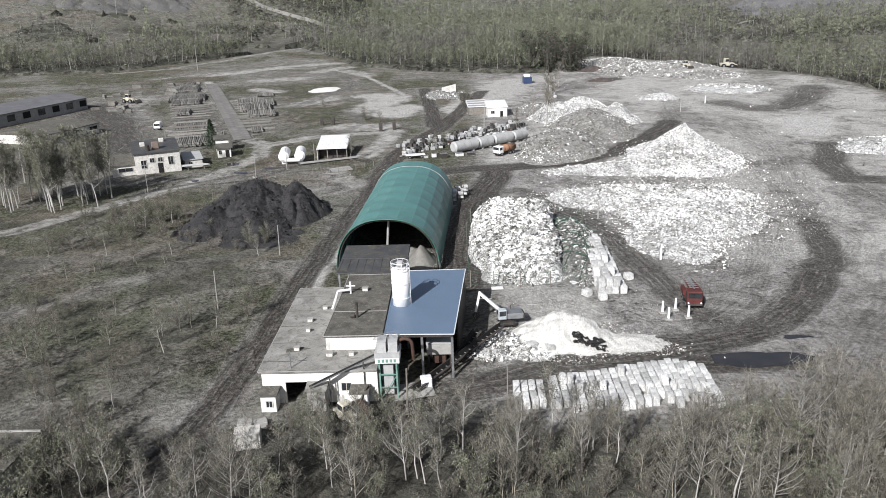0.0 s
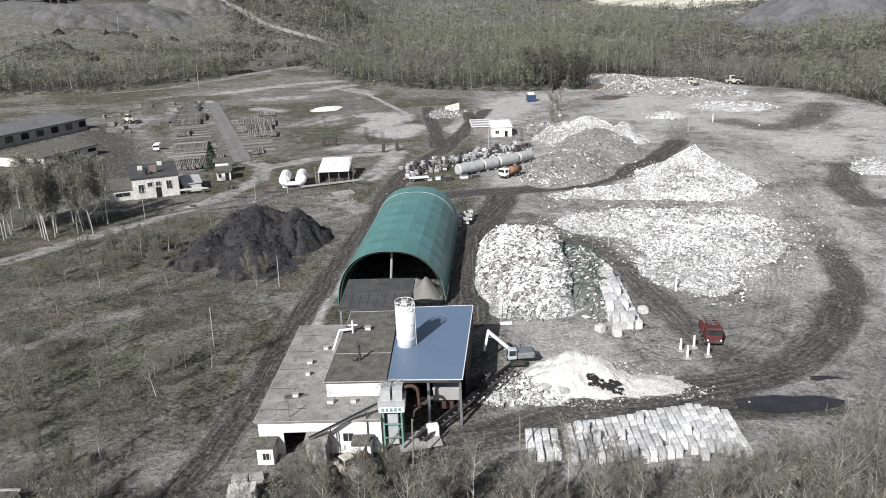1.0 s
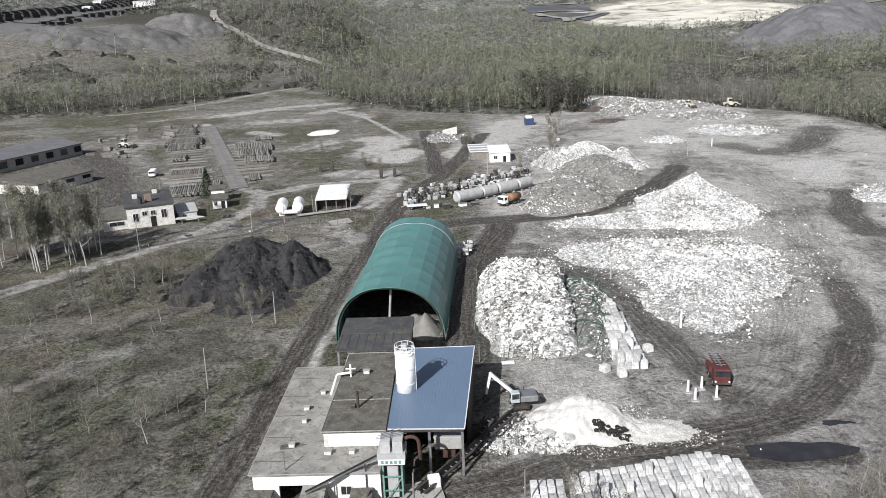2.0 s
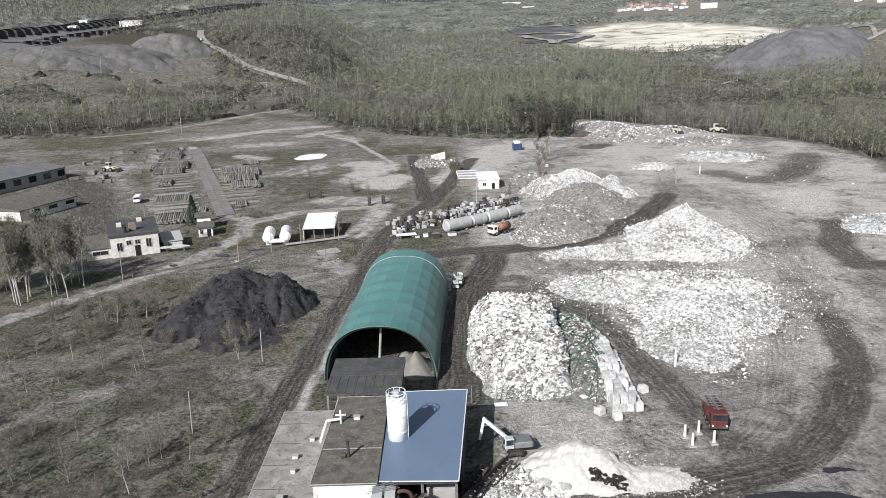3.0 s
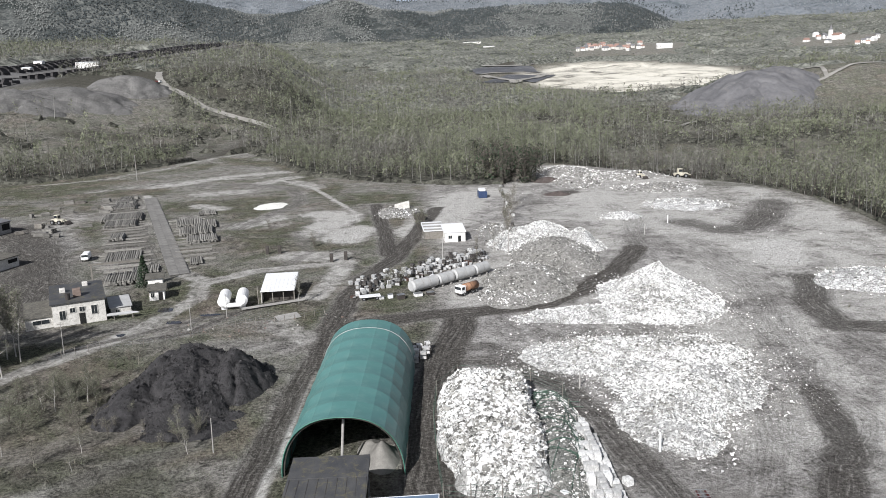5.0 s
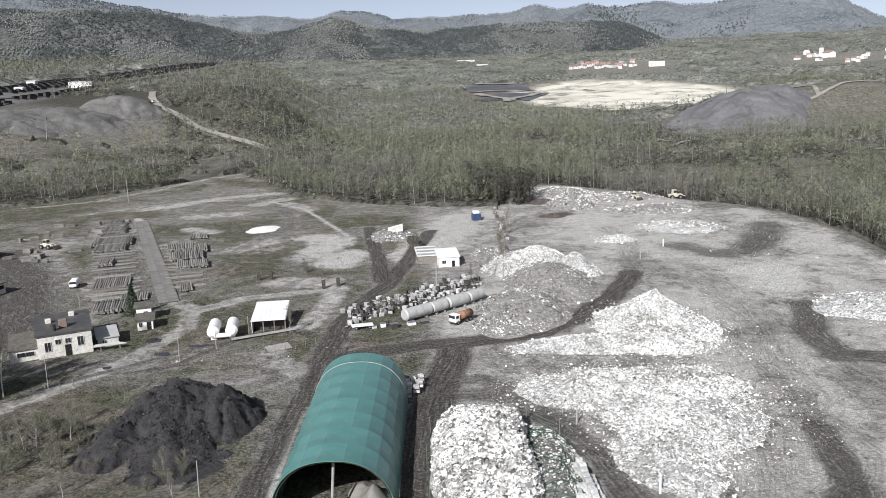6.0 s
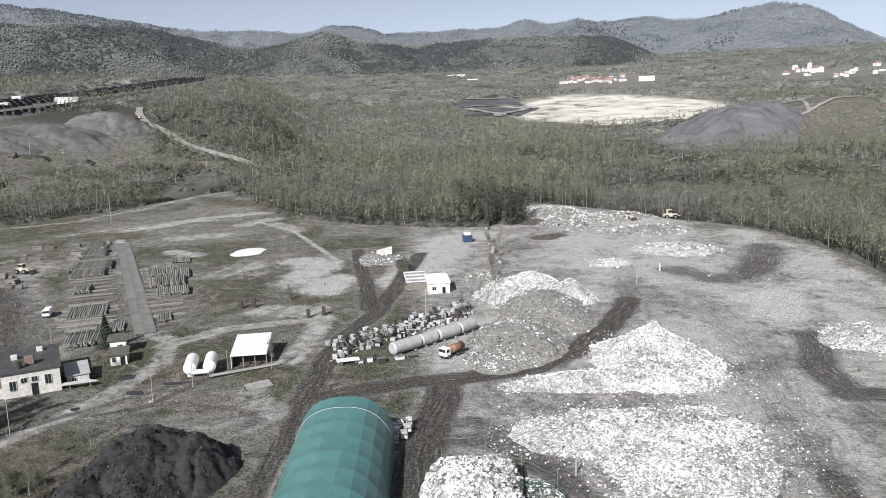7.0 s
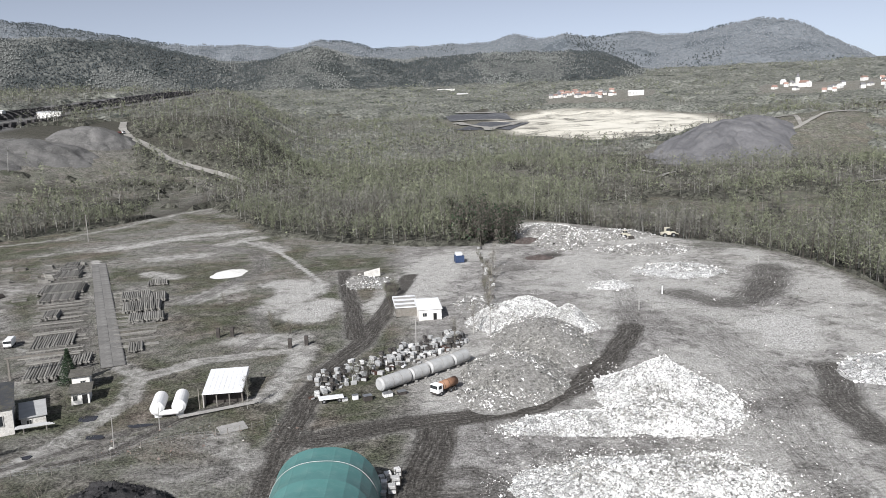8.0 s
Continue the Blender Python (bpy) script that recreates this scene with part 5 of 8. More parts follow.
CO = [(-30, 28, 11, 14.5, 7.6, 1.5), (-35, 20, 8, 10, 5.2, 1.4), (-27, 17, 7.5, 9, 5.2, 1.35), (-21, 27, 7.5, 10, 6.6, 1.5), (-25, 12, 8, 6.5, 1.2, 1.3)]
FL = [(95, 300, 16, 22, 3.0, 1.5), (118, 276, 22, 16, 2.4, 1.5), (92, 262, 12, 20, 2.4, 1.4), (124, 235, 18, 14, 1.8, 1.5)]
FR = [(126, 75, 14, 13, 2.2, 1.4), (120, 190, 16, 14, 1.2, 1.5), (88, 169, 8, 6, 2.2, 1.2)]
heap("waste_mound", "tall cone of white plastic waste", M_HEAPWHITE, W1, 201, 0.5, 0.6, 3.5)
heap("waste_mound", "broad low heap of white plastic waste", M_HEAPWHITE, W2, 211, 0.5, 0.8, 4)
heap("waste_mound", "rounded grey heap of mixed crushed waste", M_HEAPGREY, GP, 221, 0.7, 0.5, 4)
heap("waste_mound", "white waste tipped on the grey heap's crest", M_HEAPWHITE, WT, 231, 0.7, 0.5, 4)
heap("netted_waste_mound", "high flat-topped heap of white waste under netting", M_HEAPWHITE, NP, 241, 0.36, 0.95, 2.0)
heap("netted_waste_mound", "lower shoulder of waste under dark sagging netting", M_NETDARK, ND, 245, 0.45, 0.5, 2.4)
heap("wood_chip_mound", "pale rough cone of wood chip with a low tail", M_CHIP, CH, 251, 0.22, 0.5, 0.9)
heap("coal_mound", "black coal spoil heap with gullied flanks", M_COAL, CO, 261, 0.3, 1.05, 3.4)
for lobe in FL:
    heap("rubble_mound", "low spread mound of pale rubble", M_HEAPGREY, [lobe], 271, 1.0, 0.5, 4)
for lobe in FR:
    heap("rubble_mound", "low pale rubble tipped near the plateau's rim", M_HEAPWHITE, [lobe], 281, 0.9, 0.4, 4)
scraps("coal_lumps", "loose black coal lumps over the spoil heap", M_COALBIT, CO, 261, 16000, 0.1, 1.05, 3.4, 0.12, 1.15)
scraps("plastic_scrap", "loose white plastic scrap over the tall heap", M_LITTER, W1, 201, 36000, 0.13, crumpled=True, knob=0.6, lump=3.5, second=M_GREYLITTER, share=0.12, floor_too=0.22, spread=1.25)
scraps("plastic_scrap", "loose white plastic scrap over the broad heap", M_LITTER, W2, 211, 44000, 0.13, crumpled=True, knob=0.8, lump=4, second=M_GREYLITTER, share=0.26, floor_too=0.4, spread=1.3)
scraps("mixed_scrap", "grey crushed scrap over the rounded heap", M_GREYLITTER, GP, 221, 30000, 0.14, lump=4, second=M_LITTER, share=0.05, floor_too=0.05, spread=1.05)
scraps("plastic_scrap", "white scrap on the heap's crest", M_LITTER, WT, 231, 24000, 0.11, lump=4, second=M_GREYLITTER, share=0.15)
scraps("plastic_scrap", "white film and sacks over the netted heap", M_LITTER, NP, 241, 32000, 0.18, 0.95, 2.0, 0.03, 1.03, second=M_GREYLITTER, share=0.34, crumpled=True)
scraps("mixed_scrap", "grey film and scraps caught in the netting", M_GREYLITTER, ND, 245, 9000, 0.12, 0.5, 2.4, 0.0, 1.0, second=M_LITTER, share=0.35)
scraps("mixed_scrap", "pale rubble pieces on the far heaps", M_LITTER, FL, 271, 20000, 0.24, lump=4, floor_too=0.3, spread=1.25, second=M_GREYLITTER, share=0.5)
scraps("mixed_scrap", "pale scrap near the plateau's rim", M_LITTER, FR, 281, 7000, 0.17, lump=4, floor_too=0.3, spread=1.2, second=M_GREYLITTER, share=0.3)
YARD = [(60, 40, 30, 30, 0.0, 1.0), (30, -30, 16, 16, 0.0, 1.0), (85, 60, 25, 40, 0.0, 1.0), (18, -40, 8, 8, 0.0, 1.0), (100, 200, 40, 70, 0.0, 1.0), (130, 110, 30, 50, 0.0, 1.0)]
scraps("strewn_litter", "white litter strewn over the yard", M_LITTER, YARD, 291, 12000, 0.07, floor_too=0.75, second=M_GREYLITTER, share=0.55)
SANDIN = [(6.0, -3.4, 2.5, 4.2, 2.9, 1.0), (4.6, -0.5, 2.2, 3.0, 1.6, 1.2)]
heap("sand_mound", "pale grey sand heaped inside the green hall", M_SANDGREY, SANDIN, 293, 0.3, 0.5, 1.6)
FADE = [(74, 40, 9, 32, 0.0, 1.0), (66, 20, 12, 16, 0.0, 1.0), (79, 72, 8, 20, 0.0, 1.0), (42, 44, 12, 6, 0.0, 1.0), (46, 20, 10, 20, 0.0, 1.0), (60, 46, 22, 4, 0.0, 1.0)]
scraps("strewn_litter", "white litter thinning out beside the heaps", M_LITTER, FADE, 292, 24000, 0.06, floor_too=1.0, second=M_GREYLITTER, share=0.5)
CHIPTAIL = [(33.0, -36.4, 5.5, 2.4, 0.0, 1.0), (27, -34.5, 8, 5.4, 0.0, 1.0), (36.5, -37.5, 3.5, 1.6, 0.0, 1.0)]
scraps("strewn_chips", "pale wood chips strewn round the mound", M_CHIP, CHIPTAIL, 294, 12000, 0.05, floor_too=1.0)
HOPPER = [(19.5, -35.0, 3.6, 2.6, 0.9, 1.2), (16.5, -37.5, 3.0, 2.0, 0.5, 1.2), (21.0, -38.0, 3.0, 1.5, 0.6, 1.2)]
heap("scrap_mound", "low heap of torn plastic beside the conveyor", M_HEAPWHITE, HOPPER, 295, 0.35, 0.4, 1.5)
scraps("plastic_scrap", "torn white plastic beside the conveyor", M_LITTER, HOPPER, 295, 4500, 0.17, second=M_GREYLITTER, share=0.12, floor_too=0.35, spread=1.3)
for x, y, rx, ry, h in ((80, 269, 9, 7, 2.0), (76, 227, 6, 5, 1.6), (112, 237, 4, 4, 1.0), (66, 286, 8, 7, 2.4)):
    heap("debris_mound", "low dark mound of burnt debris on the plateau", M_DEBRIS, [(x, y, rx, ry, h, 1.3)], 298, 0.7, 0.5, 3)
RUIN = [(4, 197, 5, 12, 1.0, 1.2), (11, 194, 5, 10, 0.9, 1.2), (40, 150, 5, 14, 0.5, 1.3)]
for lobe in RUIN:
    heap("rubble_mound", "demolition rubble beside the track", M_HEAPGREY, [lobe], 297, 0.7, 0.5, 2)
scraps("mixed_scrap", "pale rubble pieces beside the track", M_LITTER, RUIN, 297, 4000, 0.2, second=M_GREYLITTER, share=0.5, floor_too=0.5, spread=1.4)
RIM = [(-22, 62, 16, 7, 0.0, 1.0), (-30, 56, 10, 6, 0.0, 1.0)]
scraps("brick_rubble", "reddish brick rubble and boards by the road", M_BRICK, RIM, 299, 900, 0.1, floor_too=0.6, second=M_GREYLITTER, share=0.4)


# netting over the east side of the heap, on posts
def netting():
    nt = thing("heap_netting", "sagging dark netting on posts around the white heap", "netting", pose(24, 0, 0))
    pts = [(14.0, -15.5), (17.5, -15.8), (21.5, -15.8), (26, -16.4), (30.5, -19.5), (32.0, -13), (33.0, -6), (34.0, 1), (35.0, 8), (35.5, 15), (31, 21), (24, 24.5), (18.5, 25), (14.5, 18), (13.6, 8), (13.6, -4)]
    for x, y in pts:
        b = BM()
        tube(b, (x - 24, y, 0), (x - 24, y, 2.7), 0.07, seg=6)
        part("post", b, M_WOOD, nt)
    for (ax, ay), (bx, by) in zip(pts, pts[1:] + pts[:1]):
        for z in (0.5, 1.1, 1.7, 2.5):
            b = BM()
            mx, my = (ax + bx) / 2 - 24, (ay + by) / 2
            sweep(b, [(ax - 24, ay, z), (mx, my, z - 0.2), (bx - 24, by, z)], 0.025, 4)
            part("wire", b, M_NET, nt)
    rs = random.Random(5)
    for k in range(44):
        x, y = rs.uniform(28, 34.5), rs.uniform(-12, 14)
        b = BM()
        line = []
        a = rs.uniform(-0.6, 0.6) + (math.pi / 2 if k % 2 else 0)
        for j in range(9):
            px, py = x + (j - 4) * 0.9 * math.cos(a), y + (j - 4) * 0.9 * math.sin(a)
            z = max(float(heap_z(np.array([px]), np.array([py]), ND, 245, 0.5, 2.4)[0]), 0.0) + gz(px, py) + 0.3
            line.append((px - 24, py, z))
        sweep(b, line, 0.05, 4)
        part("net_strand", b, M_NET, nt)
    return nt


netting()


# ---- bales ----
def bale_mesh(seed):
    bm = BM()
    bmesh.ops.create_cube(bm, size=1.0)
    bmesh.ops.subdivide_edges(bm, edges=bm.edges[:], cuts=2, use_grid_fill=True)
    rs = random.Random(seed)
    for v in bm.verts:
        v.co = Vector(v.co) * (1.0 - 0.05 * max(0, v.co.length - 0.62) / 0.25)
        v.co += Vector((rs.uniform(-1, 1), rs.uniform(-1, 1), rs.uniform(-1, 1))) * 0.03
        v.co.z += 0.5
    me = bpy.data.meshes.new("bale")
    bm.to_mesh(me)
    bm.free()
    me.materials.append(M_BALE)
    return me


BALES = [bale_mesh(k) for k in range(6)]


def bale(x, y, z, sx, sy, sz, turn, group, label):
    ob = new("waste_bale", random.choice(BALES))
    ob.matrix_basis = pose(x, y, z, 0, 0, turn) @ Matrix.Diagonal((sx, sy, sz, 1))
    return tagged(ob, label, "bale", group)


random.seed(11)
for i in range(26):
    x = 18.7 + i * 0.87
    front = -51.9 if i < 4 else -52.8 + 0.04 * max(0, i - 12)
    back = -47.0 if i < 4 else min(-46.2 + 0.22 * (i - 4), -42.6 if i < 13 else -41.7 - 0.42 * max(0, i - 20))
    if i == 4:
        continue
    n = int((back - front) / 1.2)
    col_top = random.uniform(0.98, 1.16)
    for j in range(n):
        if random.random() < (0.3 if i in (13, 14) and j < 3 else 0.04 + 0.2 * (j > 4)):
            continue
        y = back - j * 1.2
        tall = col_top * random.uniform(0.94, 1.06)
        bale(x + random.uniform(-0.05, 0.05), y + random.uniform(-0.06, 0.06), gz(x, y) - 0.08, 0.74, 1.16, tall, random.uniform(-4, 4), "bales in rows", "film-wrapped white waste bale in a long row")
        if random.random() < 0.05 and j < n - 1:
            bale(x + random.uniform(-0.1, 0.1), y + random.uniform(-0.1, 0.1), gz(x, y) - 0.12 + tall, 0.72, 1.05, tall * 0.9, random.uniform(-10, 10), "bales in rows", "film-wrapped white waste bale lying on another")
for i in range(4):
    for j in range(15):
        x, y = 33.6 + i * 1.05 - 0.03 * j, 1.5 - j * 1.45
        if (i == 3 and j < 2) or random.random() < 0.08:
            continue
        up = 2 if i < 3 and random.random() < 0.7 else 1
        for k in range(up):
            bale(x + random.uniform(-0.1, 0.1), y + random.uniform(-0.1, 0.1), gz(x, y) - 0.06 + 1.18 * k, 1.0, 1.25, 1.2, random.uniform(-6, 6), "bales beside the netting", "white waste bale stacked beside the netted heap")
for x, y, a in ((38.3, -13.6, 20), (31.0, -19.6, 35), (33.0, -21.2, 10), (21.5, -36.6, 30), (17.2, -33.0, 60), (23.6, -37.2, 15)):
    bale(x, y, gz(x, y) - 0.05, 1.1, 1.2, 0.95, a, "loose bales", "single white bale lying loose on the yard")
for k, (x, y, w, d, a) in enumerate(((29.6, -11.6, 1.6, 0.9, 10), (30.6, -13.0, 1.0, 2.0, 5), (30.0, -14.6, 1.4, 1.0, 25), (27.2, -12.8, 0.9, 1.2, 40), (18.0, -16.4, 1.8, 0.8, 4))):
    b = BM()
    box(b, -w / 2, -d / 2, 0, w / 2, d / 2, 0.22, 0.04)
    ob = part("foam_board", b, M_SHEET, None)
    ob.matrix_basis = pose(x, y, gz(x, y), 0, 0, a)
    tagged(ob, "white foam board lying on the yard", "board", "foam boards")


# tyres and black film on the chip heap's foot
def tyre_heap():
    t = thing("tyre_heap", "black heap of old tyres on the wood chip", "tyres", pose(28.5, -36.9, 0))
    rs = random.Random(3)
    ring = BM()
    n1, n2 = 12, 6
    rr = [[ring.verts.new(((0.34 + 0.13 * math.cos(2 * math.pi * j / n2)) * math.cos(2 * math.pi * i / n1), (0.34 + 0.13 * math.cos(2 * math.pi * j / n2)) * math.sin(2 * math.pi * i / n1), 0.13 * math.sin(2 * math.pi * j / n2))) for j in range(n2)] for i in range(n1)]
    for i in range(n1):
        for j in range(n2):
            ring.faces.new((rr[i][j], rr[(i + 1) % n1][j], rr[(i + 1) % n1][(j + 1) % n2], rr[i][(j + 1) % n2]))
    first = part("tyre", ring, M_TYRE, t, smooth_shade=True)
    for k in range(75):
        o = first if k == 0 else new("tyre", first.data)
        o.parent = t
        x, y = rs.uniform(-1.9, 2.0), rs.uniform(-0.55, 0.55)
        y -= 0.22 * x
        base = max(float(heap_z(np.array([x + 28.5]), np.array([y - 36.9]), CH, 251, 0.5, 0.9)[0]), 0)
        o.matrix_basis = pose(x, y, base + 0.1 + rs.uniform(0, 0.2), rs.uniform(-35, 35), rs.uniform(-35, 35), 0) @ Matrix.Scale(0.56, 4)
    return t


tyre_heap()


def puddle(x, y, rx, ry, seed):
    b = BM()
    rs = random.Random(seed)
    k = 44
    pts = []
    for i in range(k):
        a = 2 * math.pi * i / k
        r = 0.96 + 0.07 * math.sin(2 * a + seed) + 0.08 * math.sin(3 * a + seed) + 0.05 * math.sin(7 * a + 2 * seed) + rs.uniform(-0.04, 0.04)
        pts.append((rx * r * math.cos(a), ry * r * math.sin(a)))
    hz = max(gz(x + px, y + py) for px, py in pts) + 0.02
    solid(b, pts, -0.3, 0.0)
    ob = part("puddle", b, M_WATER, None)
    ob.location = (x, y, hz - 0.05)
    return tagged(ob, "dark shallow puddle on the dirt track", "puddle", "puddles", "structure")


for k, (x, y, rx, ry) in enumerate(((48.4, -40.6, 6.0, 2.1), (55.4, -34.8, 1.9, 0.8), (-48.5, 76.5, 1.9, 2.4), (-44.0, 66.0, 2.6, 1.0), (-53.0, 58.5, 1.2, 0.9), (-57.5, 54.5, 1.3, 0.8), (-36.5, 70.5, 2.6, 0.9))):
    puddle(x, y, rx, ry, k + 1)


# ---- vehicles ----
def wheel(parent, x, y, r, w=0.3):
    b = BM()
    tube(b, (x - w / 2, y, r), (x + w / 2, y, r), r, seg=16)
    wh = part("wheel", b, M_TYRE, parent)
    b = BM()
    tube(b, (x - w / 2 - 0.02, y, r), (x + w / 2 + 0.02, y, r), r * 0.5, seg=10)
    part("rim", b, M_STEEL, wh)


def material_handler():
    e = thing("material_handler", "white wheeled material handler with a raised boom", "excavator", pose(18.6, -29.0, 0, 0, 0, 8) @ Matrix.Scale(0.82, 4))
    for x in (-1.0, 1.0):
        for y in (-1.3, 1.3):
            wheel(e, x, y, 0.55, 0.45)
    b = BM()
    box(b, -0.9, -1.9, 0.5, 0.9, 1.9, 1.0, 0.08)
    part("chassis", b, M_DARKSTEEL, e)
    b = BM()
    tube(b, (0, 0, 1.0), (0, 0, 1.3), 0.7, seg=16)
    part("turntable", b, M_DARKSTEEL, e)
    b = BM()
    box(b, 0.0, -1.3, 1.3, 2.7, 1.2, 2.3, 0.12)
    part("engine_body", b, M_STEEL, e)
    b = BM()
    box(b, 2.3, -1.2, 1.25, 3.0, 1.1, 2.1, 0.15)
    part("counterweight", b, M_DARKSTEEL, e)
    b = BM()
    box(b, -1.5, -1.3, 1.3, -0.1, -0.1, 3.0, 0.12)
    cab = part("cab", b, M_PALESTEEL, e)
    for box_ in ((-1.52, -1.15, 2.0, -1.505, -0.25, 2.85), (-1.35, -1.325, 2.0, -0.25, -1.305, 2.85), (-1.35, -0.095, 2.0, -0.25, -0.08, 2.85)):
        g_ = BM()
        box(g_, *box_)
        part("window", g_, M_GLASS, cab)
    b = BM()
    bar(b, (-0.3, 0.5, 1.8), (-4.3, 0.9, 5.6), 0.45, 0.6)
    part("boom", b, M_SILO, e)
    b = BM()
    bar(b, (-4.2, 0.9, 5.7), (-4.9, 1.0, 2.2), 0.35, 0.45)
    part("stick", b, M_SILO, e)
    b = BM()
    tube(b, (-0.9, 0.5, 1.7), (-2.6, 0.7, 3.7), 0.11, seg=8)
    part("ram", b, M_STEEL, e)
    b = BM()
    tube(b, (-2.2, 0.75, 4.4), (-4.5, 0.95, 4.5), 0.09, seg=8)
    part("ram", b, M_STEEL, e)
    for k in range(5):
        a = 2 * math.pi * k / 5
        b = BM()
        bar(b, (-4.9, 1.0, 2.2), (-4.9 + 0.6 * math.cos(a), 1.0 + 0.6 * math.sin(a), 1.5), 0.14)
        bar(b, (-4.9 + 0.6 * math.cos(a), 1.0 + 0.6 * math.sin(a), 1.5), (-4.9 + 0.2 * math.cos(a), 1.0 + 0.2 * math.sin(a), 0.9), 0.12)
        part("grab_claw", b, M_DARKSTEEL, e)
    b = BM()
    tube(b, (0.9, 0.9, 2.3), (0.9, 0.9, 2.9), 0.08, seg=8)
    part("exhaust", b, M_DARKSTEEL, e)
    return e


material_handler()


def lorry(label, m, cab_mat, load, length=6.6, width=2.3, flat=False):
    t = thing("lorry", label, "lorry", m)
    for y in (-length * 0.34, length * 0.12, length * 0.32):
        for x in (-width / 2 + 0.15, width / 2 - 0.15):
            wheel(t, x, y, 0.5, 0.3)
    b = BM()
    box(b, -0.45, -length / 2 + 0.2, 0.55, 0.45, length / 2, 0.85, 0.03)
    part("chassis", b, M_DARKSTEEL, t)
    y0 = -length / 2
    b = BM()
    box(b, -width / 2, y0, 0.7, width / 2, y0 + 1.7, 2.6, 0.14)
    cab = part("cab", b, cab_mat, t)
    for bx in ((-width / 2 + 0.15, y0 - 0.02, 1.65, width / 2 - 0.15, y0 - 0.005, 2.4), (-width / 2 - 0.015, y0 + 0.25, 1.65, -width / 2 - 0.003, y0 + 1.2, 2.35), (width / 2 + 0.003, y0 + 0.25, 1.65, width / 2 + 0.015, y0 + 1.2, 2.35)):
        w = BM()
        box(w, *bx)
        part("window", w, M_GLASS, cab)
    b = BM()
    box(b, -width / 2, y0 - 0.12, 0.55, width / 2, y0, 0.85, 0.04)
    part("bumper", b, M_DARKSTEEL, t)
    for x in (-0.85, 0.85):
        b = BM()
        tube(b, (x, y0 - 0.14, 0.98), (x, y0 - 0.01, 0.98), 0.12, seg=10)
        part("headlight", b, M_SHEET, t)
    if load == "tank":
        b = BM()
        tube(b, (0, y0 + 2.0, 1.75), (0, length / 2, 1.75), 0.98, seg=20)
        part("tank", b, M_ORANGE, t, smooth_shade=True)
        for y in (y0 + 2.4, 0.6, length / 2 - 0.5):
            b = BM()
            tube(b, (0, y, 1.75), (0, y + 0.08, 1.75), 1.02, seg=20)
            part("band", b, M_DARKSTEEL, t)
    else:
        b = BM()
        box(b, -width / 2, y0 + 1.9, 0.9, width / 2, length / 2, 1.15, 0.03)
        part("deck", b, M_RED, t)
        for x in (-0.75, 0.0, 0.75):
            b = BM()
            bar(b, (x, y0 + 1.0, 2.75), (x * 0.7, length / 2 + 0.8, 2.2), 0.16)
            part("mast_beam", b, M_RED if x else M_STEEL, t)
        for k in range(6):
            b = BM()
            y = y0 + 1.4 + k * 0.9
            bar(b, (-0.75, y, 2.72 - k * 0.07), (0.75, y, 2.72 - k * 0.07), 0.08)
            part("rung", b, M_STEEL, t)
        for x in (-1.0, 1.0):
            b = BM()
            box(b, x - 0.25, y0 + 2.3, 1.16, x + 0.25, length / 2 - 0.6, 1.9, 0.05)
            part("locker", b, M_RED, t)
    return t


lorry("old red lorry with a folded steel mast", pose(45.2, -23.0, 0, 0, 0, -6), M_RED, "mast", 5.2, 2.1)
lorry("small tanker lorry with white cab and orange tank", pose(24.6, 78.6, 0, 0, 0, -48), M_SILO, "tank", 6.6, 2.3)


def dozer(label, m, s=1.0):
    d = thing("wheel_loader", label, "loader", m @ Matrix.Scale(s, 4))
    for x in (-1.1, 1.1):
        for y in (-1.4, 1.4):
            wheel(d, x, y, 0.75, 0.5)
    b = BM()
    box(b, -0.9, -2.3, 0.8, 0.9, 2.0, 1.7, 0.1)
    part("body", b, M_YELLOW, d)
    b = BM()
    box(b, -0.75, -0.5, 1.7, 0.75, 0.9, 3.1, 0.1)
    cab = part("cab", b, M_YELLOW, d)
    for bx in ((-0.65, -0.525, 2.1, 0.65, -0.505, 2.9), (-0.775, -0.4, 2.1, -0.755, 0.8, 2.9), (0.755, -0.4, 2.1, 0.775, 0.8, 2.9)):
        w = BM()
        box(w, *bx)
        part("window", w, M_GLASS, cab)
    b = BM()
    for x in (-0.6, 0.6):
        bar(b, (x, -1.8, 1.6), (x, -3.6, 0.8), 0.2)
    part("lift_arm", b, M_YELLOW, d)
    b = BM()
    solid(b, [(-1.3, -4.5), (1.3, -4.5), (1.3, -3.5), (-1.3, -3.5)], 0.05, [0.3, 0.3, 1.2, 1.2])
    part("bucket", b, M_DARKSTEEL, d)
    return d


dozer("dusty yellow wheel loader parked by the factory front", pose(0.2, -53.2, 0, 0, 0, 40), 0.8)
dozer("pale loader working on the far rim", pose(144.5, 266, gz(144.5, 266), 0, 0, 95), 1.5)
dozer("small pale loader on the far rubble", pose(124.5, 266, gz(124.5, 266), 0, 0, 20), 1.1)
dozer("yellow loader in the log yard", pose(-127, 200, gz(-127, 200), 0, 0, 70), 1.2)


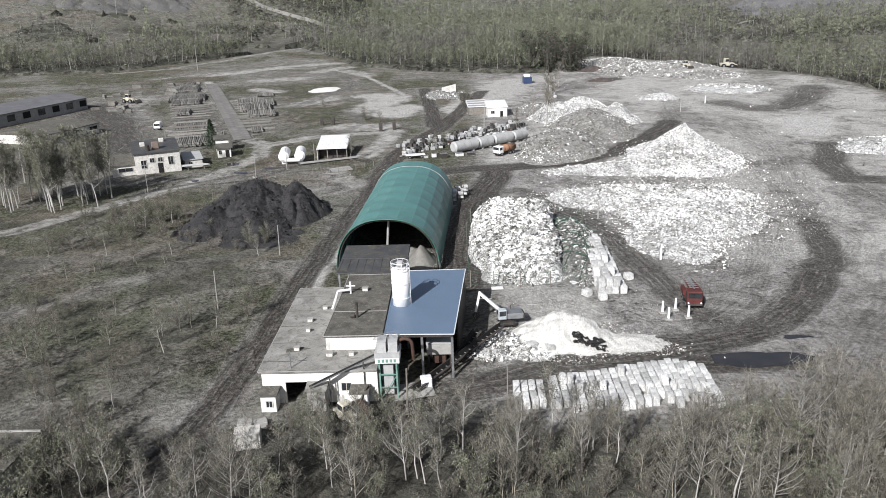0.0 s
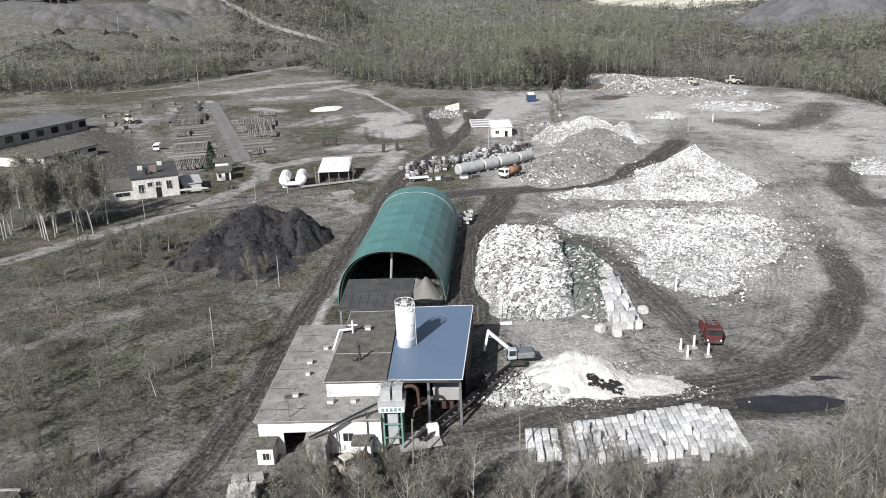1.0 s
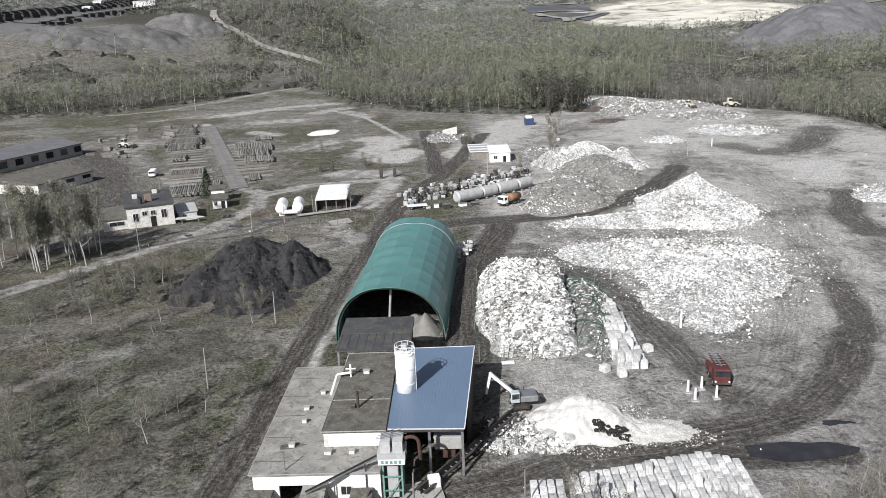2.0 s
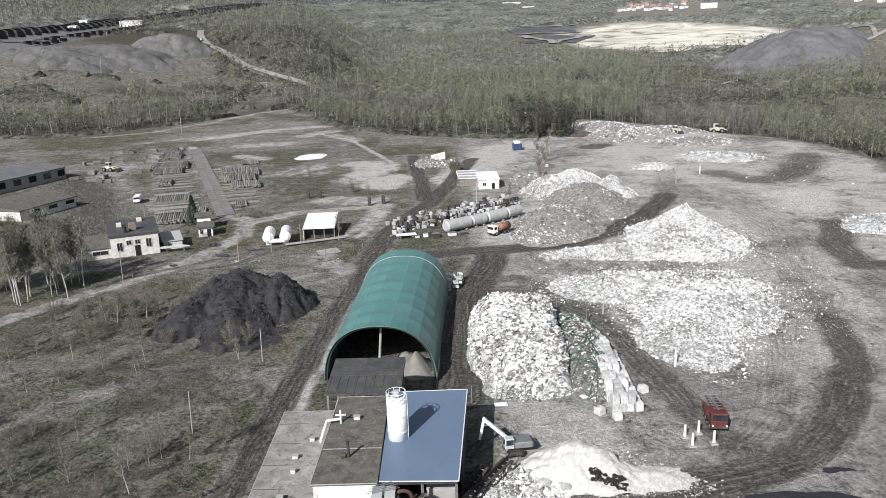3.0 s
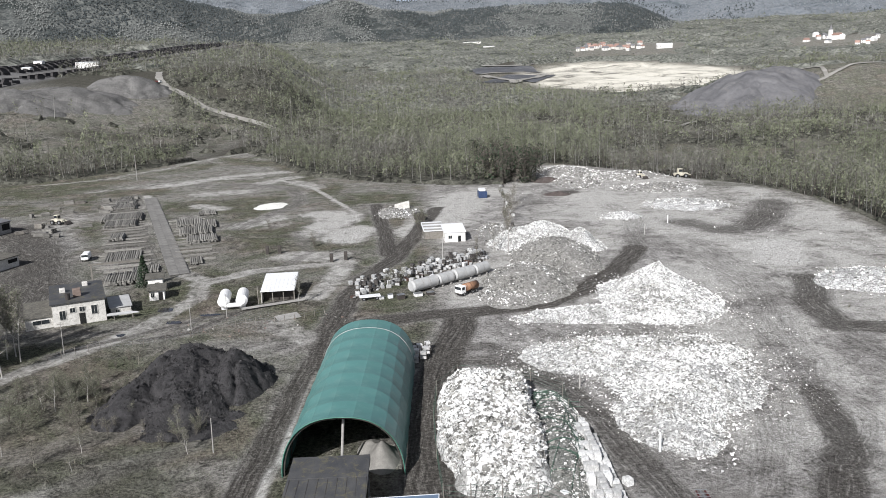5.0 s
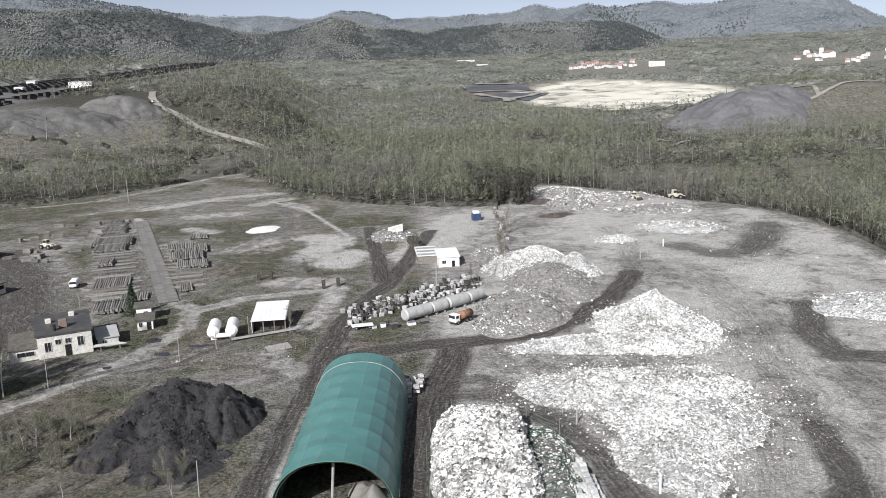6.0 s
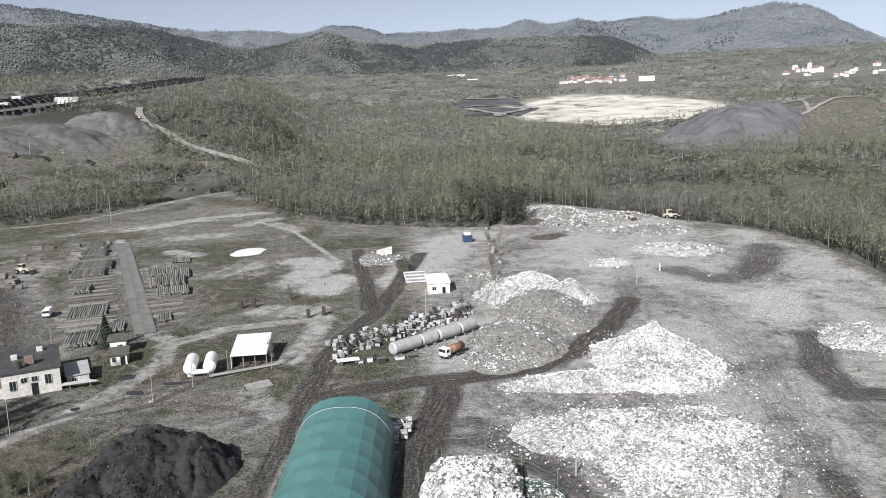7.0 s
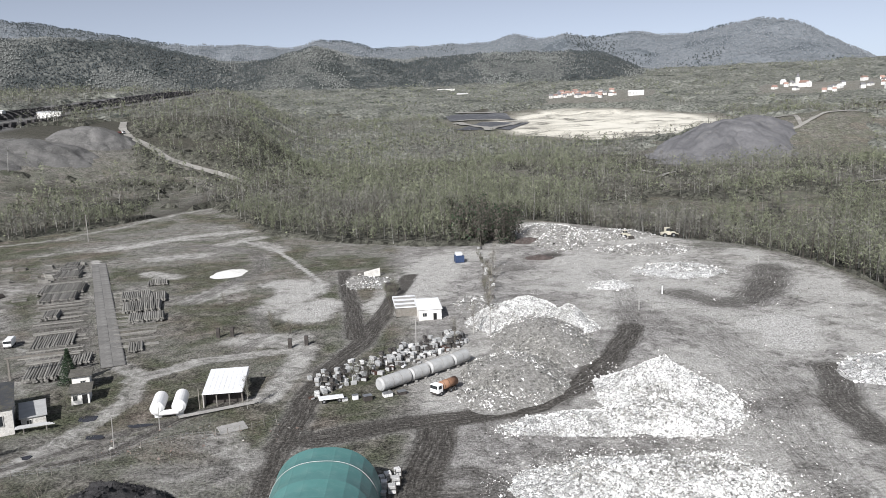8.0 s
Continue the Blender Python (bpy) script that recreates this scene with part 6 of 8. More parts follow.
# scrap machinery before the factory
def scrap_machine():
    s = thing("rusty_machinery", "rusty wheeled machine wreck in the scrub", "machine", pose(1.8, -52.6, 0, 0, 0, 25))
    for x, y, r in ((-0.9, 0, 0.75), (0.9, -0.1, 0.75), (-0.6, 1.6, 0.5)):
        wheel(s, x, y, r, 0.4)
    b = BM()
    box(b, -0.7, -1.0, 0.7, 0.7, 1.8, 1.5, 0.1)
    part("body", b, M_RUST, s)
    b = BM()
    tube(b, (0, -1.0, 1.1), (0, -2.2, 1.1), 0.5, seg=12)
    part("drum", b, M_RUST, s)
    b = BM()
    bar(b, (0.4, 1.6, 1.4), (1.6, 2.4, 2.6), 0.2)
    part("arm", b, M_DARKSTEEL, s)
    return s


scrap_machine()
b = BM()
solid(b, [(-1.3, -0.9), (1.3, -0.9), (1.3, 0.9), (-1.3, 0.9)], 0, 1.7)
ob = part("wooden_shack", b, M_OLDWHITE, None)
ob.matrix_basis = pose(-9.4, -57, 0, 0, 0, 10)
tagged(ob, "small stained white shack in the scrub", "shack")
for k, (x, y, a, s) in enumerate(((-9.0, -53.4, 20, 0.9), (-7.6, -53.9, 50, 0.7), (-10.6, -53.6, 5, 1.0), (-6.6, -54.8, 75, 0.6))):
    b = BM()
    box(b, -0.8 * s, -0.6 * s, 0, 0.8 * s, 0.6 * s, 0.7 * s, 0.06)
    ob = part("scrap_crate", b, M_DARKSTEEL if k % 2 else M_CONC, None)
    ob.matrix_basis = pose(x, y, gz(x, y), 0, 0, a)
    tagged(ob, "battered crate of scrap beside the factory corner", "crate", "scrap crates")
# bottom-left roof
b = BM()
solid(b, [(-5, -6), (4.8, -6), (4.8, 6), (-5, 6)], 0, 2.9)
hut = thing("flat_roofed_store", "low store with a wide grey flat roof", "store", pose(-34.6, -65, 0))
part("wall", b, M_OLDWHITE, hut)
b = BM()
solid(b, [(-5.3, -6.3), (5.1, -6.3), (5.1, 6.3), (-5.3, 6.3)], 2.9, 3.1)
part("roof", b, M_DARKFELT, hut)
b = BM()
bar(b, (-5.3, 6.3, 3.15), (5.1, 6.3, 3.15), 0.2)
part("eaves_trim", b, M_CONC, hut)


# concrete posts round the lorry, poles
def pole(x, y, h, r=0.1, material=None, lean=0.0, label="slim grey utility pole standing on the yard", arm=False):
    b = BM()
    tube(b, (0, 0, -0.2), (lean, 0, h), r, r * 0.7, seg=8)
    p = part("utility_pole", b, material or M_CONC, None)
    p.location = (x, y, gz(x, y))
    if arm:
        a = BM()
        bar(a, (lean - 0.7, 0, h - 0.4), (lean + 0.7, 0, h - 0.4), 0.1)
        part("crossarm", a, M_WOOD, p)
    return tagged(p, label, "pole", "utility poles")


for x, y in ((40.3, -26.5), (40.6, -28.6), (43.4, -28.1), (42.3, -25.6)):
    b = BM()
    tube(b, (0, 0, -0.1), (0, 0, 1.75), 0.2, 0.13, seg=10)
    o = part("concrete_bollard", b, M_SHEET, None)
    cap = BM()
    box(cap, -0.42, -0.42, -0.1, 0.42, 0.42, 0.16, 0.03)
    part("footing", cap, M_CONC, o)
    o.location = (x, y, gz(x, y))
    tagged(o, "pale concrete bollard beside the red lorry", "bollard", "concrete bollards")
pole(45.3, -5.3, 2.6, 0.2, M_SHEET)
pole(39.1, 18.3, 3.0, 0.16)
pole(6.6, -51.4, 5.5, 0.13, M_WOOD, 0.1)
pole(17.5, -50.6, 5.0, 0.1, M_WOOD)
pole(87.3, 138, 3.4, 0.2, M_CONC, label="white concrete marker pole on the mound")
pole(101, 156, 2.6, 0.22, M_SHEET, label="white concrete marker pole on the mound")
pole(153, 196, 2.4, 0.18, M_CONC, label="white concrete marker pole on the mound")
for x, y, h in ((-19, 1, 5.5), (-23, -22, 6), (-38, 60, 6), (-60, 47, 7), (-32, 68, 5.5), (20, 110, 8), (40, 118, 8), (-96, 60, 9), (-140, 330, 14)):
    pole(x, y, h, 0.09 if h < 8 else 0.18, M_CONC, 0.15, "weathered wooden utility pole beside the track", h > 6.5)
for x, y in ((-33.7, 132), (-30.0, 132.5), (-12.5, 118), (-8.4, 119.5)):
    b = BM()
    box(b, -0.5, -0.4, -0.1, 0.5, 0.4, 2.6, 0.08)
    o = part("gate_pillar", b, M_DARKSTEEL, None)
    o.location = (x, y, gz(x, y))
    tagged(o, "dark squat pillar standing in the meadow", "pillar", "meadow pillars")


# fence along the track west of the hall
fence = thing("wire_fence", "line of wooden fence posts with wire by the road", "fence", pose(-40, 55, 0))
prev = None
for k in range(26):
    x, y = -62 + k * 2.1, 44 + k * 0.95 + 1.5 * math.sin(k * 0.5)
    b = BM()
    tube(b, (x + 40, y - 55, -0.1), (x + 40 + random.uniform(-0.08, 0.08), y - 55, 1.5), 0.07, seg=6)
    part("post", b, M_WOOD, fence)
    if prev:
        for z in (0.6, 1.2):
            b = BM()
            tube(b, (prev[0] + 40, prev[1] - 55, z), (x + 40, y - 55, z), 0.015, seg=4)
            part("wire", b, M_STEEL, fence)
    prev = (x, y)


# ---- tanks, scrap rows and buildings north of the hall ----
def long_tank(label, ax, ay, bx, by, r):
    t = thing("storage_tank", label, "tank", pose(ax, ay, 0), "tanks in a row")
    d = Vector((bx - ax, by - ay, 0))
    n = d.normalized()
    b = BM()
    tube(b, Vector((0, 0, r + 0.35)), d + Vector((0, 0, r + 0.35)), r, seg=28)
    part("shell", b, M_TANK, t, smooth_shade=False)
    for s, q in ((-1, Vector((0, 0, 0))), (1, d)):
        b = BM()
        tube(b, q + Vector((0, 0, r + 0.35)), q + n * s * 0.35 + Vector((0, 0, r + 0.35)), r, r * 0.75, seg=28)
        part("dished_end", b, M_TANK, t)
    k = max(2, int(d.length / 2.4))
    for i in range(k + 1):
        q = d * (0.04 + 0.92 * i / k)
        b = BM()
        tube(b, q + Vector((0, 0, r + 0.35)) - n * 0.04, q + Vector((0, 0, r + 0.35)) + n * 0.04, r + 0.03, seg=28)
        part("weld_band", b, M_CONC, t)
    for f in (0.2, 0.8):
        q = d * f
        side = Vector((-n.y, n.x, 0)) * r * 0.8
        b = BM()
        bar(b, q - side + Vector((0, 0, 0.25)), q + side + Vector((0, 0, 0.25)), 0.35, 0.5)
        part("saddle", b, M_CONC, t)
    return t


long_tank("long grey steel tank lying on saddles", 10.9, 80.6, 16.9, 85.6, 1.5)
long_tank("short grey steel tank in the row", 17.6, 86.2, 21.2, 89.2, 1.45)
long_tank("long grey steel tank lying on saddles", 22.0, 89.9, 27.0, 94.0, 1.5)
long_tank("short grey steel tank in the row", 27.7, 94.6, 31.4, 98.2, 1.45)


def cage_tank(x, y, a, body=None, label="white liquid container in a steel cage", group="caged containers", s=1.0):
    t = thing("caged_container", label, "container", pose(x, y, gz(x, y), 0, 0, a), group)
    b = BM()
    box(b, -0.55 * s, -0.65 * s, 0.15, 0.55 * s, 0.65 * s, 1.2 * s, 0.08)
    part("body", b, body or M_BALE, t)
    for z in (0.35, 0.7, 1.05):
        b = BM()
        sweep(b, [(-0.57 * s, 0.67 * s, z * s), (-0.57 * s, -0.67 * s, z * s), (0.57 * s, -0.67 * s, z * s), (0.57 * s, 0.67 * s, z * s)], 0.025, 4)
        part("cage_bar", b, M_STEEL, t)
    b = BM()
    box(b, -0.58 * s, -0.68 * s, 0, 0.58 * s, 0.68 * s, 0.14)
    part("pallet", b, M_WOOD, t)
    return t


random.seed(21)
KINDS_OF_TANK = [cage_tank(-2.6, 80.5, 10), cage_tank(-1.2, 81.8, 30, M_TANK, "grey liquid container in a steel cage"), cage_tank(0.2, 83.6, -20, M_DARKSTEEL, "dark rusty drum rack in a steel cage")]
for k in range(290):
    u = random.random()
    row = random.choice((0, 1, 1, 2, 2, 3, 3, 4, 5, 6))
    x = -2.0 + 36.0 * u + random.uniform(-0.5, 0.5) - row * 0.5
    y = 82.0 + 33.0 * u + row * 1.5 + random.uniform(-0.4, 0.4)
    up = row >= 1 and random.random() < 0.4
    c = copy_thing(random.choice(KINDS_OF_TANK + KINDS_OF_TANK[1:] * 2), pose(x, y, gz(x, y) + (0.95 if up else 0), 0, 0, random.uniform(-30, 30) + 42))
    c.scale = (random.uniform(0.68, 0.9),) * 3
for k in range(18):
    u = random.random()
    x, y = 43.5 + 14 * u + random.uniform(-2, 2), 140 + 122 * u + random.uniform(-5, 5)
    copy_thing(random.choice(KINDS_OF_TANK), pose(x, y, gz(x, y), 0, 0, random.uniform(-40, 40)) @ Matrix.Scale(0.9, 4))
for k in range(16):
    x, y = 44.5 + (k % 4) * 1.5, 137 + (k // 4) * 2.4
    c = copy_thing(KINDS_OF_TANK[k % 2], pose(x, y, gz(x, y), 0, 0, random.uniform(-8, 8)))
    c.scale = (1.1, 1.1, 1.35)
random.seed(22)
for k in range(46):
    u = random.random()
    x, y = -3 + 36 * u + random.uniform(-1.2, 1.2), 81 + 35 * u + random.uniform(-3.0, 3.0)
    w, d, h = random.uniform(0.5, 1.6), random.uniform(0.4, 1.2), random.uniform(0.3, 1.3)
    b = BM()
    box(b, -w / 2, -d / 2, 0, w / 2, d / 2, h, 0.05)
    o = part("scrap_appliance", b, random.choice((M_BALE, M_DARKSTEEL, M_TANK, M_RUST, M_SHEET, M_DARKSTEEL)), None)
    lid = BM()
    box(lid, -w / 2 + 0.04, -d / 2 - 0.03, h * 0.15, w / 2 - 0.04, -d / 2 - 0.005, h * 0.85)
    part("door", lid, M_TANK, o)
    o.matrix_basis = pose(x, y, gz(x, y), 0, 0, random.uniform(-60, 60))
    tagged(o, "scrapped appliance dumped beside the tanks", "scrap", "scrapped appliances")
for x, y, w, h, mt in ((8.2, 76.6, 0.9, 1.1, M_DARKSTEEL), (12.4, 78.2, 1.0, 0.8, M_BALE), (5.6, 77.5, 0.6, 1.0, M_SHEET), (15.4, 79.0, 0.9, 0.7, M_DARKSTEEL), (3.4, 77.0, 0.6, 0.6, M_BALE)):
    b = BM()
    box(b, -w, -w * 0.7, 0, w, w * 0.7, h, 0.06)
    o = part("steel_bin", b, mt, None)
    rim = BM()
    box(rim, -w - 0.05, -w * 0.75, h, w + 0.05, w * 0.75, h + 0.08)
    part("rim", rim, M_STEEL, o)
    o.matrix_basis = pose(x, y, gz(x, y), 0, 0, 20)
    tagged(o, "small steel bin before the tanks", "bin", "steel bins")
# trailer frame near the track
tr = thing("flat_trailer", "white flat trailer by the bend in the track", "trailer", pose(0.6, 77.2, 0, 0, 0, -80))
b = BM()
box(b, -1.1, -2.6, 0.8, 1.1, 2.6, 1.0, 0.03)
part("deck", b, M_SHEET, tr)
for y in (-1.6, 1.6):
    for x in (-1.0, 1.0):
        wheel(tr, x, y, 0.45, 0.25)


def pallet_racks():
    """Crates and racks at the hall's far corner."""
    for k, (x, y, s) in enumerate(((11.2, 33.0, 1.0), (12.6, 35.0, 1.1), (11.4, 36.6, 0.9), (13.2, 37.6, 1.2), (12.0, 39.4, 1.0), (13.6, 40.6, 0.9), (11.0, 38.4, 0.8))):
        r = thing("crate_rack", "pale crates on a rack by the hall's rear", "rack", pose(x, y, 0, 0, 0, -3 + 4 * k), "crate racks")
        for cx in (-0.6, 0.6):
            for cy in (-0.6, 0.6):
                b = BM()
                bar(b, (cx * s, cy * s, 0), (cx * s, cy * s, 1.7), 0.09)
                part("upright", b, M_DARKSTEEL, r)
        for z in (0.3, 1.1):
            b = BM()
            box(b, -0.55 * s, -0.55 * s, z, 0.55 * s, 0.55 * s, z + 0.5, 0.04)
            part("crate", b, M_BALE, r)


pallet_racks()


def wall_house(name, label, m, w, d, h, roof_rise, wall, roof, windows=(), door=None, category="house", over=0.3):
    """A small house with a single-pitch roof; windows and door on its south face."""
    t = thing(name, label, category, m)
    b = BM()
    solid(b, [(-w / 2, -d / 2), (w / 2, -d / 2), (w / 2, d / 2), (-w / 2, d / 2)], -0.2, [h, h, h + roof_rise, h + roof_rise])
    part("wall", b, wall, t)
    b = BM()
    solid(b, [(-w / 2 - over, -d / 2 - over), (w / 2 + over, -d / 2 - over), (w / 2 + over, d / 2 + over), (-w / 2 - over, d / 2 + over)], h, [h + 0.16, h + 0.16, h + roof_rise + 0.2, h + roof_rise + 0.2])
    part("roof", b, roof, t)
    for x, z, ww, hh in windows:
        window_in(t, x, -d / 2 - 0.04, z, ww, hh)
    if door:
        b = BM()
        box(b, door - 0.5, -d / 2 - 0.07, 0, door + 0.5, -d / 2 - 0.01, 2.05)
        dr = part("door", b, M_DARK, t)
        k = BM()
        box(k, door + 0.3, -d / 2 - 0.12, 1.0, door + 0.4, -d / 2 - 0.075, 1.1)
        part("handle", k, M_STEEL, dr)
    return t


wall_house("weigh_house", "white single-storey hut with a pale patched roof", pose(25.2, 143, 0, 0, 0, 3), 6.6, 9.5, 3.2, 0.9, M_WHITE, M_SHEET, [(-1.6, 1.2, 1.2, 1.0)], 1.4)
h2 = wall_house("lean_to_shed", "open timber lean-to shed with pale roof strips", pose(18.6, 150, 0, 0, 0, 3), 6.4, 12, 2.7, 0.6, M_WOOD, M_SHEET)
for k in range(3):
    b = BM()
    box(b, -3.3, -5.5 + 4.0 * k, 3.05 + 0.2 * k, 3.3, -3.7 + 4.0 * k, 3.12 + 0.2 * k)
    part("roof_strip", b, M_CONC, h2)
# open white-roofed shed
sh = thing("open_shed", "open timber shed with a bright white roof", "shed", pose(-22.2, 84, 0, 0, 0, 3))
b = BM()
solid(b, [(-4.0, -6.2), (4.2, -6.2), (4.2, 6.6), (-4.0, 6.6)], 2.9, [3.05, 3.05, 4.3, 4.3])
part("roof", b, M_SHEET, sh)
for k in range(9):
    b = BM()
    bar(b, (-3.8 + k * 0.98, -6.2, 3.07), (-3.8 + k * 0.98, 6.6, 4.32), 0.05)
    part("seam", b, M_SHEET, sh)
for x in (-3.8, -1.2, 1.4, 4.0):
    b = BM()
    bar(b, (x, -5.6, 0), (x, -5.6, 2.95), 0.22)
    part("post", b, M_WOOD, sh)
b = BM()
box(b, -3.9, 6.0, 0, 4.0, 6.2, 4.0)
part("back_wall", b, M_WOOD, sh)
# added dark sheet, stands in for the shade under the roof
b = BM()
box(b, -3.75, -3.4, 0, 3.95, -3.2, 3.2)
part("inner_partition", b, M_DARKSTEEL, sh, "added dark sheet in place of the shed's shaded interior")
b = BM()
solid(b, [(-3.95, -5.8), (-3.8, -5.8), (-3.8, 6.0), (-3.95, 6.0)], 0, [2.95, 2.95, 4.0, 4.0])
part("side_wall", b, M_OLDWHITE, sh)
b = BM()
bar(b, (-4.6, -6.4, 0), (-4.6, -6.4, 4.4), 0.14)
part("gate_post", b, M_WOOD, sh)
# pair of white tanks on legs
tw = thing("twin_tanks", "two white cylindrical tanks side by side on legs", "tank", pose(-32.2, 77, 0, 0, 0, 8))
for x in (-2.1, 2.1):
    b = BM()
    tube(b, (x, -3.4, 2.1), (x, 3.4, 2.1), 1.4, seg=20)
    tk = part("tank", b, M_SILO, tw)
    for y in (-3.42, 3.42):
        c = BM()
        out = math.copysign(0.45, y)
        tube(c, (x, y, 2.1), (x, y + out, 2.1), 1.39, 0.8, seg=20)
        part("dished_end", c, M_SILO, tk)
    for y in (-2.4, 2.4):
        c = BM()
        box(c, x - 0.7, y - 0.3, -0.1, x + 0.7, y + 0.3, 0.95, 0.05)
        part("leg", c, M_SHEET, tw)
b = BM()
tube(b, (-1.9, -3.3, 1.1), (2.0, -3.3, 1.1), 0.55, seg=14)
part("header_pipe", b, M_SILO, tw)
b = BM()
solid(b, [(-2.6, -2.2), (2.6, -1.6), (2.4, 2.4), (-2.8, 1.6)], 0, 0.2)
o = part("concrete_slab", b, M_CONC, None)
o.matrix_basis = pose(-17.6, 66, gz(-17.6, 66), 0, 0, 20)
tagged(o, "pale concrete slab beside the road", "slab")
# low wall by the road
b = BM()
bar(b, (-29.5, 72.5, 0.45), (-15, 78.5, 0.45), 0.3, 0.9)
o = part("low_wall", b, M_CONC, None)
tagged(o, "low weathered concrete wall by the road", "wall")
# blue skip
sk = thing("blue_container", "open blue steel container with a white load", "container", pose(42.9, 226, gz(42.9, 226), 0, 0, 4) @ Matrix.Scale(0.86, 4))
b = BM()
box(b, -2.1, -2.6, 0.1, 2.1, 2.6, 3.3, 0.08)
part("body", b, M_BLUEBOX, sk)
for k in range(5):
    b = BM()
    box(b, -1.9 + k * 0.85, -2.7, 0.2, -1.65 + k * 0.85, -2.61, 3.2)
    part("rib", b, M_BLUEBOX, sk)
b = BM()
box(b, -1.7, -2.0, 3.31, 1.4, 2.0, 4.6, 0.2)
part("load", b, M_SHEET, sk)
# remains of a wall
b = BM()
solid(b, [(-3, -0.6), (3, -0.6), (3, 0.6), (-3, 0.6)], 0, [2.0, 3.2, 3.0, 1.6])
o = part("ruined_wall", b, M_OLDWHITE, None)
o.matrix_basis = pose(8, 206, gz(8, 206), 0, 0, 8)
tagged(o, "broken white wall of a demolished hut", "ruin")
b = BM()
box(b, -1.6, -1.8, 0, 1.6, 1.8, 2.6, 0.05)
o = part("dark_crate", b, M_DARKSTEEL, None)
o.matrix_basis = pose(14.6, 180, gz(14.6, 180), 0, 0, 15)
tagged(o, "dark steel crate beside the rubble", "crate")

# ---- white house and hut in the west ----
wh = wall_house("white_house", "run-down white house with a dark flat roof", pose(-68.3, 75.2, 0, 0, 0, 24) @ Matrix.Scale(1.25, 4), 8.8, 13, 4.2, 0.3, M_OLDWHITE, M_BITUMEN, [(-2.8, 1.3, 1.0, 1.6), (-1.1, 2.4, 0.9, 0.8), (0.5, 2.4, 0.9, 0.8), (2.5, 1.6, 1.0, 1.6)], 0.4)
b = BM()
box(b, -0.7, -3.6, 4.5, 0.7, -2.4, 5.9, 0.06)
ch = part("chimney", b, M_BRICK, wh)
for x, y in ((-2.4, 1.0), (1.6, 4.0)):
    b = BM()
    box(b, x - 0.5, y - 0.5, 4.4, x + 0.5, y + 0.5, 5.3, 0.05)
    part("roof_vent", b, M_OLDWHITE, wh)
b = BM()
tube(b, (-1.6, -4.6, 4.4), (-1.6, -4.6, 5.6), 0.45, seg=10)
part("flue_drum", b, M_DARKSTEEL, wh)
wall_house("side_wing", "low white wing with a dark sloping roof", pose(-74.8, 70.2, 0, 0, 0, 24), 6.4, 11, 2.6, 0.8, M_OLDWHITE, M_DARKFELT, [(0.0, 1.1, 3.4, 0.9)])
wall_house("white_annex", "small white annex with a pale roof", pose(-59.4, 77.0, 0, 0, 0, 24), 4.4, 8, 2.0, 0.5, M_OLDWHITE, M_TANK, [(-0.8, 0.7, 0.9, 0.8)])
wall_house("gate_hut", "small white gate hut with a flat dark roof", pose(-53.6, 87, 0, 0, 0, 15), 3.6, 5, 2.6, 0.2, M_WHITE, M_DARKFELT, [(-1.0, 1.0, 0.8, 1.0)], 0.9, over=0.6)
wall_house("gate_hut", "white brick hut with a dark overhanging roof", pose(-56.4, 95, 0, 0, 0, 15), 3.6, 4, 3.6, 0.2, M_WHITE, M_DARKFELT, [(0.4, 1.4, 1.0, 1.0)], over=0.6)
gt = thing("timber_gantry", "tall timber gantry over the log stacks", "gantry", pose(-70, 105.5, 0, 0, 0, 14))
for x in (-6.5, 6.5):
    b = BM()
    bar(b, (x, 0, -0.1), (x, 0, 5.2), 0.4)
    part("post", b, M_WOOD, gt)
b = BM()
bar(b, (-7.2, 0, 5.4), (7.2, 0, 5.4), 0.45, 0.5)
part("beam", b, M_WOOD, gt)
van = thing("white_van", "small white van parked on the log yard", "van", pose(-90, 134, gz(-90, 134), 0, 0, 12))
b = BM()
box(b, -1.1, -2.6, 0.5, 1.1, 2.6, 2.4, 0.25)
body = part("body", b, M_SILO, van)
b = BM()
box(b, -0.95, -2.64, 1.5, 0.95, -2.61, 2.2)
part("windscreen", b, M_GLASS, body)
for x in (-1.0, 1.0):
    for y in (-1.7, 1.7):
        wheel(van, x, y, 0.38, 0.25)

# pipes and beams on trestles before the white house
rk = thing("pipe_rack", "pale pipes stacked on a low trestle", "rack", pose(-56.5, 71, 0, 0, 0, 18))
for k in range(6):
    b = BM()
    tube(b, (-3.5, -0.6 + 0.25 * k, 1.1 + 0.1 * (k % 2)), (3.5 - 0.3 * k, -0.6 + 0.25 * k, 1.1 + 0.1 * (k % 2)), 0.12, seg=8)
    part("pipe", b, M_TANK, rk)
for x in (-2, 2):
    b = BM()
    bar(b, (x, -0.9, 0.95), (x, 0.9, 0.95), 0.2)
    bar(b, (x, -0.7, -0.1), (x, -0.7, 0.9), 0.2)
    bar(b, (x, 0.7, -0.1), (x, 0.7, 0.9), 0.2)
    part("trestle", b, M_WOOD, rk)


# ---- log yard ----
LOGMESH = []
for k in range(4):
    b = BM()
    tube(b, (0, -0.5, 0), (0, 0.5, 0), 0.5, 0.42 + 0.04 * k, seg=8)
    me = bpy.data.meshes.new("log")
    b.to_mesh(me)
    b.free()
    me.materials.append(M_LOG)
    LOGMESH.append(me)


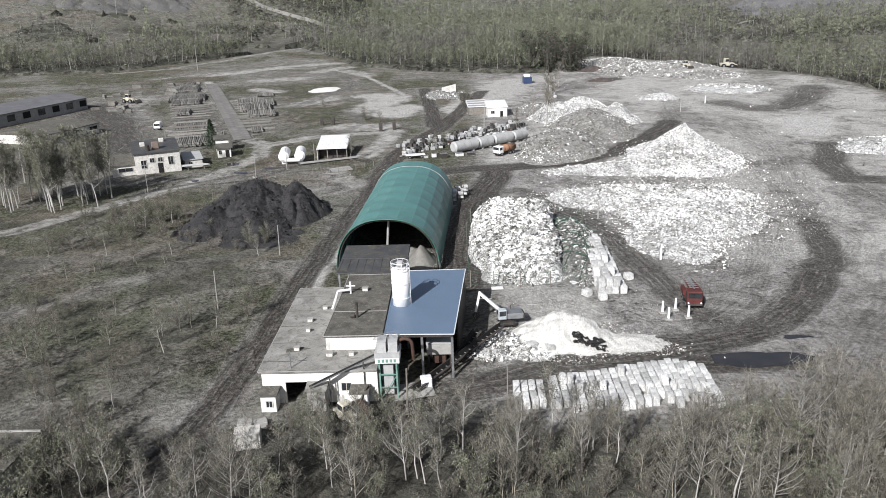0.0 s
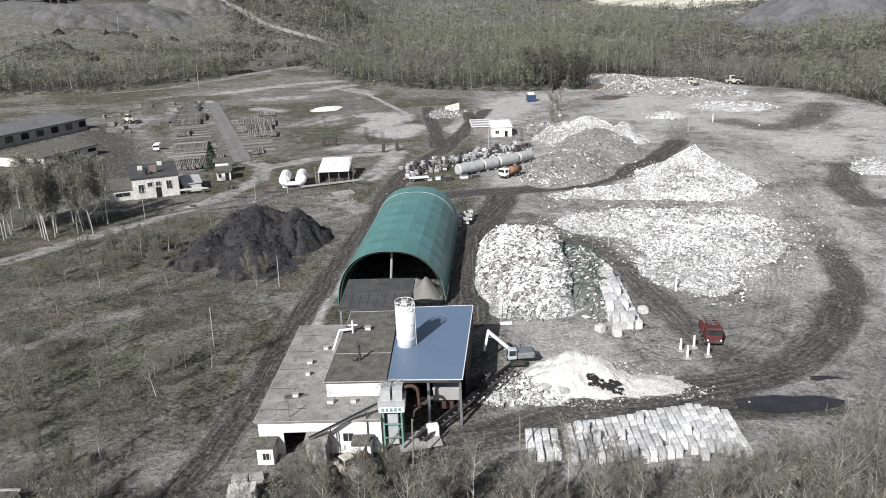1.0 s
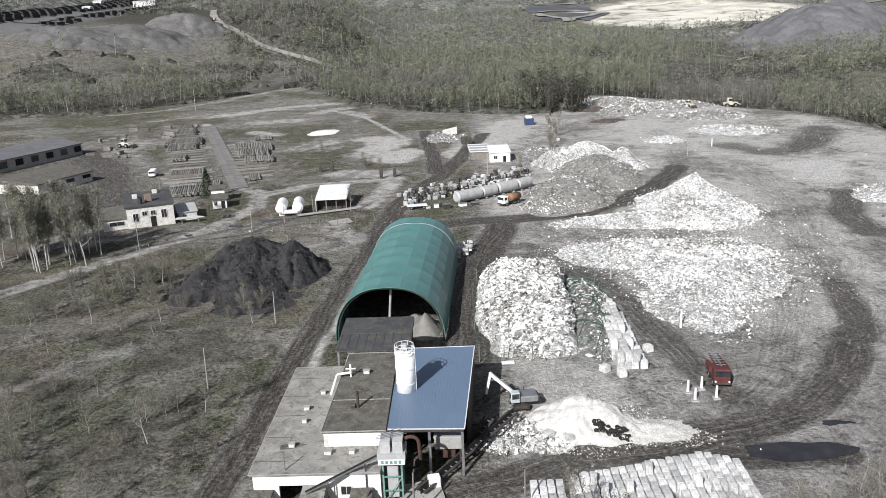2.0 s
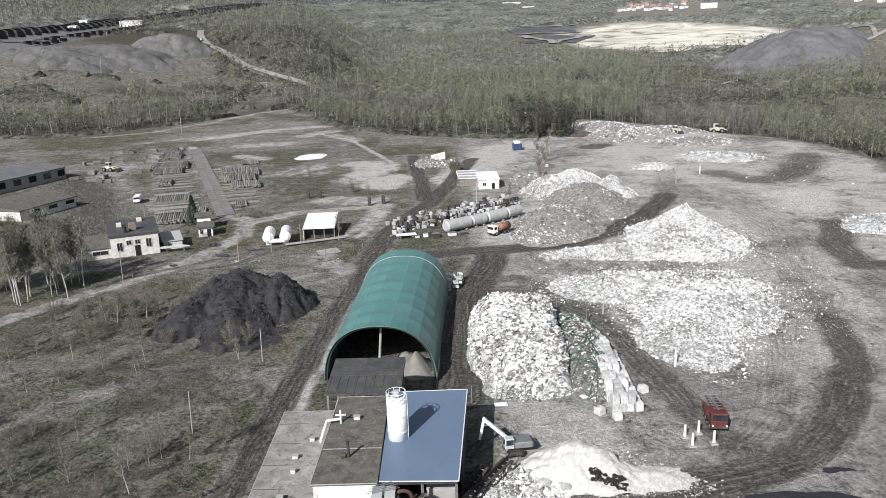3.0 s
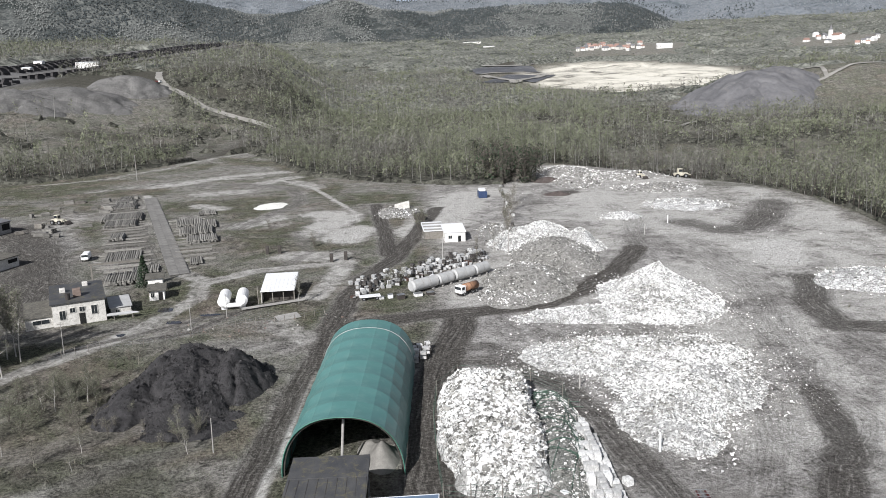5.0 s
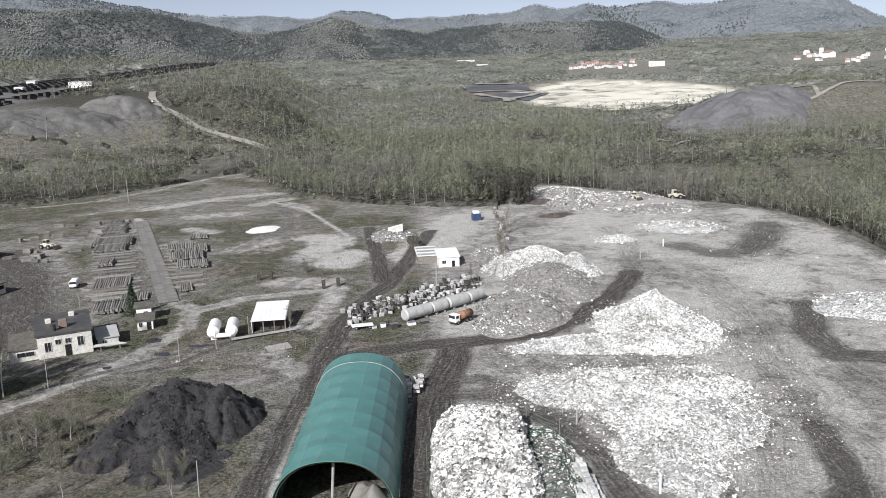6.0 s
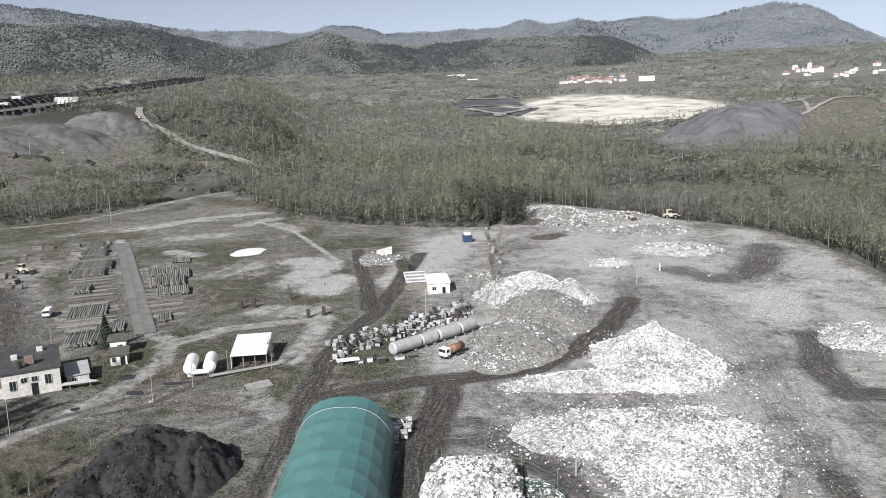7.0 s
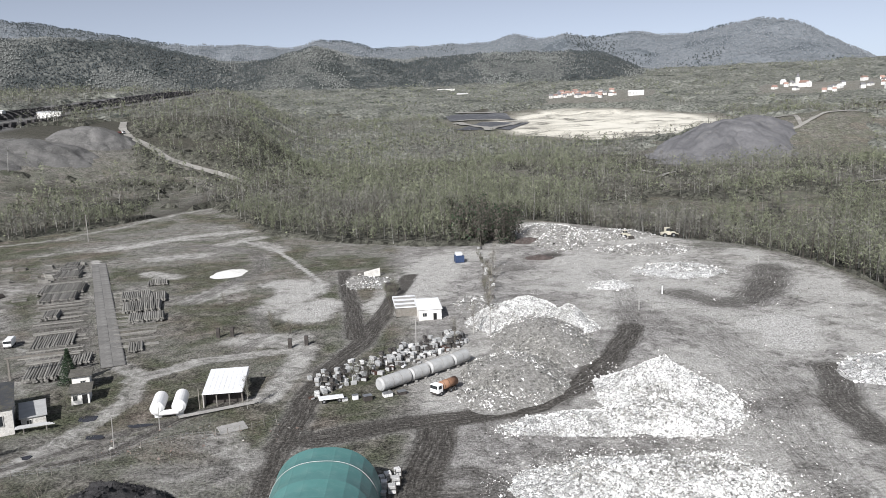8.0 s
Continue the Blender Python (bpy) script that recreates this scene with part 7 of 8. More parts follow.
def log_stack(x, y, w, length, layers, turn, seed, label="stack of peeled logs laid on bearers"):
    """Logs side by side along x, in layers."""
    s = thing("log_stack", label, "logs", pose(x, y, gz(x, y), 0, 0, turn), "log stacks")
    rs = random.Random(seed)
    dia = 0.62
    for i in range(2):
        b = BM()
        bar(b, (-w / 2, (i - 0.5) * length * 0.6, 0.12), (w / 2, (i - 0.5) * length * 0.6, 0.12), 0.24)
        part("bearer", b, M_WOOD, s)
    for lay in range(layers):
        n = int(w / dia) - lay
        for i in range(n):
            o = new("log", rs.choice(LOGMESH))
            o.parent = s
            o.matrix_basis = pose(-w / 2 + dia * (i + 0.5 + 0.5 * lay) + rs.uniform(-0.05, 0.05), rs.uniform(-0.5, 0.5), 0.5 + lay * 0.52, 0, rs.uniform(0, 360), rs.uniform(-2, 2)) @ Matrix.Diagonal((dia, length * rs.uniform(0.9, 1.05), dia, 1))
    return s


for k, (x, y, w, ln, ly) in enumerate(((-118, 250, 9, 12, 1), (-113, 234, 10, 14, 2), (-104, 206, 16, 15, 2), (-100, 192, 12, 12, 2), (-92, 166, 5, 10, 2), (-79, 136, 11, 13, 1), (-69, 107, 10, 12, 2), (-122, 262, 6, 10, 1), (-66, 117, 8, 8, 1))):
    log_stack(x, y, w, ln, ly, 15, 300 + k)
for k, (x, y, w, ln, ly) in enumerate(((-73, 189, 10, 12, 2), (-66, 185, 9, 12, 2), (-66, 172, 12, 13, 2), (-60, 157, 11, 10, 2), (-54, 126, 4, 9, 1), (-72, 212, 7, 9, 1))):
    log_stack(x, y, w, ln, ly, 15, 330 + k)
# pairs of bearers lying in rows on the yard
random.seed(31)
for rows, x0, y0, x1, y1, wide in ((26, -68, 112, -121, 262, 17.0), (13, -52, 128, -76, 205, 15.0)):
    for k in range(rows):
        u = (k + random.uniform(-0.15, 0.15)) / rows
        x, y = x0 + (x1 - x0) * u, y0 + (y1 - y0) * u
        for gap in (-0.9, 0.9):
            w = wide * random.uniform(0.7, 1.0) / 2
            b = BM()
            bar(b, (-w, gap, 0.15), (w * random.uniform(0.7, 1.0), gap + random.uniform(-0.5, 0.5), 0.15), 0.34)
            o = part("timber_bearer", b, M_LOG, None)
            o.matrix_basis = pose(x - 2, y, gz(x, y), 0, 0, 17)
            tagged(o, "weathered timber bearer lying on the log yard", "beam", "timber bearers")

# ---- sawmill sheds in the far west ----
def gable_shed(name, label, m, w, d, h, rise, wall, roof, open_side=False):
    t = thing(name, label, "shed", m)
    b = BM()
    box(b, -w / 2, -d / 2, -0.3, w / 2, d / 2, h)
    part("wall", b, wall, t)
    for s in (-1, 1):
        b = BM()
        x0, x1 = (-w / 2 - 0.5, 0) if s < 0 else (0, w / 2 + 0.5)
        z0, z1 = (h - 0.1, h + rise) if s < 0 else (h + rise, h - 0.1)
        solid(b, [(x0, -d / 2 - 0.5), (x1, -d / 2 - 0.5), (x1, d / 2 + 0.5), (x0, d / 2 + 0.5)], h - 0.2, [z0 + 0.15, z1 + 0.15, z1 + 0.15, z0 + 0.15])
        part("roof_slope", b, roof, t)
    for k in range(int(d / 7)):
        b = BM()
        y = -d / 2 + 4 + 7 * k
        box(b, w / 2 - 0.02, y, 1.5, w / 2 + 0.08, y + 3.4, h - 0.8)
        part("window", b, M_GLASS if k % 2 else M_DARK, t)
    return t


gable_shed("sawmill_shed", "long sawmill shed with a grey sheet roof", pose(-158, 167, gz(-158, 167), 0, 0, -18), 24, 50, 4.6, 1.8, M_CONC, M_SLATE)
gable_shed("sawmill_shed", "lower sawmill shed with a dark brown roof", pose(-123, 124, gz(-123, 124), 0, 0, -18), 22, 22, 3.4, 0.8, M_OLDWHITE, M_DARKFELT)
random.seed(41)
for k in range(40):
    x, y = random.uniform(-146, -112), random.uniform(165, 262)
    if y < 196 and x < -132 - (190 - y) * 0.32:
        continue
    w, d, h = random.uniform(1.5, 5), random.uniform(1, 3), random.uniform(0.5, 2)
    kind = random.choice((M_LOG, M_WOOD, M_LOG))
    t = thing("timber_stack", "stack of sawn planks on the sawmill yard", "timber", pose(x, y, gz(x, y), 0, 0, random.uniform(-30, 40)), "timber stacks")
    plank = None
    for j in range(max(2, int(h / 0.3))):
        for i in range(max(2, int(d / 0.7))):
            if plank is None:
                b = BM()
                box(b, -w / 2, -0.3, 0, w / 2, 0.3, 0.24)
                plank = part("plank", b, kind, t)
            else:
                plank = new("plank", plank.data)
                plank.parent = t
            plank.location = (random.uniform(-0.3, 0.3), -d / 2 + 0.35 + i * 0.68, j * 0.3)
# white sand patch on the meadow
heap("sand_patch", "bright white sand spread on the meadow", M_SAND, [(-48, 224, 6, 9, 0.7, 1.2), (-50, 220, 4.5, 5, 0.5, 1.2), (-45, 228, 3.5, 5, 0.5, 1.2)], 351, 0.5, 0.25, 3)


# ---- single trees and scrub ----
def branching(seed, height, limbs, twigs, leaves, spread=0.32, base=0.3, leaf=0.14, leafy=0.3, twig_w=0.03, multi=1):
    """Trunk with limbs as one mesh, twigs and leaves as another."""
    rs = np.random.RandomState(seed)
    bm = BM()
    tips = []
    for s in range(multi):
        lean = rs.normal(0, 0.05 if multi == 1 else 0.2, 2) * height
        pts = [Vector((rs.normal(0, 0.15) * (multi > 1), rs.normal(0, 0.15) * (multi > 1), -0.2))]
        for k in range(1, 6):
            u = k / 5
            pts.append(Vector((lean[0] * u + rs.normal(0, 0.012) * height, lean[1] * u + rs.normal(0, 0.012) * height, height * u * 0.97)))
        rad = [height * 0.0092 * (1 - 0.85 * k / 5) for k in range(6)]
        for k in range(5):
            tube(bm, pts[k], pts[k + 1], rad[k], rad[k + 1], seg=6, caps=False)
        for k in range(limbs):
            u = base + (0.92 - base) * (k + rs.uniform(0, 1)) / limbs
            i = min(int(u * 5), 4)
            p = pts[i].lerp(pts[i + 1], u * 5 - i)
            a = rs.uniform(0, 2 * math.pi)
            ln = height * spread * (1.2 - u) * rs.uniform(0.7, 1.2)
            d = Vector((math.cos(a), math.sin(a), rs.uniform(0.7, 1.5))).normalized()
            q = p + d * ln * 0.6
            e = q + (d + Vector((0, 0, 0.5))).normalized() * ln * 0.5
            r = height * 0.005 * (1.2 - u)
            tube(bm, p, q, r, r * 0.6, seg=4, caps=False)
            tube(bm, q, e, r * 0.6, r * 0.2, seg=4, caps=False)
            tips += [(p, q), (q, e)]
    trunk = bpy.data.meshes.new("trunk")
    bm.to_mesh(trunk)
    bm.free()
    V, Fc, I = [], [], []
    n = 0
    for k in range(twigs):
        a, b = tips[rs.randint(len(tips))]
        p = np.array(a.lerp(b, rs.uniform(0.2, 1)))
        d = rs.normal(0, 1, 3) + [0, 0, 0.9]
        d /= np.linalg.norm(d)
        ln = height * 0.09 * rs.uniform(0.5, 1.5)
        s = np.cross(d, rs.normal(0, 1, 3))
        s = s / np.linalg.norm(s) * twig_w * 0.5
        V += [p - s, p + s, p + d * ln]
        Fc.append((n, n + 1, n + 2))
        I.append(0)
        n += 3
        for j in range(int(leaves)):
            c = p + d * ln * rs.uniform(0.3, 1.1) + rs.normal(0, 0.03 * height * 0.3, 3)
            V += list(c + rs.normal(0, 1, (3, 3)) * leaf * 0.6)
            Fc.append((n, n + 1, n + 2))
            I.append(1 if rs.uniform() < leafy else 0)
            n += 3
    crown = mesh_from("crown", np.array(V), np.array(Fc), [M_NEARTWIG, M_LEAF], np.array(I), False)
    return trunk, crown


def tree_kind(name, label, seed, bark, **kw):
    trunk, crown = branching(seed, **kw)
    trunk.materials.append(bark)
    t = thing(name, label, "tree", None, "trees by the site")
    for nm, me in (("trunk", trunk), ("crown", crown)):
        o = new(nm, me)
        o.parent = t
    return t


KINDS = [
    tree_kind("birch_tree", "slender white-barked birch with few leaves", 1, M_BIRCH, height=8.0, limbs=16, twigs=420, leaves=2, leafy=0.4, leaf=0.1),
    tree_kind("birch_tree", "slender white-barked birch with few leaves", 2, M_BIRCH, height=9.0, limbs=18, twigs=460, leaves=2, leafy=0.3, leaf=0.1),
    tree_kind("bare_tree", "bare grey tree with upswept branches", 3, M_BIRCH, height=8.5, limbs=26, twigs=700, leaves=0, leafy=0.1, spread=0.45, base=0.2),
    tree_kind("bare_tree", "bare grey tree with upswept branches", 4, M_NEARTWIG, height=7.5, limbs=26, twigs=800, leaves=0, leafy=0.15, spread=0.5, base=0.15),
    tree_kind("willow_tree", "young willow in yellow-green first leaf", 5, M_BARK, height=6.5, limbs=14, twigs=560, leaves=3, leafy=0.8, spread=0.45, base=0.1, multi=3, leaf=0.1),
    tree_kind("alder_shrub", "many-stemmed bare alder shrub", 6, M_BARK, height=4.2, limbs=9, twigs=600, leaves=1, leafy=0.2, spread=0.5, base=0.1, multi=5, leaf=0.06),
    tree_kind("poplar_tree", "leafing slender poplar in a close clump", 7, M_BIRCH, height=11.0, limbs=20, twigs=760, leaves=2, leafy=0.6, spread=0.22, base=0.3, leaf=0.12),
]
random.seed(51)
SPOTS = []
# thicket along the south edge
for k in range(120):
    x = random.uniform(-38, 62)
    y = random.uniform(-72, -57.5) if x < 14 or x > 42 else random.uniform(-72, -55.5)
    if -13 < x < 6 and y > -57:
        continue
    kind = random.choice((0, 1, 2, 3, 3, 4, 5, 5, 2)) if x < 20 else random.choice((2, 2, 3, 3, 0, 1, 5, 4))
    SPOTS.append((x, y, kind, random.uniform(0.6, 1.0)))
# scrub before the factory and along its west side
for k in range(26):
    SPOTS.append((random.uniform(-7, 6), random.uniform(-57, -52.5), random.choice((0, 4, 5, 5, 5)), random.uniform(0.35, 0.7)))
for k in range(30):
    SPOTS.append((random.uniform(-46, -17), random.uniform(-58, -20), random.choice((5, 5, 3, 0, 5, 4)), random.uniform(0.35, 0.8)))
for k in range(16):
    SPOTS.append((random.uniform(-60, -18), random.uniform(-14, 18), random.choice((5, 5, 0, 0)), random.uniform(0.3, 0.6)))
# dense low brush among the trees on the south edge
for k in range(60):
    x, y = random.uniform(-42, 64), random.uniform(-71, -55.5)
    if -13 < x < 6 and y > -58:
        continue
    SPOTS.append((x, y, random.choice((4, 4, 5, 5, 5)), random.uniform(0.45, 0.85)))
# brush clumps on the meadow
for cx, cy in ((-44, -34), (-38, -46), (-30, -50), (-52, -20), (-37, 12), (-47, -4), (-26, -30), (-62, 6), (-40, 34), (-46, 40), (-52, 30), (-24, 6)):
    for k in range(5):
        SPOTS.append((cx + random.gauss(0, 2.2), cy + random.gauss(0, 1.8), random.choice((4, 5, 5, 3)), random.uniform(0.35, 0.65)))
# poplar clump and bushes in the west
for k in range(40):
    SPOTS.append((random.uniform(-90, -66), random.uniform(32, 50), 6, random.uniform(1.1, 1.6)))
for k in range(16):
    SPOTS.append((random.uniform(-53, -42), random.uniform(14, 26), random.choice((4, 4, 6)), random.uniform(0.45, 0.75)))
for k in range(40):
    SPOTS.append((random.uniform(-66, -38), random.uniform(8, 30), random.choice((5, 5, 4)), random.uniform(0.4, 0.75)))
# brush strip between the pale yard and the heaps
for k in range(14):
    u = random.random()
    SPOTS.append((42.5 + 13 * u + random.gauss(0, 1.0), 132 + 128 * u, random.choice((5, 4, 4)), random.uniform(0.4, 0.6)))
# close bare brush on the south-east edge, willows by the muddy track
for k in range(70):
    SPOTS.append((random.uniform(16, 66), random.uniform(-71, -57), random.choice((3, 5, 5, 3, 2)), random.uniform(0.55, 1.0)))
for k in range(16):
    SPOTS.append((random.uniform(-33, -20), random.uniform(-70, -56), random.choice((4, 4, 3, 5)), random.uniform(0.7, 1.1)))
# larger bare trees on the south-east edge
for x, y, k, s in ((44, -60, 2, 1.25), (48.5, -58.5, 3, 1.4), (53, -60.5, 2, 1.3), (57, -58, 3, 1.35), (61, -61, 2, 1.2), (40, -59, 3, 1.1), (50.5, -56.5, 5, 1.1), (46, -56.5, 5, 1.0), (55, -56, 5, 1.1)):
    SPOTS.append((x, y, k, s))
for k in range(34):
    SPOTS.append((random.uniform(41, 66), random.uniform(-62, -55.5), random.choice((2, 2, 3)), random.uniform(0.7, 1.1)))
# scattered by the road, the hut and the rows of scrap
for x, y, k, s in ((-16.5, 76, 0, 0.9), (-55, 82, 4, 0.6), (5, 88, 4, 0.7), (8, 92, 4, 0.6), (14, 160, 4, 1.0), (16, 172, 4, 0.9), (42, 130, 3, 1.2), (44, 150, 3, 1.3), (47, 168, 3, 1.4), (51, 190, 3, 1.3), (55, 210, 2, 1.3), (-14, 132, 5, 1.0), (-20, 140, 5, 1.2), (-40, 172, 5, 0.9), (30, 112, 3, 1.0), (36, 121, 2, 1.1)):
    SPOTS.append((x, y, k, s))
for x, y, k, s in SPOTS:
    copy_thing(KINDS[k], pose(x, y, gz(x, y), 0, 0, random.uniform(0, 360)) @ Matrix.Scale(s, 4))
for k, t in enumerate(KINDS):
    t.matrix_basis = pose(-30 + 11 * k, -68 + (k % 2), 0)


def spruce(x, y, h):
    t = thing("spruce_tree", "single dark green spruce beside the gate hut", "tree", pose(x, y, gz(x, y)))
    b = BM()
    tube(b, (0, 0, -0.2), (0, 0, h), 0.18, 0.03, seg=8)
    part("trunk", b, M_BARK, t)
    rs = np.random.RandomState(4)
    n = 2600
    u = rs.uniform(0.06, 1, n)
    a = rs.uniform(0, 2 * np.pi, n)
    r = h * 0.36 * (1 - u) * np.sqrt(rs.uniform(0.1, 1, n)) + 0.05
    c = np.stack([r * np.cos(a), r * np.sin(a), h * u - 0.25 * r], -1)
    V = (c[:, None] + rs.normal(0, 1, (n, 3, 3)) * [0.2, 0.2, 0.09]).reshape(-1, 3)
    o = new("crown", mesh_from("crown", V, np.arange(3 * n).reshape(-1, 3), [M_NEEDLE], None, False))
    o.parent = t


spruce(-60.5, 98.5, 8.5)


# tufts of dead grass and low scrub, too many to count
def tufts(name, label, zone, count, seed, h, cover):
    rs = np.random.RandomState(seed)
    x, y = rs.uniform(zone[0], zone[1], count), rs.uniform(zone[2], zone[3], count)
    dens = fbm(x, y, 16, 3, 35)
    keep = dens + rs.uniform(-0.25, 0.25, count) > cover
    for pts, half, much in TRACKS_AND_SHADE + PALE:
        keep &= line_far(x, y, pts) > half + 0.4
    keep &= ~((x > -12) & (x < 13) & (y > -52) & (y < 34))
    x, y = x[keep], y[keep]
    n, b = len(x), 6
    z = ground_z(x, y)
    p = np.repeat(np.stack([x, y, z - 0.05], -1), b, 0)
    m = n * b
    p[:, :2] += rs.normal(0, 0.16, (m, 2))
    a = rs.uniform(0, 2 * np.pi, m)
    hh = np.repeat(h * rs.lognormal(0, 0.45, n), b) * rs.uniform(0.5, 1.2, m)
    tip = p + np.stack([np.cos(a) * hh * 0.5, np.sin(a) * hh * 0.5, hh], -1)
    s = np.stack([-np.sin(a), np.cos(a), 0 * a], -1) * (0.03 + 0.05 * hh)[:, None]
    V = np.stack([p - s, p + s, tip], 1).reshape(-1, 3)
    mats = np.repeat(rs.choice([0, 1], n, p=[0.75, 0.25]), b)
    ob = new(name, mesh_from(name, V, np.arange(3 * m).reshape(-1, 3), [M_STRAW, M_LEAF], mats, False))
    return tagged(ob, label, "grass", kind="stuff")


M_STRAW = mat("dead_grass", (0.045, 0.043, 0.031), (0.16, 0.152, 0.118), 0.1, 2, 0.95, bump=0, island=0.45)
tufts("grass_tufts", "dry grass tufts and dead stalks on the meadow", (-115, -8, -75, 120), 30000, 401, 0.2, 0.4)
tufts("grass_tufts", "dry grass tufts on the far meadow", (-180, 20, 110, 340), 12000, 402, 0.3, 0.48)
tufts("grass_tufts", "dry weeds at the yard's edge", (12, 70, -75, -54), 5000, 403, 0.3, 0.3)
tufts("grass_tufts", "sparse weeds on the east plateau", (60, 180, -50, 260), 9000, 404, 0.3, 0.58)


# ---- railway yard, village and church far away ----
def polar(bear, dist):
    return 12 + dist * math.sin(radians(bear)), -80 + dist * math.cos(radians(bear))


WAGON = BM()
box(WAGON, -6.2, -1.4, 0.9, 6.2, 1.4, 3.6, 0.15)
wag = bpy.data.meshes.new("wagon")
WAGON.to_mesh(wag)
WAGON.free()
wag.materials.append(mat("dark_goods_wagon", (0.02, 0.02, 0.022), (0.06, 0.056, 0.055), 0.5, 5, 0.8, vary=0.5))
(ax, ay), (bx, by) = RAILS
run = math.hypot(bx - ax, by - ay)
ux, uy = (bx - ax) / run, (by - ay) / run
for row, off in enumerate((-80, -72, -64, -18, -8, 2, 12, 22, 34, 46)):
    x, y = ax - uy * off, ay + ux * off
    t = thing("goods_train", "long row of dark goods wagons in the railway yard", "train", pose(x, y, gz(x, y)), "goods trains")
    for k in range(int(run / 14)):
        if random.random() < (0.1 if row % 3 else 0.35):
            continue
        wx, wy = x + ux * 14 * k, y + uy * 14 * k
        o = new("wagon", wag)
        o.parent = t
        o.matrix_basis = Matrix.Translation((wx - x, wy - y, gz(wx, wy) - gz(x, y) - 0.2)) @ pose(0, 0, 0, 0, 0, math.degrees(math.atan2(uy, ux)))


def far_house(x, y, w, d, h, rise, turn, wall, roof, label="white village house with a red tiled roof", group="village houses", rows=2):
    t = thing("village_house", label, "house", pose(x, y, gz(x, y), 0, 0, turn), group)
    b = BM()
    box(b, -w / 2, -d / 2, -3, w / 2, d / 2, h)
    part("wall", b, wall, t)
    b = BM()
    lo = [b.verts.new((sx * (w / 2 + 0.5), sy * (d / 2 + 0.5), h)) for sx, sy in ((-1, -1), (1, -1), (1, 1), (-1, 1))]
    top = [b.verts.new((-w / 2 - 0.3, 0, h + rise)), b.verts.new((w / 2 + 0.3, 0, h + rise))]
    for f in ((lo[0], lo[1], top[1], top[0]), (lo[2], lo[3], top[0], top[1]), (lo[1], lo[2], top[1]), (lo[3], lo[0], top[0]), lo[::-1]):
        b.faces.new(f)
    part("roof", b, roof, t)
    k = max(2, int(w / 4))
    for r in range(rows):
        for i in range(k):
            xx = -w / 2 + (i + 0.5) * w / k
            b = BM()
            box(b, xx - 0.7, -d / 2 - 0.12, 1.2 + r * 3.0, xx + 0.7, -d / 2 - 0.02, 2.8 + r * 3.0)
            part("window", b, M_GLASS, t)
    return t


random.seed(61)
for k in range(34):
    x, y = polar(random.uniform(12.6, 17.2), random.uniform(2310, 2480))
    far_house(x, y, random.uniform(10, 17), random.uniform(9, 13), random.uniform(5, 8), random.uniform(4, 6), random.uniform(-35, 35), random.choice((M_WHITE, M_OLDWHITE, M_WHITE)), random.choice((M_TILE, M_TILE, M_SLATE)))
x, y = polar(18.6, 2360)
far_house(x, y, 44, 15, 9, 5, -8, M_WHITE, M_SHEET, "long white public building beside the village", "public buildings", 3)
for k in range(22):
    x, y = polar(random.uniform(27.3, 34.5), random.uniform(2240, 2510))
    far_house(x, y, random.uniform(9, 18), random.uniform(9, 12), random.uniform(5, 9), random.uniform(4, 6), random.uniform(-35, 35), M_WHITE, random.choice((M_TILE, M_SLATE, M_SHEET)), "pale house in the distant town", "town houses")
for b_, d_, w_, h_ in ((-21.9, 1010, 26, 7), (-16.4, 2560, 70, 12), (6.2, 2480, 34, 9), (5.0, 2700, 60, 10), (-24.8, 1090, 10, 5), (-25.6, 985, 9, 4)):
    x, y = polar(b_, d_)
    far_house(x, y, w_, 12, h_, 1.2, 6, M_WHITE, M_SHEET, "low white building far off in the valley", "valley buildings", 1)
x, y = polar(29.4, 2400)
ch = thing("church", "white church with a pointed dark spire", "church", pose(x, y, gz(x, y), 0, 0, 10))
b = BM()
box(b, -16, -7, -3, 16, 7, 11)
part("nave", b, M_WHITE, ch)
b = BM()
solid(b, [(-17, -8), (17, -8), (17, 0), (-17, 0)], 11, [11.2, 11.2, 18, 18])
solid(b, [(-17, 0), (17, 0), (17, 8), (-17, 8)], 11, [18, 18, 11.2, 11.2])
part("roof", b, M_TILE, ch)
b = BM()
box(b, -21, -4, -3, -13, 4, 26)
part("tower", b, M_WHITE, ch)
b = BM()
tube(b, (-17, 0, 26), (-17, 0, 40), 5.2, 0.2, seg=8)
part("spire", b, M_SLATE, ch)
# grey gravel mounds beside the yard
heap("gravel_mound", "broad grey gravel mounds by the railway", M_GRAVEL, [(*polar(bear, dist), rx, ry, hh, 1.7) for bear, dist, rx, ry, hh in ((-27.0, 735, 62, 36, 6), (-23.0, 745, 52, 34, 8), (-19.6, 790, 40, 30, 13))], 411, 2.0, 1.5, 9)
# vehicle at the top of the bank
lorry("white lorry on the track over the wooded bank", pose(-236, 696, gz(-236, 696) + 0.5, 0, 0, 60), M_SILO, "mast", 9.0, 3.0)
# grey shale tip beyond the wood
heap("spoil_mound", "steep dark grey shale tip beyond the wood", M_SPOIL, [(412, 800, 78, 105, 31, 1.35), (452, 832, 58, 72, 22, 1.5), (352, 772, 45, 60, 11, 1.1)], 431, 2.0, 2.6, 16)


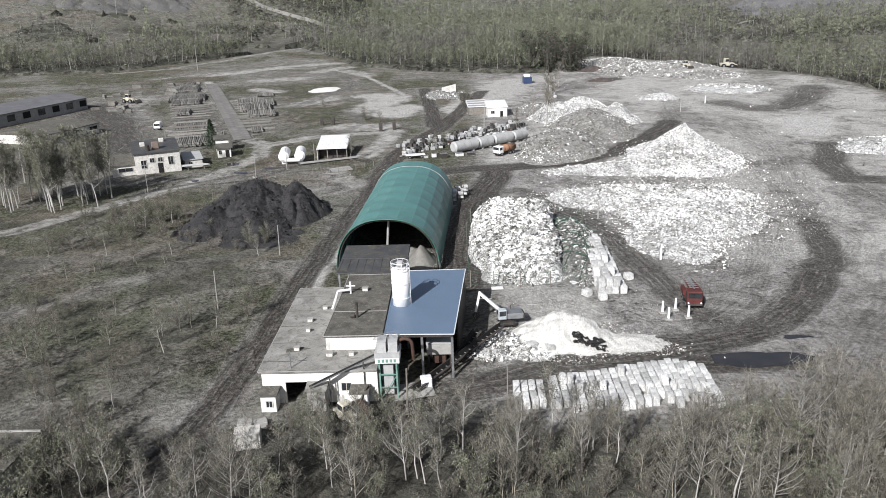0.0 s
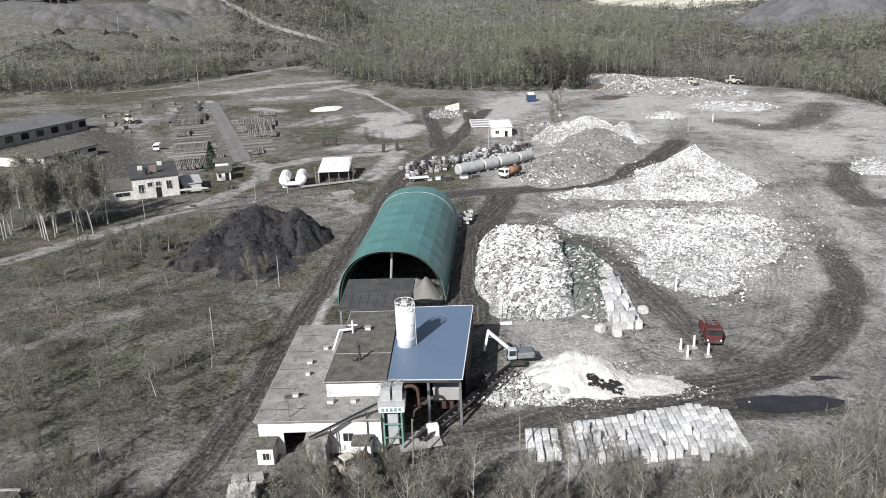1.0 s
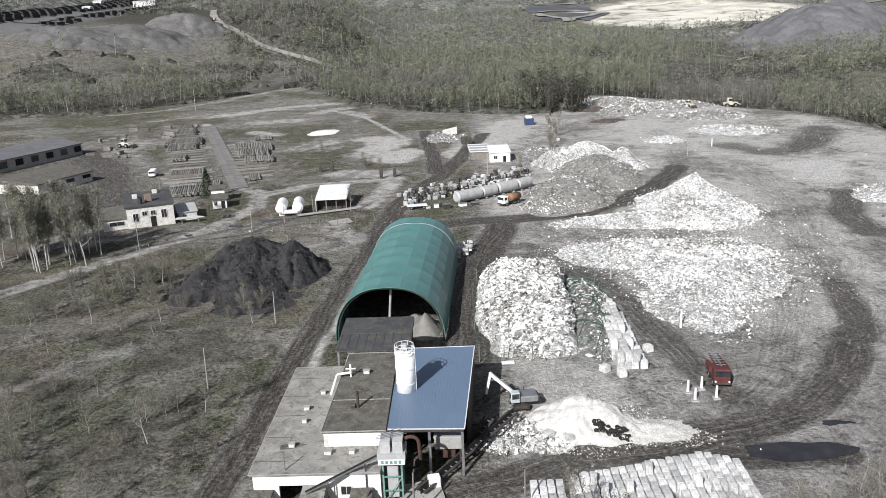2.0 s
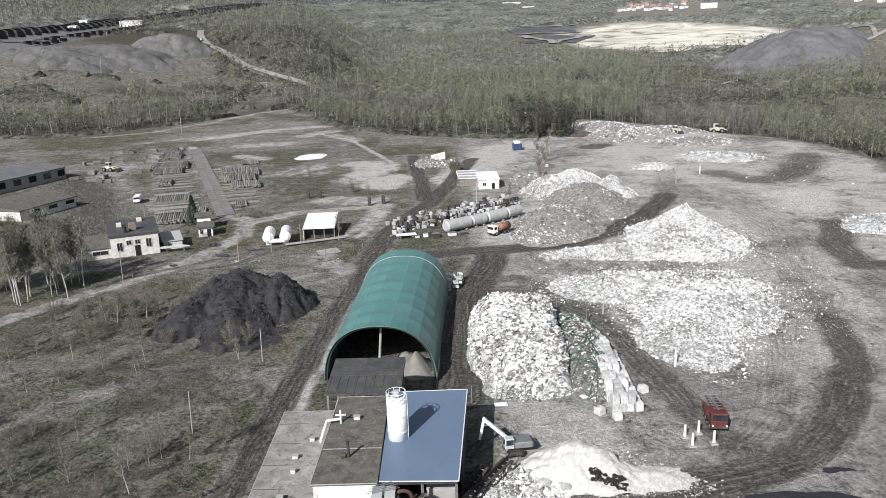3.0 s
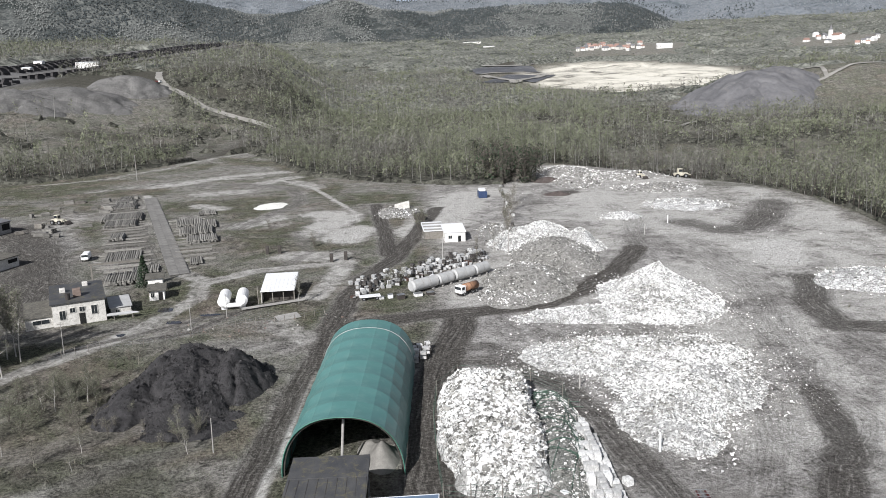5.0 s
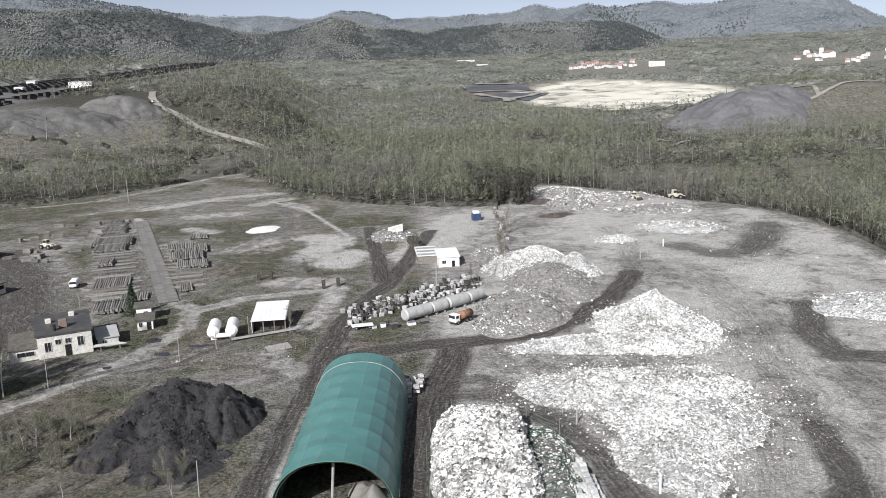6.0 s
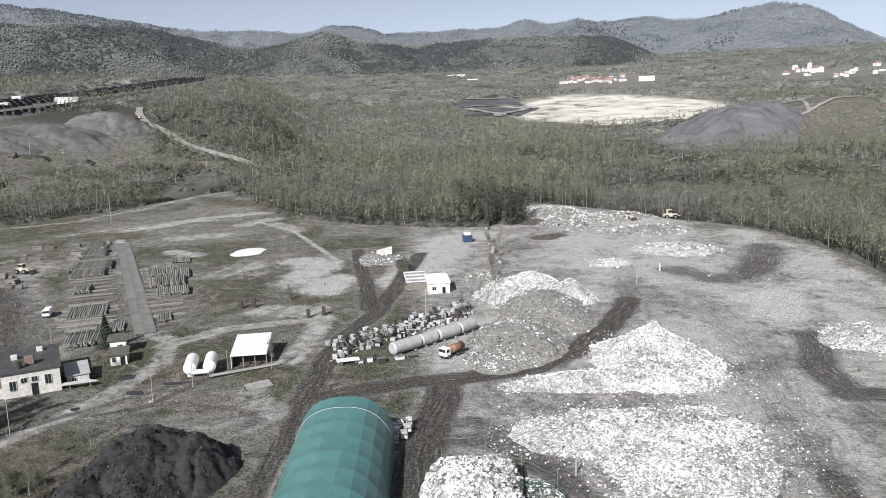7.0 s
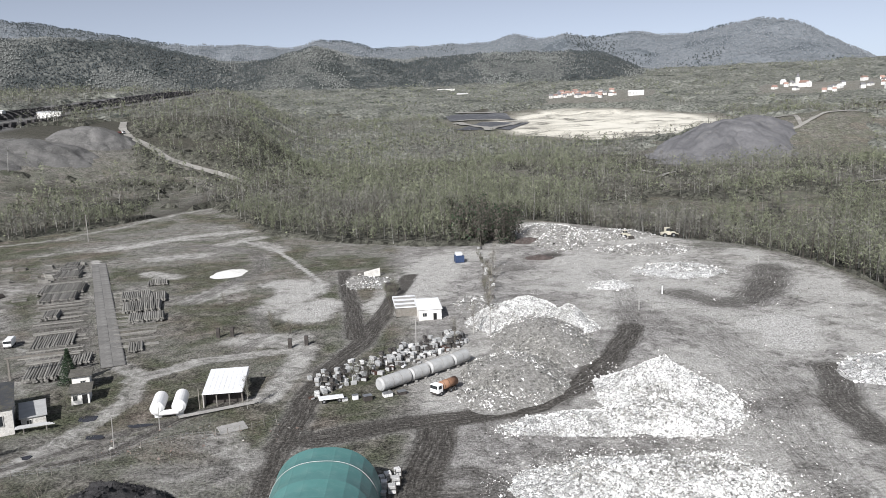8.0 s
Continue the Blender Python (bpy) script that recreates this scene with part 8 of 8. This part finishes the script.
# ---- dirt tracks, ponds and dykes far off ----
def ribbon(name, label, category, material, pts, half, lift, step=5.0):
    """A strip laid over the ground along a line."""
    ax = [Vector((*p, 0)) for p in pts]
    mid = []
    for p, q in zip(ax, ax[1:]):
        k = max(1, int((q - p).length / step))
        mid += [p.lerp(q, i / k) for i in range(k)]
    mid.append(ax[-1])
    mid = [mid[0]] + [(mid[i - 1] + mid[i] + mid[i + 1]) / 3 for i in range(1, len(mid) - 1)] + [mid[-1]]
    rs = random.Random(len(mid))
    V = []
    for i, p in enumerate(mid):
        d = (mid[min(i + 1, len(mid) - 1)] - mid[max(i - 1, 0)]).normalized()
        side = Vector((-d.y, d.x, 0)) * half * rs.uniform(0.85, 1.15)
        V += [p + side * u for u in (-1, -0.5, 0, 0.5, 1)]
    V = np.array(V)
    V[:, 2] = ground_z(V[:, 0], V[:, 1]) + lift
    ob = new(name, mesh_from(name, V, grid_faces(5, len(mid)), [material]))
    return tagged(ob, label, category, kind="structure")


M_DIRT = mat("pale_dirt", (0.16, 0.154, 0.14), (0.34, 0.33, 0.305), 0.05, 0.7, 0.95, bump=0.5, dist=0.3, stain=(0.22, 0.21, 0.19))
M_SILT = mat("dark_pond_silt", (0.045, 0.047, 0.052), (0.11, 0.113, 0.12), 0.02, 0.2, 0.6, bump=0, stain=(0.2, 0.2, 0.2))
ribbon("dirt_track", "pale dirt track climbing over the wooded bank", "track", M_DIRT, BANK_TRACK, 3.6, 0.8)
for pts in HILL_TRACKS:
    ribbon("dirt_track", "pale dirt track over the scrubby hill", "track", M_DIRT, pts, 2.4, 0.9)
ribbon("service_road", "pale service road between the rows of wagons", "road", M_GRAVEL, [(RAILS[0][0] + 40, RAILS[0][1]), (RAILS[1][0] + 40, RAILS[1][1])], 13, 0.8)
for pts, half in (([(178, 1800), (335, 1800)], 90), ([(200, 1535), (300, 1490)], 85)):
    ribbon("settling_pond", "dark grey settling pond beside the sand flats", "pond", M_SILT, pts, half, 1.2, 20)
for pts in ([(190, 1700), (345, 1640)], [(222, 1420), (330, 1600)], [(172, 1905), (345, 1905)], [(185, 1640), (232, 1420)]):
    ribbon("earth_dyke", "pale earth dyke between the ponds", "dyke", M_DIRT, pts, 9, 2.6, 10)


# ---- concrete road of the log yard ----
road = tagged(new("concrete_road", mesh_from("concrete_road", [(-2.9, 0, 0), (2.9, 0, 0), (2.9, 161, 0), (-2.9, 161, 0)], [(0, 1, 2, 3)], [M_GRAVEL])), "cracked pale concrete slab road through the log yard", "road", kind="structure")
road.matrix_basis = pose(-54.6, 110, 0.16, 0, 0, 20.4)
SLABS = []
for k in range(3):
    b = BM()
    box(b, -1.34, -2.2, -0.2, 1.34, 2.2, 0.05, 0.03)
    me = bpy.data.meshes.new("slab")
    b.to_mesh(me)
    b.free()
    me.materials.append(M_SLAB)
    SLABS.append(me)
random.seed(71)
for j in range(36):
    for i in (-1, 1):
        o = new("slab", random.choice(SLABS))
        o.parent = road
        o.matrix_basis = pose(1.38 * i, 2.3 + 4.45 * j, random.uniform(0, 0.04), random.uniform(-0.5, 0.5), random.uniform(-0.5, 0.5), random.uniform(-0.6, 0.6))
